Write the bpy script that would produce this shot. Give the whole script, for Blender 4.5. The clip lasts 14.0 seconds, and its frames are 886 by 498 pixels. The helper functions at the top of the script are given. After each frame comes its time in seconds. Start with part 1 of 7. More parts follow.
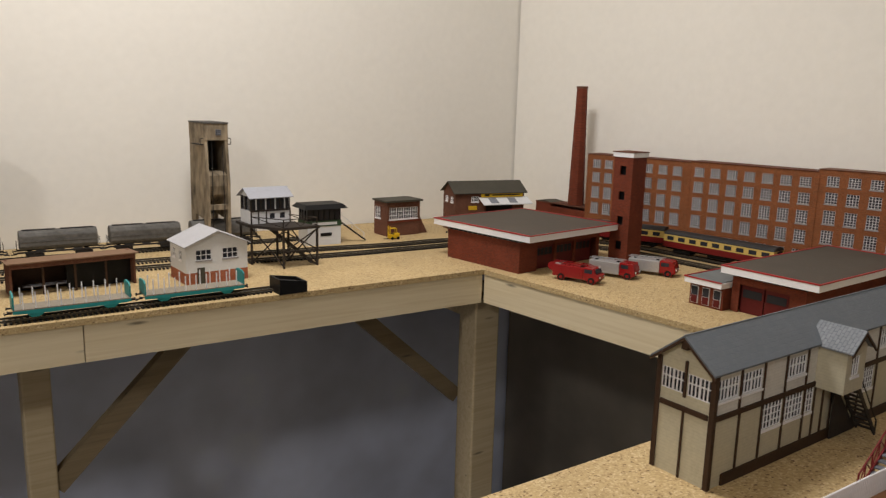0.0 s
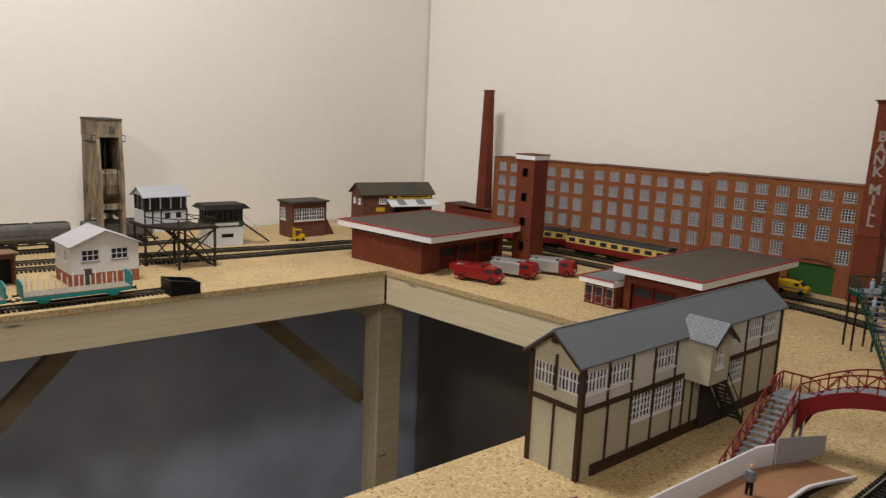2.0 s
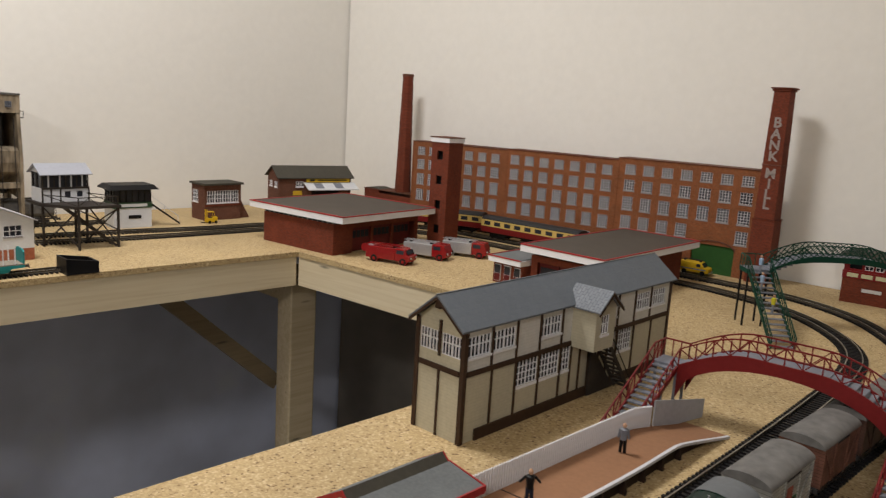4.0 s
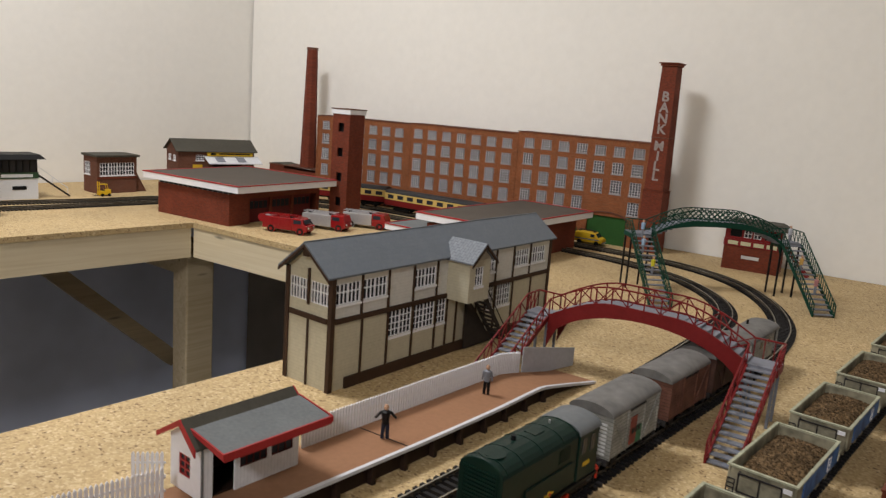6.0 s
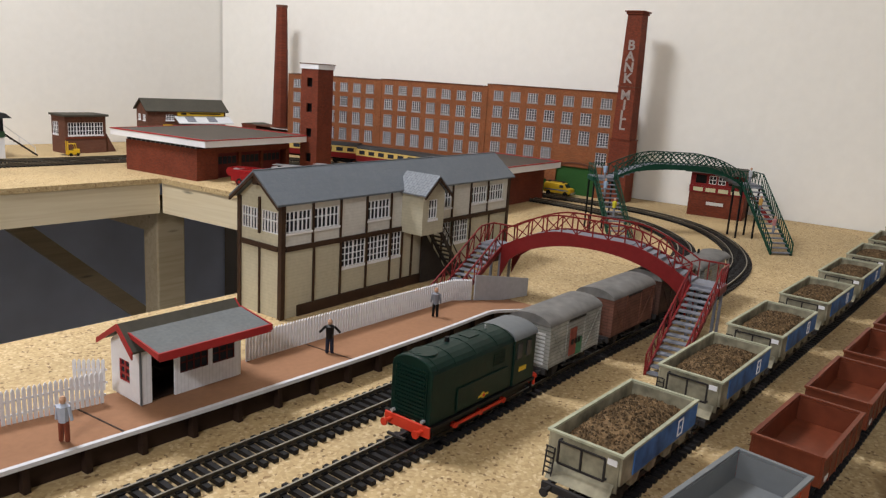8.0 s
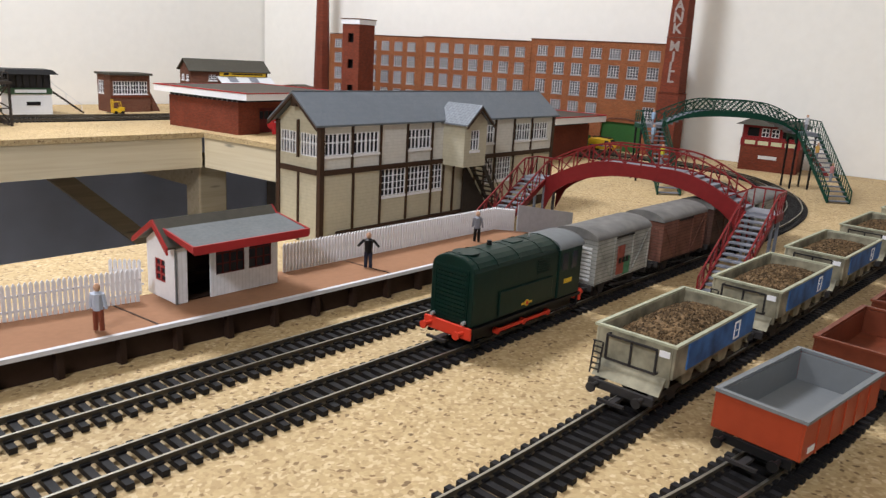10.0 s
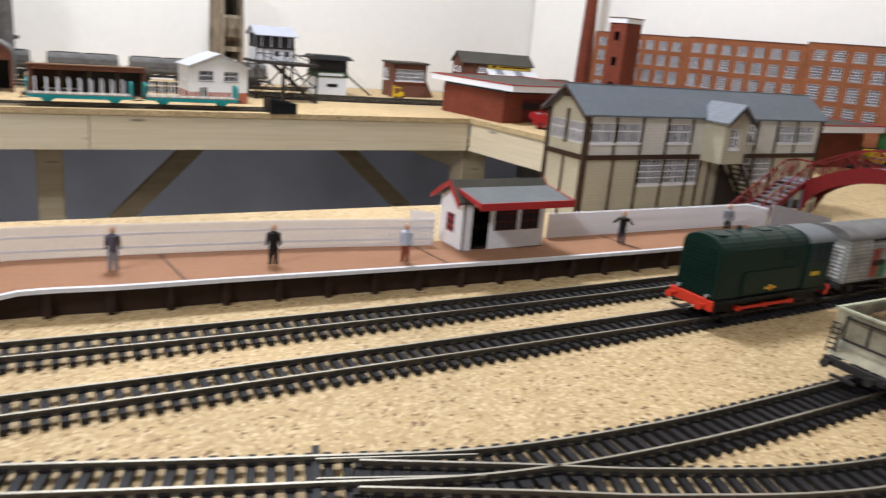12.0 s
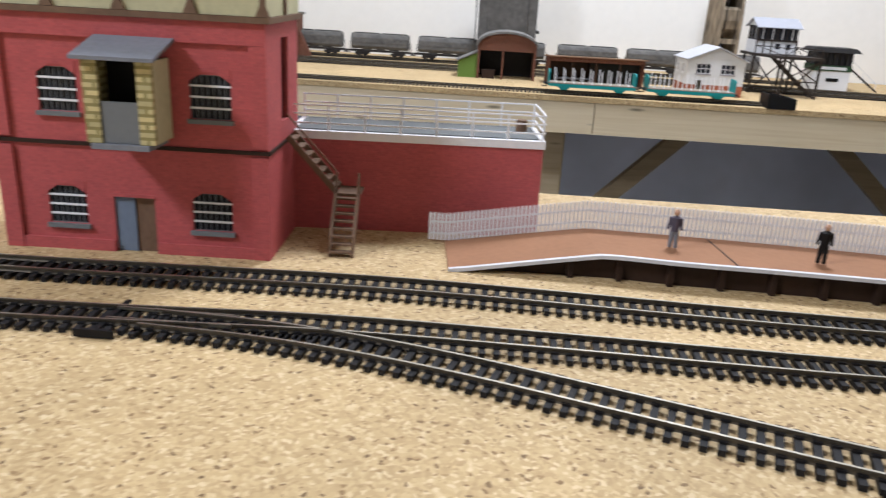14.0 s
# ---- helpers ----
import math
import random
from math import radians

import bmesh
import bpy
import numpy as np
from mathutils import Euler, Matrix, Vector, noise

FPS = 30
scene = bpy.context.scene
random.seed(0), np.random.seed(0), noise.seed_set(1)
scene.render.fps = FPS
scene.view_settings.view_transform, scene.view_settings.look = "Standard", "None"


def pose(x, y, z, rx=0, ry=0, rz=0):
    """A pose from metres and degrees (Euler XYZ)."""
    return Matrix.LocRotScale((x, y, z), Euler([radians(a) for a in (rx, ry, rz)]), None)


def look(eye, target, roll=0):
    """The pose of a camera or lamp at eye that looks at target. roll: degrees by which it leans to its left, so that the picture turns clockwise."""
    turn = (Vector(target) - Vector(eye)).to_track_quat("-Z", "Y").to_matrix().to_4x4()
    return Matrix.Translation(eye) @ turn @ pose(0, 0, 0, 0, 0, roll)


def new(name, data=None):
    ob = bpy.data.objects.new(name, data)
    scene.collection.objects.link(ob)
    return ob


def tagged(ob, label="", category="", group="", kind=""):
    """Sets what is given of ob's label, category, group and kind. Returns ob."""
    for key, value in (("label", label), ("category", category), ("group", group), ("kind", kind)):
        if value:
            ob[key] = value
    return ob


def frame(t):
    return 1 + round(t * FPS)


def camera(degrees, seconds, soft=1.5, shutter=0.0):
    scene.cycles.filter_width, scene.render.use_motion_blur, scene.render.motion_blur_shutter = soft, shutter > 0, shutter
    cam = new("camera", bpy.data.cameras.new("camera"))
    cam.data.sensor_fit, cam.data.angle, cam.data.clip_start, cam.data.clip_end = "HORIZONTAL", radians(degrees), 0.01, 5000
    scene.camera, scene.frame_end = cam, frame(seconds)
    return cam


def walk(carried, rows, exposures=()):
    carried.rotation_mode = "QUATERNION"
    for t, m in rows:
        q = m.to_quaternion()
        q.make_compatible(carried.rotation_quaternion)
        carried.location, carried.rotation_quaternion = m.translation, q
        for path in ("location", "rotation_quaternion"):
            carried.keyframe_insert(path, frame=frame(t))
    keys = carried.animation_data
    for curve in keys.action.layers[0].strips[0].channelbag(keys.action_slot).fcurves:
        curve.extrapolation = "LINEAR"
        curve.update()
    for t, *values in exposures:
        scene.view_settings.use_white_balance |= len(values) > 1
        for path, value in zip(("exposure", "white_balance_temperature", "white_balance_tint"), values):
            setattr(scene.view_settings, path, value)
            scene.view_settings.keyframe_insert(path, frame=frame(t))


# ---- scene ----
# The camera: held in the hand, looking down on the layout and walking along it.
cam = camera(60.6, 14.0, soft=1.25, shutter=0.5)
PATH = [
    (0, (0.151, 0.085, 0.299), (1.423, 1.581, -0.082), 1.5),
    (0.5, (0.16, 0.08, 0.3), (1.462, 1.551, -0.073), 1.6),
    (1, (0.162, 0.071, 0.301), (1.499, 1.511, -0.072), 1.8),
    (1.5, (0.176, 0.067, 0.294), (1.549, 1.471, -0.082), 2.2),
    (2, (0.184, 0.057, 0.292), (1.6, 1.423, -0.069), 2.5),
    (2.5, (0.189, 0.047, 0.287), (1.634, 1.383, -0.068), 2.9),
    (5, (0.224, 0.001, 0.26), (1.818, 1.15, -0.112), 3.9),
    (5.5, (0.229, -0.012, 0.252), (1.856, 1.091, -0.119), 4.2),
    (6, (0.231, -0.023, 0.242), (1.872, 1.054, -0.139), 4.4),
    (6.5, (0.234, -0.037, 0.232), (1.893, 1.013, -0.151), 4.6),
    (7, (0.233, -0.044, 0.227), (1.893, 1.004, -0.153), 4.6),
    (7.5, (0.233, -0.054, 0.215), (1.886, 0.99, -0.206), 4.2),
    (8, (0.236, -0.061, 0.208), (1.886, 0.977, -0.239), 3.7),
    (8.2, (0.236, -0.062, 0.205), (1.884, 0.977, -0.245), 3.7),
    (10.3, (0.243, -0.058, 0.157), (1.802, 1.087, -0.352), 3.6),
    (10.5, (0.242, -0.055, 0.159), (1.781, 1.117, -0.348), 3.9),
    (11, (0.221, -0.061, 0.16), (1.697, 1.195, -0.331), 4.4),
    (11.5, (0.204, -0.07, 0.157), (1.547, 1.321, -0.353), 4.8),
    (12, (0.18, -0.099, 0.157), (1.327, 1.444, -0.393), 5.1),
    (12.5, (0.167, -0.097, 0.154), (1.077, 1.586, -0.430), 5.4),
    (13, (0.145, -0.099, 0.156), (0.748, 1.701, -0.475), 4.2),
    (13.5, (0.124, -0.104, 0.158), (0.416, 1.765, -0.491), 3.1),
    (14, (0.102, -0.115, 0.162), (0.217, 1.771, -0.493), 3.2),
]
EXPOSURES = [(0.0, -0.03, 6700, 10), (5.0, 0.10, 6400, 10), (8.0, 0.46, 6100, 10), (10.5, 0.76, 5850, 10), (12.0, 0.80, 5750, 10), (14.0, 0.72, 5600, 10)]
walk(cam, [(t, look(eye, target, roll)) for t, eye, target, roll in PATH], EXPOSURES)

# Light: one warm ceiling lamp over the layout, an added fill lamp, and weak light from the rest of the room.
world = bpy.data.worlds.new("room_world")
scene.world = world
world.use_nodes = True
world.node_tree.nodes["Background"].inputs[0].default_value = (1.0, 0.96, 0.91, 1)
world.node_tree.nodes["Background"].inputs[1].default_value = 0.25


def unseen_lamp(name, x, y, z, size, watts, colour):
    data = bpy.data.lights.new(name, "AREA")
    data.shape, data.size, data.energy, data.color = "DISK", size, watts, colour
    ob = new(name, data)
    ob.matrix_world = pose(x, y, z)
    return ob


unseen_lamp("unseen_lamp", 0.52, 0.98, 1.36, 0.42, 17.0, (1.0, 0.97, 0.94))
# Added fill with no known source: brightens the west and south faces.
unseen_lamp("unseen_lamp", -1.25, -0.38, 1.34, 0.40, 23.0, (1.0, 0.97, 0.94))

# ---------------------------------------------------------------- materials


def mat(name, colour, rough=0.6, metal=0.0, var=0.12, fine=260.0, coarse=22.0, bump=0.15, spec=0.22):
    """Paint, card or plastic: its colour varies at two scales, with fine relief."""
    m = bpy.data.materials.new(name)
    m.use_nodes = True
    nt = m.node_tree
    b = nt.nodes["Principled BSDF"]
    b.inputs["Roughness"].default_value = rough
    b.inputs["Metallic"].default_value = metal
    b.inputs["Specular IOR Level"].default_value = spec
    tc = nt.nodes.new("ShaderNodeTexCoord")
    n1, n2 = nt.nodes.new("ShaderNodeTexNoise"), nt.nodes.new("ShaderNodeTexNoise")
    n1.inputs["Scale"].default_value, n2.inputs["Scale"].default_value = fine, coarse
    n1.inputs["Detail"].default_value, n2.inputs["Detail"].default_value = 3, 4
    nt.links.new(tc.outputs["Object"], n1.inputs["Vector"])
    nt.links.new(tc.outputs["Object"], n2.inputs["Vector"])
    mix = nt.nodes.new("ShaderNodeMath")
    mix.operation = "ADD"
    nt.links.new(n1.outputs["Fac"], mix.inputs[0])
    nt.links.new(n2.outputs["Fac"], mix.inputs[1])
    ramp = nt.nodes.new("ShaderNodeMapRange")
    ramp.inputs["From Min"].default_value, ramp.inputs["From Max"].default_value = 0.6, 1.4
    ramp.inputs["To Min"].default_value, ramp.inputs["To Max"].default_value = 1 - var, 1 + var
    nt.links.new(mix.outputs[0], ramp.inputs["Value"])
    mul = nt.nodes.new("ShaderNodeVectorMath")
    mul.operation = "SCALE"
    mul.inputs[0].default_value = colour
    nt.links.new(ramp.outputs["Result"], mul.inputs["Scale"])
    nt.links.new(mul.outputs[0], b.inputs["Base Color"])
    if bump:
        bp = nt.nodes.new("ShaderNodeBump")
        bp.inputs["Strength"].default_value, bp.inputs["Distance"].default_value = bump, 0.0006
        nt.links.new(n1.outputs["Fac"], bp.inputs["Height"])
        nt.links.new(bp.outputs["Normal"], b.inputs["Normal"])
    return m


def brick_mat(name, colour, joint, w=0.0042, h=0.0016, var=0.25, rough=0.8, flat=False, gap=0.12, spread=1.0):
    """Printed brick or slate card: courses run level round the walls (flat: along a roof)."""
    m = mat(name, colour, rough, 0, var, 420, 30, 0.0)
    nt = m.node_tree
    b = nt.nodes["Principled BSDF"]
    tc = nt.nodes.new("ShaderNodeTexCoord")
    sep, com, add = nt.nodes.new("ShaderNodeSeparateXYZ"), nt.nodes.new("ShaderNodeCombineXYZ"), nt.nodes.new("ShaderNodeMath")
    nt.links.new(tc.outputs["Object"], sep.inputs[0])
    nt.links.new(sep.outputs["X"], add.inputs[0])
    if flat:
        add.inputs[1].default_value = 0
        nt.links.new(sep.outputs["Y"], com.inputs["Y"])
    else:
        nt.links.new(sep.outputs["Y"], add.inputs[1])
        nt.links.new(sep.outputs["Z"], com.inputs["Y"])
    nt.links.new(add.outputs[0], com.inputs["X"])
    br = nt.nodes.new("ShaderNodeTexBrick")
    br.inputs["Scale"].default_value = 1.0
    br.inputs["Brick Width"].default_value, br.inputs["Row Height"].default_value = w, h
    br.inputs["Mortar Size"].default_value = h * gap
    br.inputs["Color1"].default_value = (1 + 0.18 * spread, 1 + 0.12 * spread, 1 + 0.08 * spread, 1)
    br.inputs["Color2"].default_value = (1 - 0.2 * spread, 1 - 0.2 * spread, 1 - 0.18 * spread, 1)
    br.inputs["Mortar"].default_value = (*[j / max(c, 0.01) for j, c in zip(joint, colour)], 1)
    nt.links.new(com.outputs[0], br.inputs["Vector"])
    mul = nt.nodes.new("ShaderNodeVectorMath")
    mul.operation = "MULTIPLY"
    old = b.inputs["Base Color"].links[0].from_socket
    nt.links.new(old, mul.inputs[0])
    nt.links.new(br.outputs["Color"], mul.inputs[1])
    nt.links.new(mul.outputs[0], b.inputs["Base Color"])
    bp = nt.nodes.new("ShaderNodeBump")
    bp.inputs["Strength"].default_value, bp.inputs["Distance"].default_value, bp.invert = 0.4, 0.0003, True
    nt.links.new(br.outputs["Fac"], bp.inputs["Height"])
    nt.links.new(bp.outputs["Normal"], b.inputs["Normal"])
    return m


def chipboard_mat():
    m = bpy.data.materials.new("chipboard")
    m.use_nodes = True
    nt = m.node_tree
    b = nt.nodes["Principled BSDF"]
    b.inputs["Roughness"].default_value = 0.75
    tc = nt.nodes.new("ShaderNodeTexCoord")
    wob = nt.nodes.new("ShaderNodeTexNoise")
    wob.inputs["Scale"].default_value = 120
    nt.links.new(tc.outputs["Object"], wob.inputs["Vector"])
    warp = nt.nodes.new("ShaderNodeVectorMath")
    warp.operation = "MULTIPLY_ADD"
    warp.inputs[1].default_value = (0.004, 0.004, 0.004)
    nt.links.new(wob.outputs["Color"], warp.inputs[0])
    nt.links.new(tc.outputs["Object"], warp.inputs[2])
    v = nt.nodes.new("ShaderNodeTexVoronoi")
    v.inputs["Scale"].default_value = 560
    nt.links.new(warp.outputs[0], v.inputs["Vector"])
    sep = nt.nodes.new("ShaderNodeSeparateColor")
    nt.links.new(v.outputs["Color"], sep.inputs[0])
    ramp = nt.nodes.new("ShaderNodeValToRGB")
    e = ramp.color_ramp.elements
    e[0].position, e[0].color = 0.0, (0.16, 0.10, 0.045, 1)
    e[1].position, e[1].color = 1.0, (0.62, 0.49, 0.29, 1)
    for p, c in ((0.03, (0.24, 0.15, 0.065, 1)), (0.075, (0.40, 0.28, 0.135, 1)), (0.5, (0.475, 0.345, 0.172, 1)), (0.8, (0.52, 0.385, 0.20, 1))):
        k = e.new(p)
        k.color = c
    nt.links.new(sep.outputs[0], ramp.inputs["Fac"])
    big = nt.nodes.new("ShaderNodeTexNoise")
    big.inputs["Scale"].default_value, big.inputs["Detail"].default_value = 7, 6
    nt.links.new(tc.outputs["Object"], big.inputs["Vector"])
    mr = nt.nodes.new("ShaderNodeMapRange")
    mr.inputs["From Min"].default_value, mr.inputs["From Max"].default_value = 0.3, 0.7
    mr.inputs["To Min"].default_value, mr.inputs["To Max"].default_value = 0.86, 1.12
    nt.links.new(big.outputs["Fac"], mr.inputs["Value"])
    mul = nt.nodes.new("ShaderNodeVectorMath")
    mul.operation = "SCALE"
    nt.links.new(ramp.outputs["Color"], mul.inputs[0])
    nt.links.new(mr.outputs["Result"], mul.inputs["Scale"])
    nt.links.new(mul.outputs[0], b.inputs["Base Color"])
    bp = nt.nodes.new("ShaderNodeBump")
    bp.inputs["Strength"].default_value, bp.inputs["Distance"].default_value = 0.25, 0.0004
    nt.links.new(sep.outputs[1], bp.inputs["Height"])
    nt.links.new(bp.outputs["Normal"], b.inputs["Normal"])
    return m


def pine_mat(name, light, dark):
    """Planed softwood: long grain along the piece, and knots."""
    m = bpy.data.materials.new(name)
    m.use_nodes = True
    nt = m.node_tree
    b = nt.nodes["Principled BSDF"]
    b.inputs["Roughness"].default_value = 0.6
    tc, mp = nt.nodes.new("ShaderNodeTexCoord"), nt.nodes.new("ShaderNodeMapping")
    mp.inputs["Scale"].default_value = (2.5, 60, 60)
    nt.links.new(tc.outputs["Object"], mp.inputs["Vector"])
    n = nt.nodes.new("ShaderNodeTexNoise")
    n.inputs["Scale"].default_value, n.inputs["Detail"].default_value, n.inputs["Distortion"].default_value = 1.6, 6, 1.2
    nt.links.new(mp.outputs[0], n.inputs["Vector"])
    ramp = nt.nodes.new("ShaderNodeValToRGB")
    ramp.color_ramp.elements[0].position, ramp.color_ramp.elements[0].color = 0.3, (*dark, 1)
    ramp.color_ramp.elements[1].position, ramp.color_ramp.elements[1].color = 0.62, (*light, 1)
    nt.links.new(n.outputs["Fac"], ramp.inputs["Fac"])
    v = nt.nodes.new("ShaderNodeTexVoronoi")
    mp2 = nt.nodes.new("ShaderNodeMapping")
    mp2.inputs["Scale"].default_value = (7, 34, 34)
    nt.links.new(tc.outputs["Object"], mp2.inputs["Vector"])
    nt.links.new(mp2.outputs[0], v.inputs["Vector"])
    v.inputs["Scale"].default_value = 1.0
    k = nt.nodes.new("ShaderNodeMapRange")
    k.inputs["From Min"].default_value, k.inputs["From Max"].default_value = 0.04, 0.12
    k.inputs["To Min"].default_value, k.inputs["To Max"].default_value = 0.35, 1.0
    nt.links.new(v.outputs["Distance"], k.inputs["Value"])
    mul = nt.nodes.new("ShaderNodeVectorMath")
    mul.operation = "SCALE"
    nt.links.new(ramp.outputs["Color"], mul.inputs[0])
    nt.links.new(k.outputs["Result"], mul.inputs["Scale"])
    nt.links.new(mul.outputs[0], b.inputs["Base Color"])
    return m


def plank_mat(name, colour, dark, pitch, axis="X", var=0.12):
    """Boarding: dark joints at even steps along one axis."""
    m = mat(name, colour, 0.65, 0, var, 150 if var > 0.2 else 260, 45 if var > 0.2 else 22)
    nt = m.node_tree
    b = nt.nodes["Principled BSDF"]
    tc, sep = nt.nodes.new("ShaderNodeTexCoord"), nt.nodes.new("ShaderNodeSeparateXYZ")
    nt.links.new(tc.outputs["Object"], sep.inputs[0])
    pp = nt.nodes.new("ShaderNodeMath")
    pp.operation = "PINGPONG"
    pp.inputs[1].default_value = pitch / 2
    nt.links.new(sep.outputs[axis], pp.inputs[0])
    r = nt.nodes.new("ShaderNodeMapRange")
    r.inputs["From Max"].default_value = pitch * 0.14
    r.inputs["To Min"].default_value, r.inputs["To Max"].default_value = dark, 1.0
    nt.links.new(pp.outputs[0], r.inputs["Value"])
    mul = nt.nodes.new("ShaderNodeVectorMath")
    mul.operation = "SCALE"
    nt.links.new(b.inputs["Base Color"].links[0].from_socket, mul.inputs[0])
    nt.links.new(r.outputs["Result"], mul.inputs["Scale"])
    nt.links.new(mul.outputs[0], b.inputs["Base Color"])
    return m


CHIP = chipboard_mat()
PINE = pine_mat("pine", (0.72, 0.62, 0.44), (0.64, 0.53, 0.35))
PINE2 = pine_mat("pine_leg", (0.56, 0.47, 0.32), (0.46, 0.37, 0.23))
# Same pine, darkened: the shade under the boards is put into the braces' colour.
PINE3 = pine_mat("shaded_pine", (0.27, 0.21, 0.13), (0.20, 0.15, 0.09))
WALL = mat("wall_paint", (0.86, 0.84, 0.80), 0.9, 0, 0.03, 60, 2.5, 0.05)
# Blue-grey stands in for shade on the wall below board height.
LOWER = mat("lower_wall_shade_tint", (0.60, 0.655, 0.84), 0.40, 0, 0.32, 5, 1.6, 0.02)
# Darker copy for the east side: its deeper shade is painted in.
LOWERB = mat("lower_wall_shade_brown", (0.22, 0.195, 0.165), 0.5, 0, 0.25, 8, 2.2, 0.02)
CARPET = mat("floor_carpet", (0.24, 0.215, 0.18), 0.95, 0, 0.3, 300, 4, 0.4)
WHITE = mat("white_paint", (0.82, 0.82, 0.86), 0.55, 0, 0.06)
MILLWHITE = mat("mill_window_white", (0.68, 0.68, 0.72), 0.6, 0, 0.08)
SILLGREY = mat("stone_sill_grey", (0.30, 0.29, 0.30), 0.7, 0, 0.15)
OFFWHITE = mat("off_white_render", (0.66, 0.67, 0.70), 0.7, 0, 0.07)
CREAM = plank_mat("cream_boarding", (0.50, 0.465, 0.355), 0.90, 0.0028, "Z")
UPPERCREAM = plank_mat("off_white_boarding", (0.64, 0.63, 0.60), 0.90, 0.0028, "Z")
BROWN = mat("brown_timber", (0.05, 0.027, 0.016), 0.6, 0, 0.2)
DARKBROWN = mat("dark_brown_plastic", (0.03, 0.016, 0.011), 0.6, 0, 0.25)
SLATE = brick_mat("slate_roof", (0.135, 0.155, 0.18), (0.13, 0.145, 0.175), 0.005, 0.0035, 0.08, 0.55, True, 0.08, 0.25)
SLATE2 = brick_mat("bay_slates", (0.20, 0.22, 0.25), (0.13, 0.145, 0.17), 0.005, 0.0032, 0.12, 0.6, True, 0.10, 0.4)
GREYROOF = mat("grey_felt", (0.145, 0.155, 0.16), 0.8, 0, 0.18, 500, 40, 0.3)
ROOFGREY = mat("flat_roof_card", (0.080, 0.067, 0.056), 0.75, 0, 0.10)
DARKROOF = mat("dark_roof", (0.065, 0.06, 0.048), 0.7, 0, 0.2)
BRICK = brick_mat("mill_brick", (0.235, 0.078, 0.029), (0.25, 0.12, 0.06))
BRICKD = brick_mat("dark_brick", (0.165, 0.037, 0.018), (0.13, 0.042, 0.026))
BRICKB = brick_mat("brown_brick", (0.12, 0.045, 0.028), (0.18, 0.10, 0.07))
CRIMSON = brick_mat("crimson_brick", (0.44, 0.095, 0.100), (0.42, 0.10, 0.10), 0.0042, 0.0015, 0.14, 0.6, False, 0.10, 0.5)
RED = mat("red_paint", (0.35, 0.028, 0.030), 0.45, 0, 0.1)
ENGINE_RED = mat("engine_red", (0.25, 0.008, 0.010), 0.25, 0, 0.08, spec=0.5)
BRIDGERED = mat("bridge_red", (0.18, 0.015, 0.016), 0.45, 0, 0.15)
DARKRED = mat("dark_red_frame", (0.10, 0.012, 0.012), 0.5, 0, 0.15)
BRIDGEGREEN = mat("bridge_green", (0.006, 0.050, 0.032), 0.45, 0, 0.15)
DOORGREEN = mat("door_green", (0.026, 0.088, 0.020), 0.6, 0, 0.12)
STEPGREY = mat("step_grey", (0.20, 0.21, 0.245), 0.6, 0, 0.15)
RAIL = mat("rail_steel", (0.42, 0.395, 0.335), 0.38, 0.95, 0.1, 300, 20, 0.03)
RAILSIDE = mat("rail_side", (0.085, 0.07, 0.05), 0.55, 0.3, 0.3, 300, 20, 0.03)
SLEEPER = mat("sleeper_plastic", (0.013, 0.012, 0.013), 0.6, 0, 0.25)
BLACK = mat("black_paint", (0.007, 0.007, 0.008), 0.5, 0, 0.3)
CHASSIS = mat("weathered_chassis", (0.03, 0.027, 0.027), 0.7, 0, 0.35)
PLATFORM = mat("platform_brown", (0.30, 0.155, 0.085), 0.8, 0, 0.10)
KERB = mat("platform_edge", (0.62, 0.62, 0.66), 0.7, 0, 0.08)
FENCE = mat("fence_white", (0.76, 0.76, 0.80), 0.6, 0, 0.08)
TEAL = mat("teal_paint", (0.025, 0.26, 0.27), 0.45, 0, 0.12)
DECK = mat("wagon_deck", (0.25, 0.22, 0.18), 0.8, 0, 0.2)
BEIGE = mat("weathered_beige", (0.25, 0.23, 0.165), 0.65, 0, 0.75, 120, 45)
BLUE = mat("blue_panel", (0.045, 0.13, 0.34), 0.55, 0, 0.75, 110, 45)


def mixed_stones(m):
    """Each stone of a heap takes a lighter or darker tone of its own."""
    nt = m.node_tree
    b = nt.nodes["Principled BSDF"]
    geo, r, mul = nt.nodes.new("ShaderNodeNewGeometry"), nt.nodes.new("ShaderNodeMapRange"), nt.nodes.new("ShaderNodeVectorMath")
    nt.links.new(geo.outputs["Random Per Island"], r.inputs["Value"])
    r.inputs["To Min"].default_value, r.inputs["To Max"].default_value = 0.45, 2.2
    mul.operation = "SCALE"
    nt.links.new(b.inputs["Base Color"].links[0].from_socket, mul.inputs[0])
    nt.links.new(r.outputs["Result"], mul.inputs["Scale"])
    nt.links.new(mul.outputs[0], b.inputs["Base Color"])
    return m


ORE = mixed_stones(mat("stone_load", (0.075, 0.048, 0.024), 0.9, 0, 0.5, 480, 90, 0.8))
RIMGREEN = mat("rim_grey_green", (0.38, 0.385, 0.28), 0.6, 0, 0.3, 150, 40)
ORANGE = mat("orange_wagon", (0.31, 0.048, 0.018), 0.4, 0, 0.08)
OXIDE = mat("red_oxide_wagon", (0.15, 0.038, 0.018), 0.45, 0, 0.25, 180, 30)
GREYIN = mat("grey_wagon_inside", (0.17, 0.18, 0.19), 0.55, 0, 0.06)
LOCO = mat("loco_green", (0.0022, 0.017, 0.0125), 0.40, 0, 0.2, spec=0.22)
LOCOROOF = mat("cab_roof_grey", (0.14, 0.15, 0.16), 0.5, 0, 0.12)
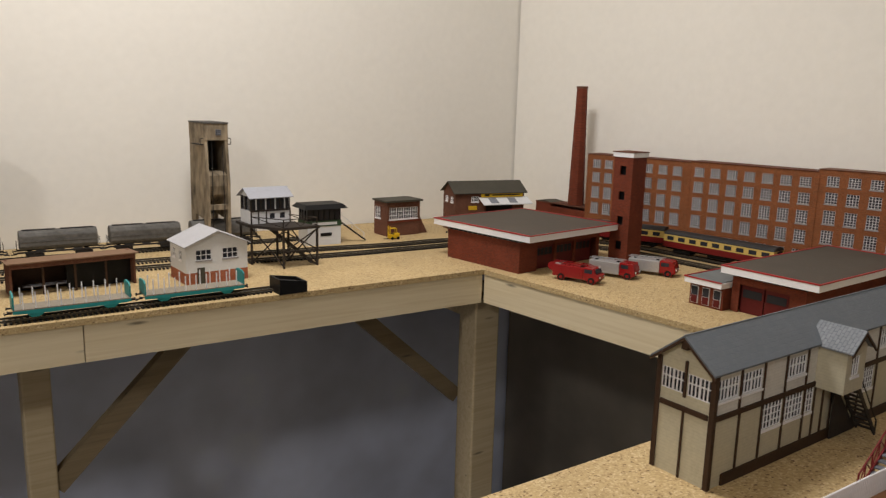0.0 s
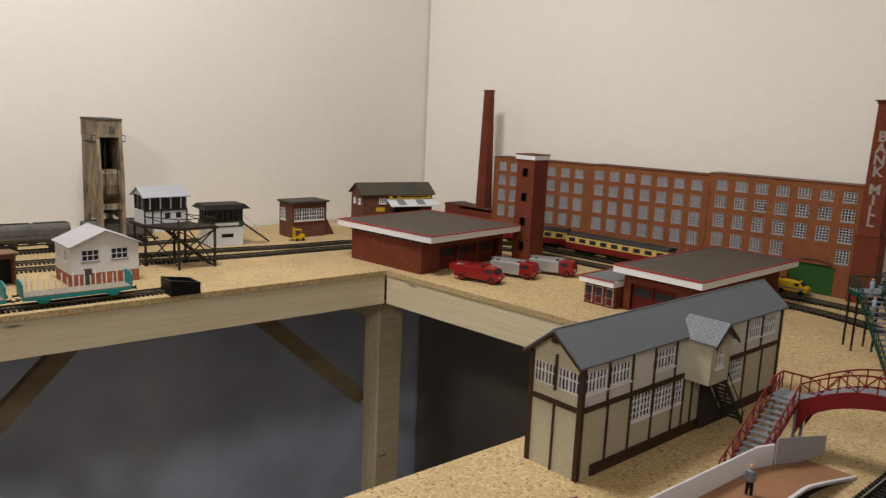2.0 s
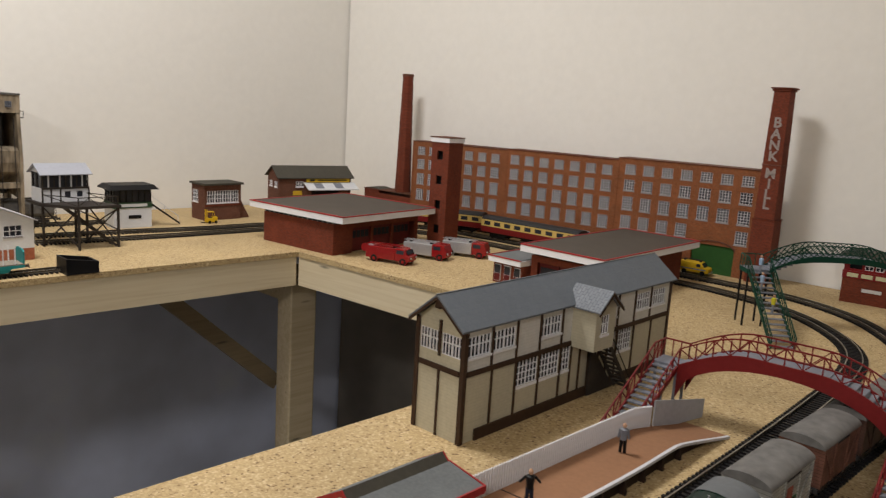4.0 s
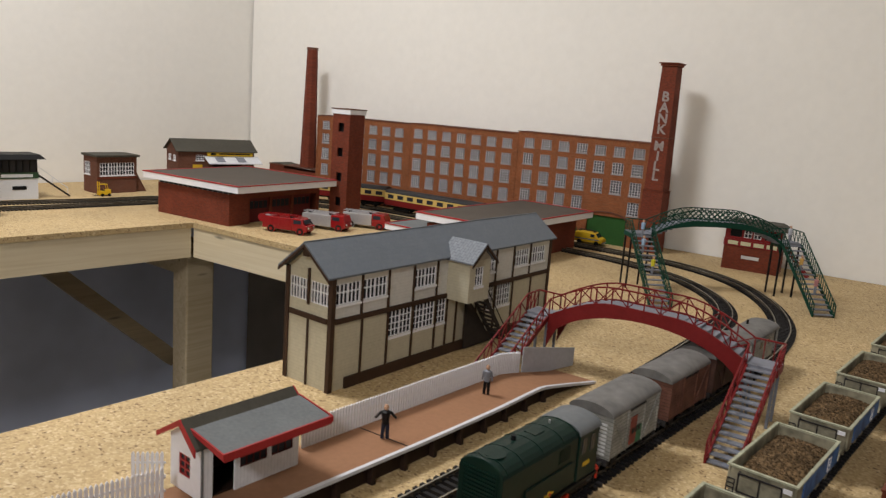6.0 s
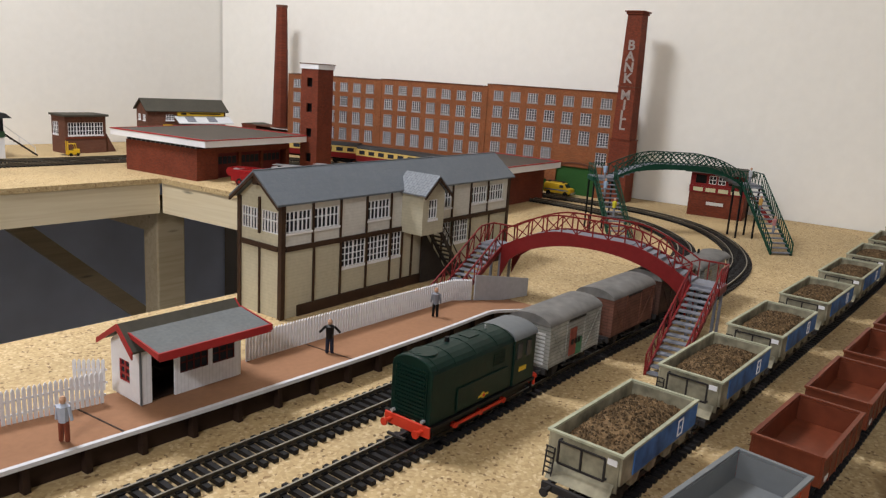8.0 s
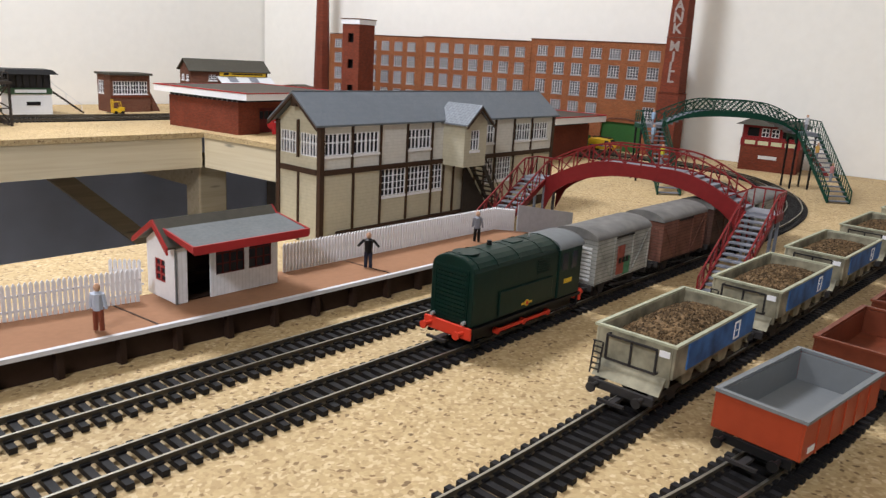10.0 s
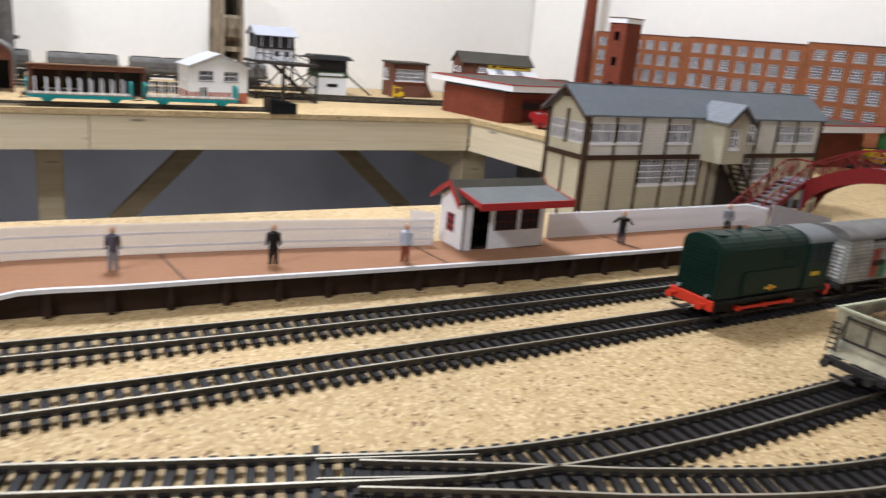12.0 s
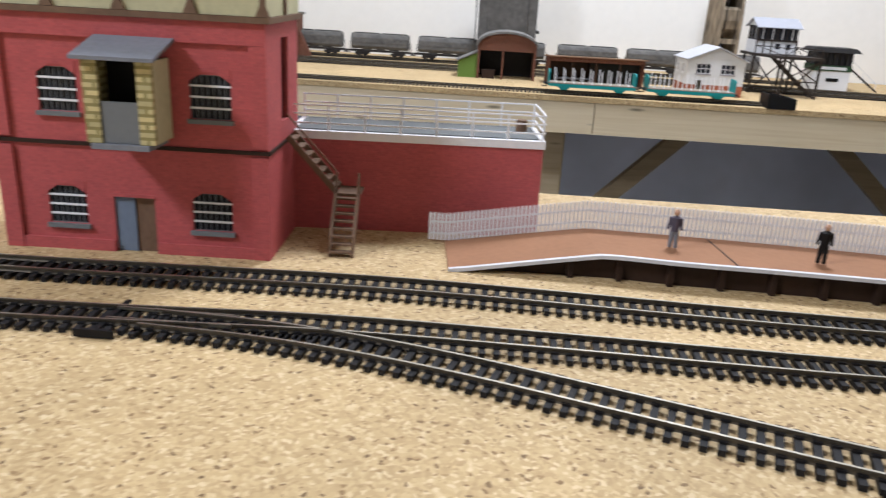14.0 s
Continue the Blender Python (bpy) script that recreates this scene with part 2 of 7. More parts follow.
BUFFER = mat("buffer_beam_red", (0.58, 0.045, 0.02), 0.4, 0, 0.1)
MAROON = mat("coach_maroon", (0.16, 0.014, 0.014), 0.3, 0, 0.08)
COACHCREAM = mat("coach_cream", (0.62, 0.45, 0.14), 0.35, 0, 0.06)
COACHGREEN = mat("coach_green", (0.02, 0.085, 0.045), 0.35, 0, 0.08)
VANGREY = plank_mat("van_grey", (0.30, 0.30, 0.28), 0.45, 0.0026, "Z", 0.42)
VANDARK = plank_mat("van_dark_brown", (0.07, 0.035, 0.026), 0.55, 0.0026, "Z", 0.45)
VANBROWN = plank_mat("van_brown", (0.155, 0.07, 0.05), 0.55, 0.0026, "Z", 0.45)
VANROOF = mat("van_roof", (0.16, 0.155, 0.15), 0.75, 0, 0.35, 120, 40)
HOPPER = mat("hopper_grey", (0.115, 0.11, 0.105), 0.7, 0, 0.35, 150, 30)
CONCRETED = mat("dark_concrete", (0.10, 0.095, 0.09), 0.85, 0, 0.35, 130, 34)


def streaky(m, stretch):
    """Lets a material's stains run down: its noise is drawn out along z."""
    nt = m.node_tree
    mp = nt.nodes.new("ShaderNodeMapping")
    mp.inputs["Scale"].default_value = (1, 1, stretch)
    links = [k for k in nt.links if k.from_node.type == "TEX_COORD"]
    src = links[0].from_socket
    for k in links:
        nt.links.new(mp.outputs[0], k.to_socket)
    nt.links.new(src, mp.inputs["Vector"])
    return m


CONCRETE = streaky(mat("weathered_concrete", (0.25, 0.20, 0.14), 0.85, 0, 0.75, 90, 24), 0.4)
LETTER = mat("faded_lettering", (0.33, 0.28, 0.26), 0.7, 0, 0.2)
SILVER = mat("silver_paint", (0.50, 0.50, 0.52), 0.35, 0.5, 0.1)
YELLOW = mat("yellow_paint", (0.66, 0.42, 0.02), 0.4, 0, 0.08)
SIGNYELLOW = mat("sign_yellow", (0.62, 0.40, 0.03), 0.6, 0, 0.05)
YELLOWBRICK = brick_mat("yellow_brick", (0.56, 0.50, 0.26), (0.28, 0.24, 0.10), 0.012, 0.0042, 0.1, 0.7, False, 0.22)
TANK = mat("tank_cream", (0.52, 0.50, 0.32), 0.6, 0, 0.12)
TIMBER = mat("dark_timber", (0.035, 0.028, 0.024), 0.7, 0, 0.3)
STAIRBROWN = mat("stair_brown", (0.16, 0.10, 0.065), 0.7, 0, 0.25)
DOORBLUE = mat("door_blue_grey", (0.17, 0.21, 0.29), 0.5, 0, 0.1)
BARGREY = mat("light_marking", (0.62, 0.62, 0.62), 0.6, 0, 0.05)
GREENPAINT = mat("lean_to_green", (0.12, 0.20, 0.04), 0.6, 0, 0.1)
SKIN = mat("figure_skin", (0.50, 0.30, 0.20), 0.5, 0, 0.1)


def glass_mat(name, colour, rough=0.08):
    m = bpy.data.materials.new(name)
    m.use_nodes = True
    b = m.node_tree.nodes["Principled BSDF"]
    b.inputs["Base Color"].default_value = (*colour, 1)
    b.inputs["Roughness"].default_value = rough
    b.inputs["Specular IOR Level"].default_value = 0.22
    return m


GLASS = glass_mat("dark_glazing", (0.03, 0.032, 0.042), 0.2)
GLASSBLUE = glass_mat("printed_glazing", (0.012, 0.014, 0.022), 0.45)

# ---------------------------------------------------------------- building helpers


class Shape:
    """Collects boxes, prisms and rods into one mesh."""

    def __init__(self):
        self.v, self.f, self.m = [], [], Matrix()

    def add(self, verts, faces):
        k = len(self.v)
        self.v += [tuple(self.m @ Vector(p)) for p in verts]
        self.f += [[k + i for i in f] for f in faces]
        return self

    def box(self, x0, x1, y0, y1, z0, z1):
        x0, x1, y0, y1, z0, z1 = min(x0, x1), max(x0, x1), min(y0, y1), max(y0, y1), min(z0, z1), max(z0, z1)
        v = [(x, y, z) for x in (x0, x1) for y in (y0, y1) for z in (z0, z1)]
        return self.add(v, [(0, 1, 3, 2), (4, 6, 7, 5), (0, 4, 5, 1), (2, 3, 7, 6), (0, 2, 6, 4), (1, 5, 7, 3)])

    def prism(self, pts, a, b, axis="y"):
        """pts: an outline (u, w); extruded from a to b along axis. Axis y: u is x, w is z; x: u is y, w is z; z: u is x, w is y."""
        put = {"y": lambda u, w, t: (u, t, w), "x": lambda u, w, t: (t, u, w), "z": lambda u, w, t: (u, w, t)}[axis]
        n = len(pts)
        v = [put(u, w, a) for u, w in pts] + [put(u, w, b) for u, w in pts]
        f = [tuple(range(n)), tuple(reversed(range(n, 2 * n)))]
        f += [(i, i + n, (i + 1) % n + n, (i + 1) % n) for i in range(n)]
        return self.add(v, f)

    def beam(self, p, q, w, h):
        """A bar of width w and depth h from p to q."""
        p, q = Vector(p), Vector(q)
        d = (q - p).normalized()
        up = Vector((0, 0, 1)) if abs(d.z) < 0.95 else Vector((1, 0, 0))
        s = d.cross(up).normalized() * (w / 2)
        u = s.cross(d).normalized() * (h / 2)
        v = [p - s - u, p + s - u, p + s + u, p - s + u, q - s - u, q + s - u, q + s + u, q - s + u]
        return self.add(v, [(0, 1, 2, 3), (7, 6, 5, 4), (0, 4, 5, 1), (1, 5, 6, 2), (2, 6, 7, 3), (3, 7, 4, 0)])

    def rod(self, p, q, r, r2=None, n=10):
        p, q = Vector(p), Vector(q)
        r2 = r if r2 is None else r2
        d = (q - p).normalized()
        a = d.orthogonal().normalized()
        c = d.cross(a)
        ring = [(math.cos(2 * math.pi * i / n), math.sin(2 * math.pi * i / n)) for i in range(n)]
        v = [p + (a * x + c * y) * r for x, y in ring] + [q + (a * x + c * y) * r2 for x, y in ring]
        f = [tuple(reversed(range(n))), tuple(range(n, 2 * n))] + [(i, (i + 1) % n, (i + 1) % n + n, i + n) for i in range(n)]
        return self.add(v, f)

    def lathe(self, profile, x=0, y=0, n=10):
        """profile: (radius, z) from the bottom up, turned round the upright through x, y."""
        v = [(x + r * math.cos(2 * math.pi * i / n), y + r * math.sin(2 * math.pi * i / n), z) for r, z in profile for i in range(n)]
        f = [(k * n + i, k * n + (i + 1) % n, (k + 1) * n + (i + 1) % n, (k + 1) * n + i) for k in range(len(profile) - 1) for i in range(n)]
        f += [tuple(reversed(range(n))), tuple(range((len(profile) - 1) * n, len(profile) * n))]
        return self.add(v, f)

    def sweep(self, line, prof):
        """prof: (side, z) outline carried along a level line of (x, y)."""
        n, v = len(prof), []
        for i, (x, y) in enumerate(line):
            a, b = line[max(i - 1, 0)], line[min(i + 1, len(line) - 1)]
            d = Vector((b[0] - a[0], b[1] - a[1])).normalized()
            v += [(x - d.y * s, y + d.x * s, z) for s, z in prof]
        f = [(i * n + j, i * n + (j + 1) % n, (i + 1) * n + (j + 1) % n, (i + 1) * n + j) for i in range(len(line) - 1) for j in range(n)]
        f += [tuple(reversed(range(n))), tuple(range((len(line) - 1) * n, len(line) * n))]
        return self.add(v, f)

    def plate(self, xs, zs, y0, y1, solid):
        """A plate in x and z with the cells that solid(i, j) keeps; its pieces share their corners."""
        k, index = len(self.v), {}

        def at(i, j, y):
            if (i, j, y) not in index:
                index[i, j, y] = len(self.v)
                self.v.append(tuple(self.m @ Vector((xs[i], y, zs[j]))))
            return index[i, j, y]

        n, m = len(xs) - 1, len(zs) - 1
        keep = [[solid(i, j) for j in range(m)] for i in range(n)]
        for i in range(n):
            for j in range(m):
                if not keep[i][j]:
                    continue
                self.f.append([at(i, j, y0), at(i + 1, j, y0), at(i + 1, j + 1, y0), at(i, j + 1, y0)])
                self.f.append([at(i, j, y1), at(i, j + 1, y1), at(i + 1, j + 1, y1), at(i + 1, j, y1)])
                for di, dj, p, q in ((-1, 0, (i, j), (i, j + 1)), (1, 0, (i + 1, j + 1), (i + 1, j)), (0, -1, (i + 1, j), (i, j)), (0, 1, (i, j + 1), (i + 1, j + 1))):
                    u, w = i + di, j + dj
                    if not (0 <= u < n and 0 <= w < m and keep[u][w]):
                        self.f.append([at(*p, y0), at(*q, y0), at(*q, y1), at(*p, y1)])
        return self

    def loft(self, rings):
        """A skin over rings of points, closed at both ends."""
        n = len(rings[0])
        f = [(i * n + j, i * n + (j + 1) % n, (i + 1) * n + (j + 1) % n, (i + 1) * n + j) for i in range(len(rings) - 1) for j in range(n)]
        f += [tuple(reversed(range(n))), tuple(range((len(rings) - 1) * n, len(rings) * n))]
        return self.add([p for r in rings for p in r], f)

    def wall(self, length, height, thick, holes, z0=0.0):
        """A wall along x from 0 to length, its outer face at y = 0, with openings (x0, x1, z0, z1)."""
        xs = sorted({0, length, *[h[0] for h in holes], *[h[1] for h in holes]})
        zs = sorted({z0, height, *[h[2] for h in holes], *[h[3] for h in holes]})

        def solid(i, j):
            x, z = (xs[i] + xs[i + 1]) / 2, (zs[j] + zs[j + 1]) / 2
            return not any(h[0] < x < h[1] and h[2] < z < h[3] for h in holes)

        return self.plate(xs, zs, 0, thick, solid)

    def mesh(self, name, material):
        me = bpy.data.meshes.new(name)
        me.from_pydata(self.v, [], self.f)
        bm = bmesh.new()
        bm.from_mesh(me)
        bmesh.ops.recalc_face_normals(bm, faces=bm.faces)
        bm.to_mesh(me)
        bm.free()
        me.materials.append(material)
        return me


def thing(name, x, y, z, rz, label, category, group=""):
    ob = new(name)
    ob.empty_display_size = 0.01
    ob.matrix_world = pose(x, y, z, 0, 0, rz)
    return tagged(ob, label, category, group)


def part(name, shape, material, parent, label="", bevel=0.0, smooth=False):
    ob = new(name, shape.mesh(name, material))
    ob.parent = parent
    if label:
        tagged(ob, label)
    if bevel:
        b = ob.modifiers.new("bevel", "BEVEL")
        b.width, b.segments, b.limit_method = bevel, 2, "ANGLE"
    if smooth:
        ob.data.shade_smooth()
    return ob


def piece(name, me, parent, m):
    ob = new(name, me)
    ob.parent = parent
    ob.matrix_local = m
    return ob


def setting(name, shape, material, label, category):
    return tagged(new(name, shape.mesh(name, material)), label, category, kind="structure")


def S():
    return Shape()


def window_mesh(w, h, cols, rows, bar, depth, sill=True):
    """rows: how many even rows of lights, or the heights of their bars as shares."""
    xs, zs = [], []
    cuts = rows if isinstance(rows, tuple) else tuple(j / rows for j in range(rows + 1))
    for i in range(cols + 1):
        b = bar * (1.4 if i in (0, cols) else 1)
        x = -w / 2 + w * i / cols
        xs += [max(x - b / 2, -w / 2), min(x + b / 2, w / 2)]
    for c in cuts:
        b = bar * (1.4 if c in (0, 1) else 1)
        zs += [max(h * c - b / 2, 0), min(h * c + b / 2, h)]
    return S().plate(xs, zs, 0, depth, lambda i, j: i % 2 == 0 or j % 2 == 0)


def pane_mesh(w, h, depth):
    return S().box(-w / 2, w / 2, depth * 0.6, depth * 0.6 + 0.0006, 0, h)


WINDOWS = {}


def window(parent, m, w, h, cols, rows, bar=0.0007, depth=0.0016, frame=None, glass=None, sill=True):
    """A window with its pane, a child of parent; m: its place, the outer face towards -y."""
    frame, glass = frame or WHITE, glass or GLASS
    key = (w, h, cols, rows, bar, depth, frame.name, glass.name, sill)
    if key not in WINDOWS:
        WINDOWS[key] = window_mesh(w, h, cols, rows, bar, depth, sill).mesh("window", frame), pane_mesh(w, h, depth).mesh("pane", glass)
        WINDOWS[key] += (S().box(-w / 2 - 0.0012, w / 2 + 0.0012, -0.0012, depth, -0.0026, -0.0002).mesh("sill", SILLGREY if frame is MILLWHITE else frame),)
    a, b, c = WINDOWS[key]
    ob = piece("window", a, parent, m)
    if sill:
        piece("sill", c, ob, Matrix())
    piece("pane", b, ob, Matrix())
    return ob


def spline(points, step=0.01):
    """A smooth line through the points, cut at even steps."""
    p = [Vector(q) for q in points]
    p = [2 * p[0] - p[1]] + p + [2 * p[-1] - p[-2]]
    raw = []
    for a, b, c, d in zip(p, p[1:], p[2:], p[3:]):
        for i in range(24):
            t = i / 24
            raw.append(0.5 * (2 * b + (c - a) * t + (2 * a - 5 * b + 4 * c - d) * t * t + (3 * b - a - 3 * c + d) * t ** 3))
    raw.append(p[-2])
    out, left = [raw[0]], step
    for a, b in zip(raw, raw[1:]):
        while (b - a).length >= left:
            a = a + (b - a).normalized() * left
            out.append(a)
            left = step
        left -= (b - a).length
    return out


def along(line, x):
    """The point of a line at x and its heading in degrees."""
    i = min((k for k in range(1, len(line) - 1) if line[k].y < 0.4 or line[0].y > 0.9 or line[0].x > 0.9), key=lambda k: abs(line[k].x - x))
    d = line[i + 1] - line[i - 1]
    d = d if d.x > 0 else -d
    return line[i].x, line[i].y, math.degrees(math.atan2(d.y, d.x))

# ---------------------------------------------------------------- the room and the boards

FLOOR, CEILING = -0.92, 1.42


def left_wall_y(x):
    return 1.57 - 0.116 * (x - 1.66)


LEFT = -6.6
wl = S()
wl.m = pose(1.66, 1.57, 0, 0, 0, LEFT)
wl.box(-4.2, 0.1, 0, 0.1, -0.012, CEILING)
setting("wall_north", wl, WALL, "plain cream-painted room wall behind the layout", "wall")
wr = S().box(1.66, 1.76, -2.6, 1.565, -0.012, CEILING)
setting("wall_east", wr, WALL, "plain cream-painted room wall behind the mill", "wall")
lo = S()
lo.m = pose(1.66, 1.57, 0, 0, 0, LEFT)
lo.box(-4.2, 0.1, 0.002, 0.1, FLOOR, -0.014)
setting("wall_north_lower", lo, LOWER, "lower wall below the baseboards, coloured blue-grey for its shade", "wall")
setting("wall_east_lower", S().box(1.662, 1.76, -2.6, 1.56, FLOOR, -0.014), LOWERB, "lower wall below the baseboards, its deeper shade coloured grey-brown", "wall")
setting("wall_south", S().box(-2.6, 1.76, -2.7, -2.6, FLOOR, CEILING), WALL, "plain cream-painted wall of the room", "wall")
setting("wall_west", S().box(-2.6, -2.5, -2.6, 2.05, FLOOR, CEILING), WALL, "plain cream-painted wall of the room", "wall")
setting("floor", S().box(-2.6, 1.76, -2.7, 2.1, FLOOR - 0.05, FLOOR), CARPET, "dark grey carpet under the layout", "floor")
setting("ceiling", S().box(-2.6, 1.8, -2.75, 2.2, CEILING, CEILING + 0.08), WALL, "plain white ceiling of the room", "ceiling")

THICK = 0.009


def board(name, pts, label):
    return tagged(new(name, S().prism(pts, -THICK, 0, "z").mesh(name, CHIP)), label, "baseboard", kind="structure")


def near_edge(x):
    return 0.507 - 0.105 * (x - 0.2)


def left_edge(x):
    return 1.155 - 0.116 * (x - 0.32)


RX0, RX1 = 1.045, 1.085
board("ground_near", [(-1.3, -0.9), (1.114, -0.9), (1.102, 0.10), (1.0985, 0.4133), (1.0475, near_edge(1.0475)), (-1.3, near_edge(-1.3))], "tan chipboard baseboard with dark flecks, close to the camera")
board("ground_east", [(1.1152, -0.9), (1.655, -0.9), (1.655, 1.0), (1.085, 1.0648), (1.082, 0.4185), (1.0997, 0.4150), (1.1032, 0.10)], "tan chipboard baseboard in front of the mill")
board("ground_north", [(-2.3, left_edge(-2.3)), (1.0848, 1.0665), (1.655, 1.0022), (1.655, 1.5655), (-2.3, left_wall_y(-2.3) - 0.003)], "tan chipboard baseboard of the sidings along the wall")


def fascia(name, a, b, z0=-0.062, z1=-0.0095):
    """A planed pine board on edge under a baseboard's rim."""
    a, b = Vector(a), Vector(b)
    ob = new(name, S().box(0, (b - a).length, 0, 0.018, z0, z1).mesh(name, PINE))
    ob.matrix_world = pose(a.x, a.y, 0, 0, 0, math.degrees(math.atan2(b.y - a.y, b.x - a.x)))
    return tagged(ob, "planed pine edge board with knots under the baseboard", "edge board", kind="structure")


fascia("trim_north", (0.42, left_edge(0.42) + 0.002), (1.083, 1.0685))
fascia("trim_north_joined", (-1.9, left_edge(-1.9) + 0.002), (0.4185, left_edge(0.4185) + 0.002))
fascia("trim_east", (1.087, 1.0665), (1.084, 0.435))
fascia("trim_near", (1.045, near_edge(1.045) - 0.002), (-1.25, near_edge(-1.25) - 0.002))


def leg(x, y, w, d, rz, z1=-0.0635):
    t = thing("table_leg", x, y, FLOOR, rz, "planed pine leg under the baseboard", "table leg", "baseboard legs")
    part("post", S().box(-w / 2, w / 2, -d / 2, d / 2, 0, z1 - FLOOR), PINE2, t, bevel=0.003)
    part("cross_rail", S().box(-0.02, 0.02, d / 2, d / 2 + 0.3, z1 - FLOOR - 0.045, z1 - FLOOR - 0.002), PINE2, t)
    return t


leg(1.126, 1.115, 0.058, 0.045, -4)
leg(0.385, 1.30, 0.040, 0.045, -6)
leg(1.19, 1.20, 0.05, 0.04, -4)
leg(-0.55, 1.30, 0.045, 0.045, -6)
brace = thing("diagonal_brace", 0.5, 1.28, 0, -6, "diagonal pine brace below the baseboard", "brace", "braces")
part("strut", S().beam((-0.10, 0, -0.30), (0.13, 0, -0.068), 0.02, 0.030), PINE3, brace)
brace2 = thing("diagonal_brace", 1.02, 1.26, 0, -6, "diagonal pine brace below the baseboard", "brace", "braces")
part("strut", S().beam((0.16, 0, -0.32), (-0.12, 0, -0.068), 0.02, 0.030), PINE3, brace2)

# ---------------------------------------------------------------- track lines

FAR = spline([(-0.75, 0.36), (-0.4, 0.318), (-0.118, 0.291), (-0.025, 0.2845), (0.1175, 0.2735), (0.3355, 0.2405), (0.596, 0.2095), (0.80, 0.192), (0.998, 0.180), (1.13, 0.177),
              (1.23, 0.190), (1.313, 0.231), (1.385, 0.301), (1.430, 0.394), (1.447, 0.50), (1.452, 0.75), (1.452, 0.98), (1.435, 1.08), (1.38, 1.17),
              (1.29, 1.238), (1.18, 1.275), (0.951, 1.312), (0.799, 1.345), (0.60, 1.395), (0.2, 1.455), (-0.4, 1.53), (-1.0, 1.60)], 0.0068)
NEAR = spline([(-0.75, 0.295), (-0.4, 0.257), (-0.09, 0.2300), (0.06, 0.2225), (0.17, 0.2100), (0.313, 0.1905), (0.5615, 0.1605), (0.75, 0.143), (0.87, 0.130), (0.993, 0.116), (1.115, 0.109),
               (1.222, 0.119), (1.336, 0.160), (1.433, 0.228), (1.490, 0.318), (1.510, 0.42), (1.513, 0.55), (1.514, 0.75), (1.514, 1.0), (1.50, 1.10),
               (1.45, 1.19), (1.35, 1.27), (1.209, 1.324), (1.078, 1.345), (0.95, 1.378), (0.80, 1.413), (0.6, 1.455), (0.2, 1.515), (-0.4, 1.59), (-1.0, 1.66)], 0.0068)
SIDING_A = spline([(1.62, -0.06), (1.2, -0.02), (0.86, 0.02), (0.73, 0.035), (0.605, 0.05), (0.53, 0.057), (0.437, 0.068), (0.353, 0.086), (0.278, 0.117), (0.20, 0.152), (0.12, 0.187), (0.05, 0.210), (-0.02, 0.2235)], 0.0068)
SIDING_B = spline([(1.62, -0.15), (1.2, -0.10), (0.86, -0.055), (0.76, -0.042), (0.66, -0.028), (0.575, -0.014), (0.471, 0.012), (0.40, 0.045), (0.353, 0.073), (0.300, 0.1035)], 0.0068)
SIDING_C = spline([(1.62, -0.24), (1.0, -0.15), (0.7, -0.10), (0.5, -0.065), (0.2, 0.0), (-0.2, 0.09)], 0.0068)
SIDING_T = spline([(0.705, 1.142), (0.4, 1.172), (0.0, 1.218), (-0.7, 1.30), (-1.2, 1.36)], 0.0068)
SIDING_H = spline([(1.0, 1.497), (0.85, 1.523), (0.45, 1.580), (0.0, 1.638), (-0.6, 1.712), (-1.2, 1.785)], 0.0068)
GAUGE = 0.0168
SLEEPER_ME = S().box(-0.0016, 0.0016, -0.0150, 0.0150, 0, 0.0026).box(-0.0019, 0.0019, -0.0102, -0.0066, 0.0026, 0.0036).box(-0.0019, 0.0019, 0.0066, 0.0102, 0.0026, 0.0036).mesh("sleeper", SLEEPER)


def sleeper_pose(line, i):
    a, b = line[max(i - 1, 0)], line[min(i + 1, len(line) - 1)]
    return Matrix.Translation((line[i].x, line[i].y, 0.0002 + 0.0001 * (i % 2))) @ pose(0, 0, 0, 0, 0, math.degrees(math.atan2(b.y - a.y, b.x - a.x)))


def track(line, label, single=None):
    """Two rails on sleepers; single: which sleepers are parts of their own, the rest being one joined part."""
    t = thing("railway_track", 0, 0, 0, 0, label, "railway track", "model railway tracks")
    for side in (-1, 1):
        s, c = S(), side * GAUGE / 2
        s.sweep([tuple(p) for p in line], [(c - 0.0011, 0.0027), (c + 0.0011, 0.0027), (c + 0.0004, 0.0033), (c + 0.0004, 0.0045), (c + 0.0007, 0.0048), (c + 0.0006, 0.0057), (c - 0.0006, 0.0057), (c - 0.0007, 0.0048), (c - 0.0004, 0.0045), (c - 0.0004, 0.0033)])
        rail = part("rail", s, RAIL, t, "polished nickel silver rail")
        rail.data.materials.append(RAILSIDE)
        for p in rail.data.polygons:
            p.material_index = 0 if p.normal.z > 0.9 and p.center.z > 0.0050 else 1
    joined = S()
    for i in range(len(line)):
        m = sleeper_pose(line, i)
        if single and single(line[i]):
            piece("sleeper", SLEEPER_ME, t, m)
        else:
            joined.m = m
            joined.box(-0.0016, 0.0016, -0.0150, 0.0150, 0, 0.0026)
    if joined.v:
        tagged(part("track_bed", joined, SLEEPER, t), kind="stuff")
    return t


track(FAR, "oval main line track with black plastic sleepers", lambda p: p.y < 0.3 and -0.1 < p.x < 1.3)
track(NEAR, "oval main line track nearer the edge with black sleepers", lambda p: p.y < 0.3 and -0.1 < p.x < 1.3)
track(SIDING_A, "siding track curving into the main line", lambda p: p.x < 0.7)
track(SIDING_B, "siding track under the open mineral wagons", lambda p: p.x < 0.7)
track(SIDING_C, "third siding track beside the mineral wagons")
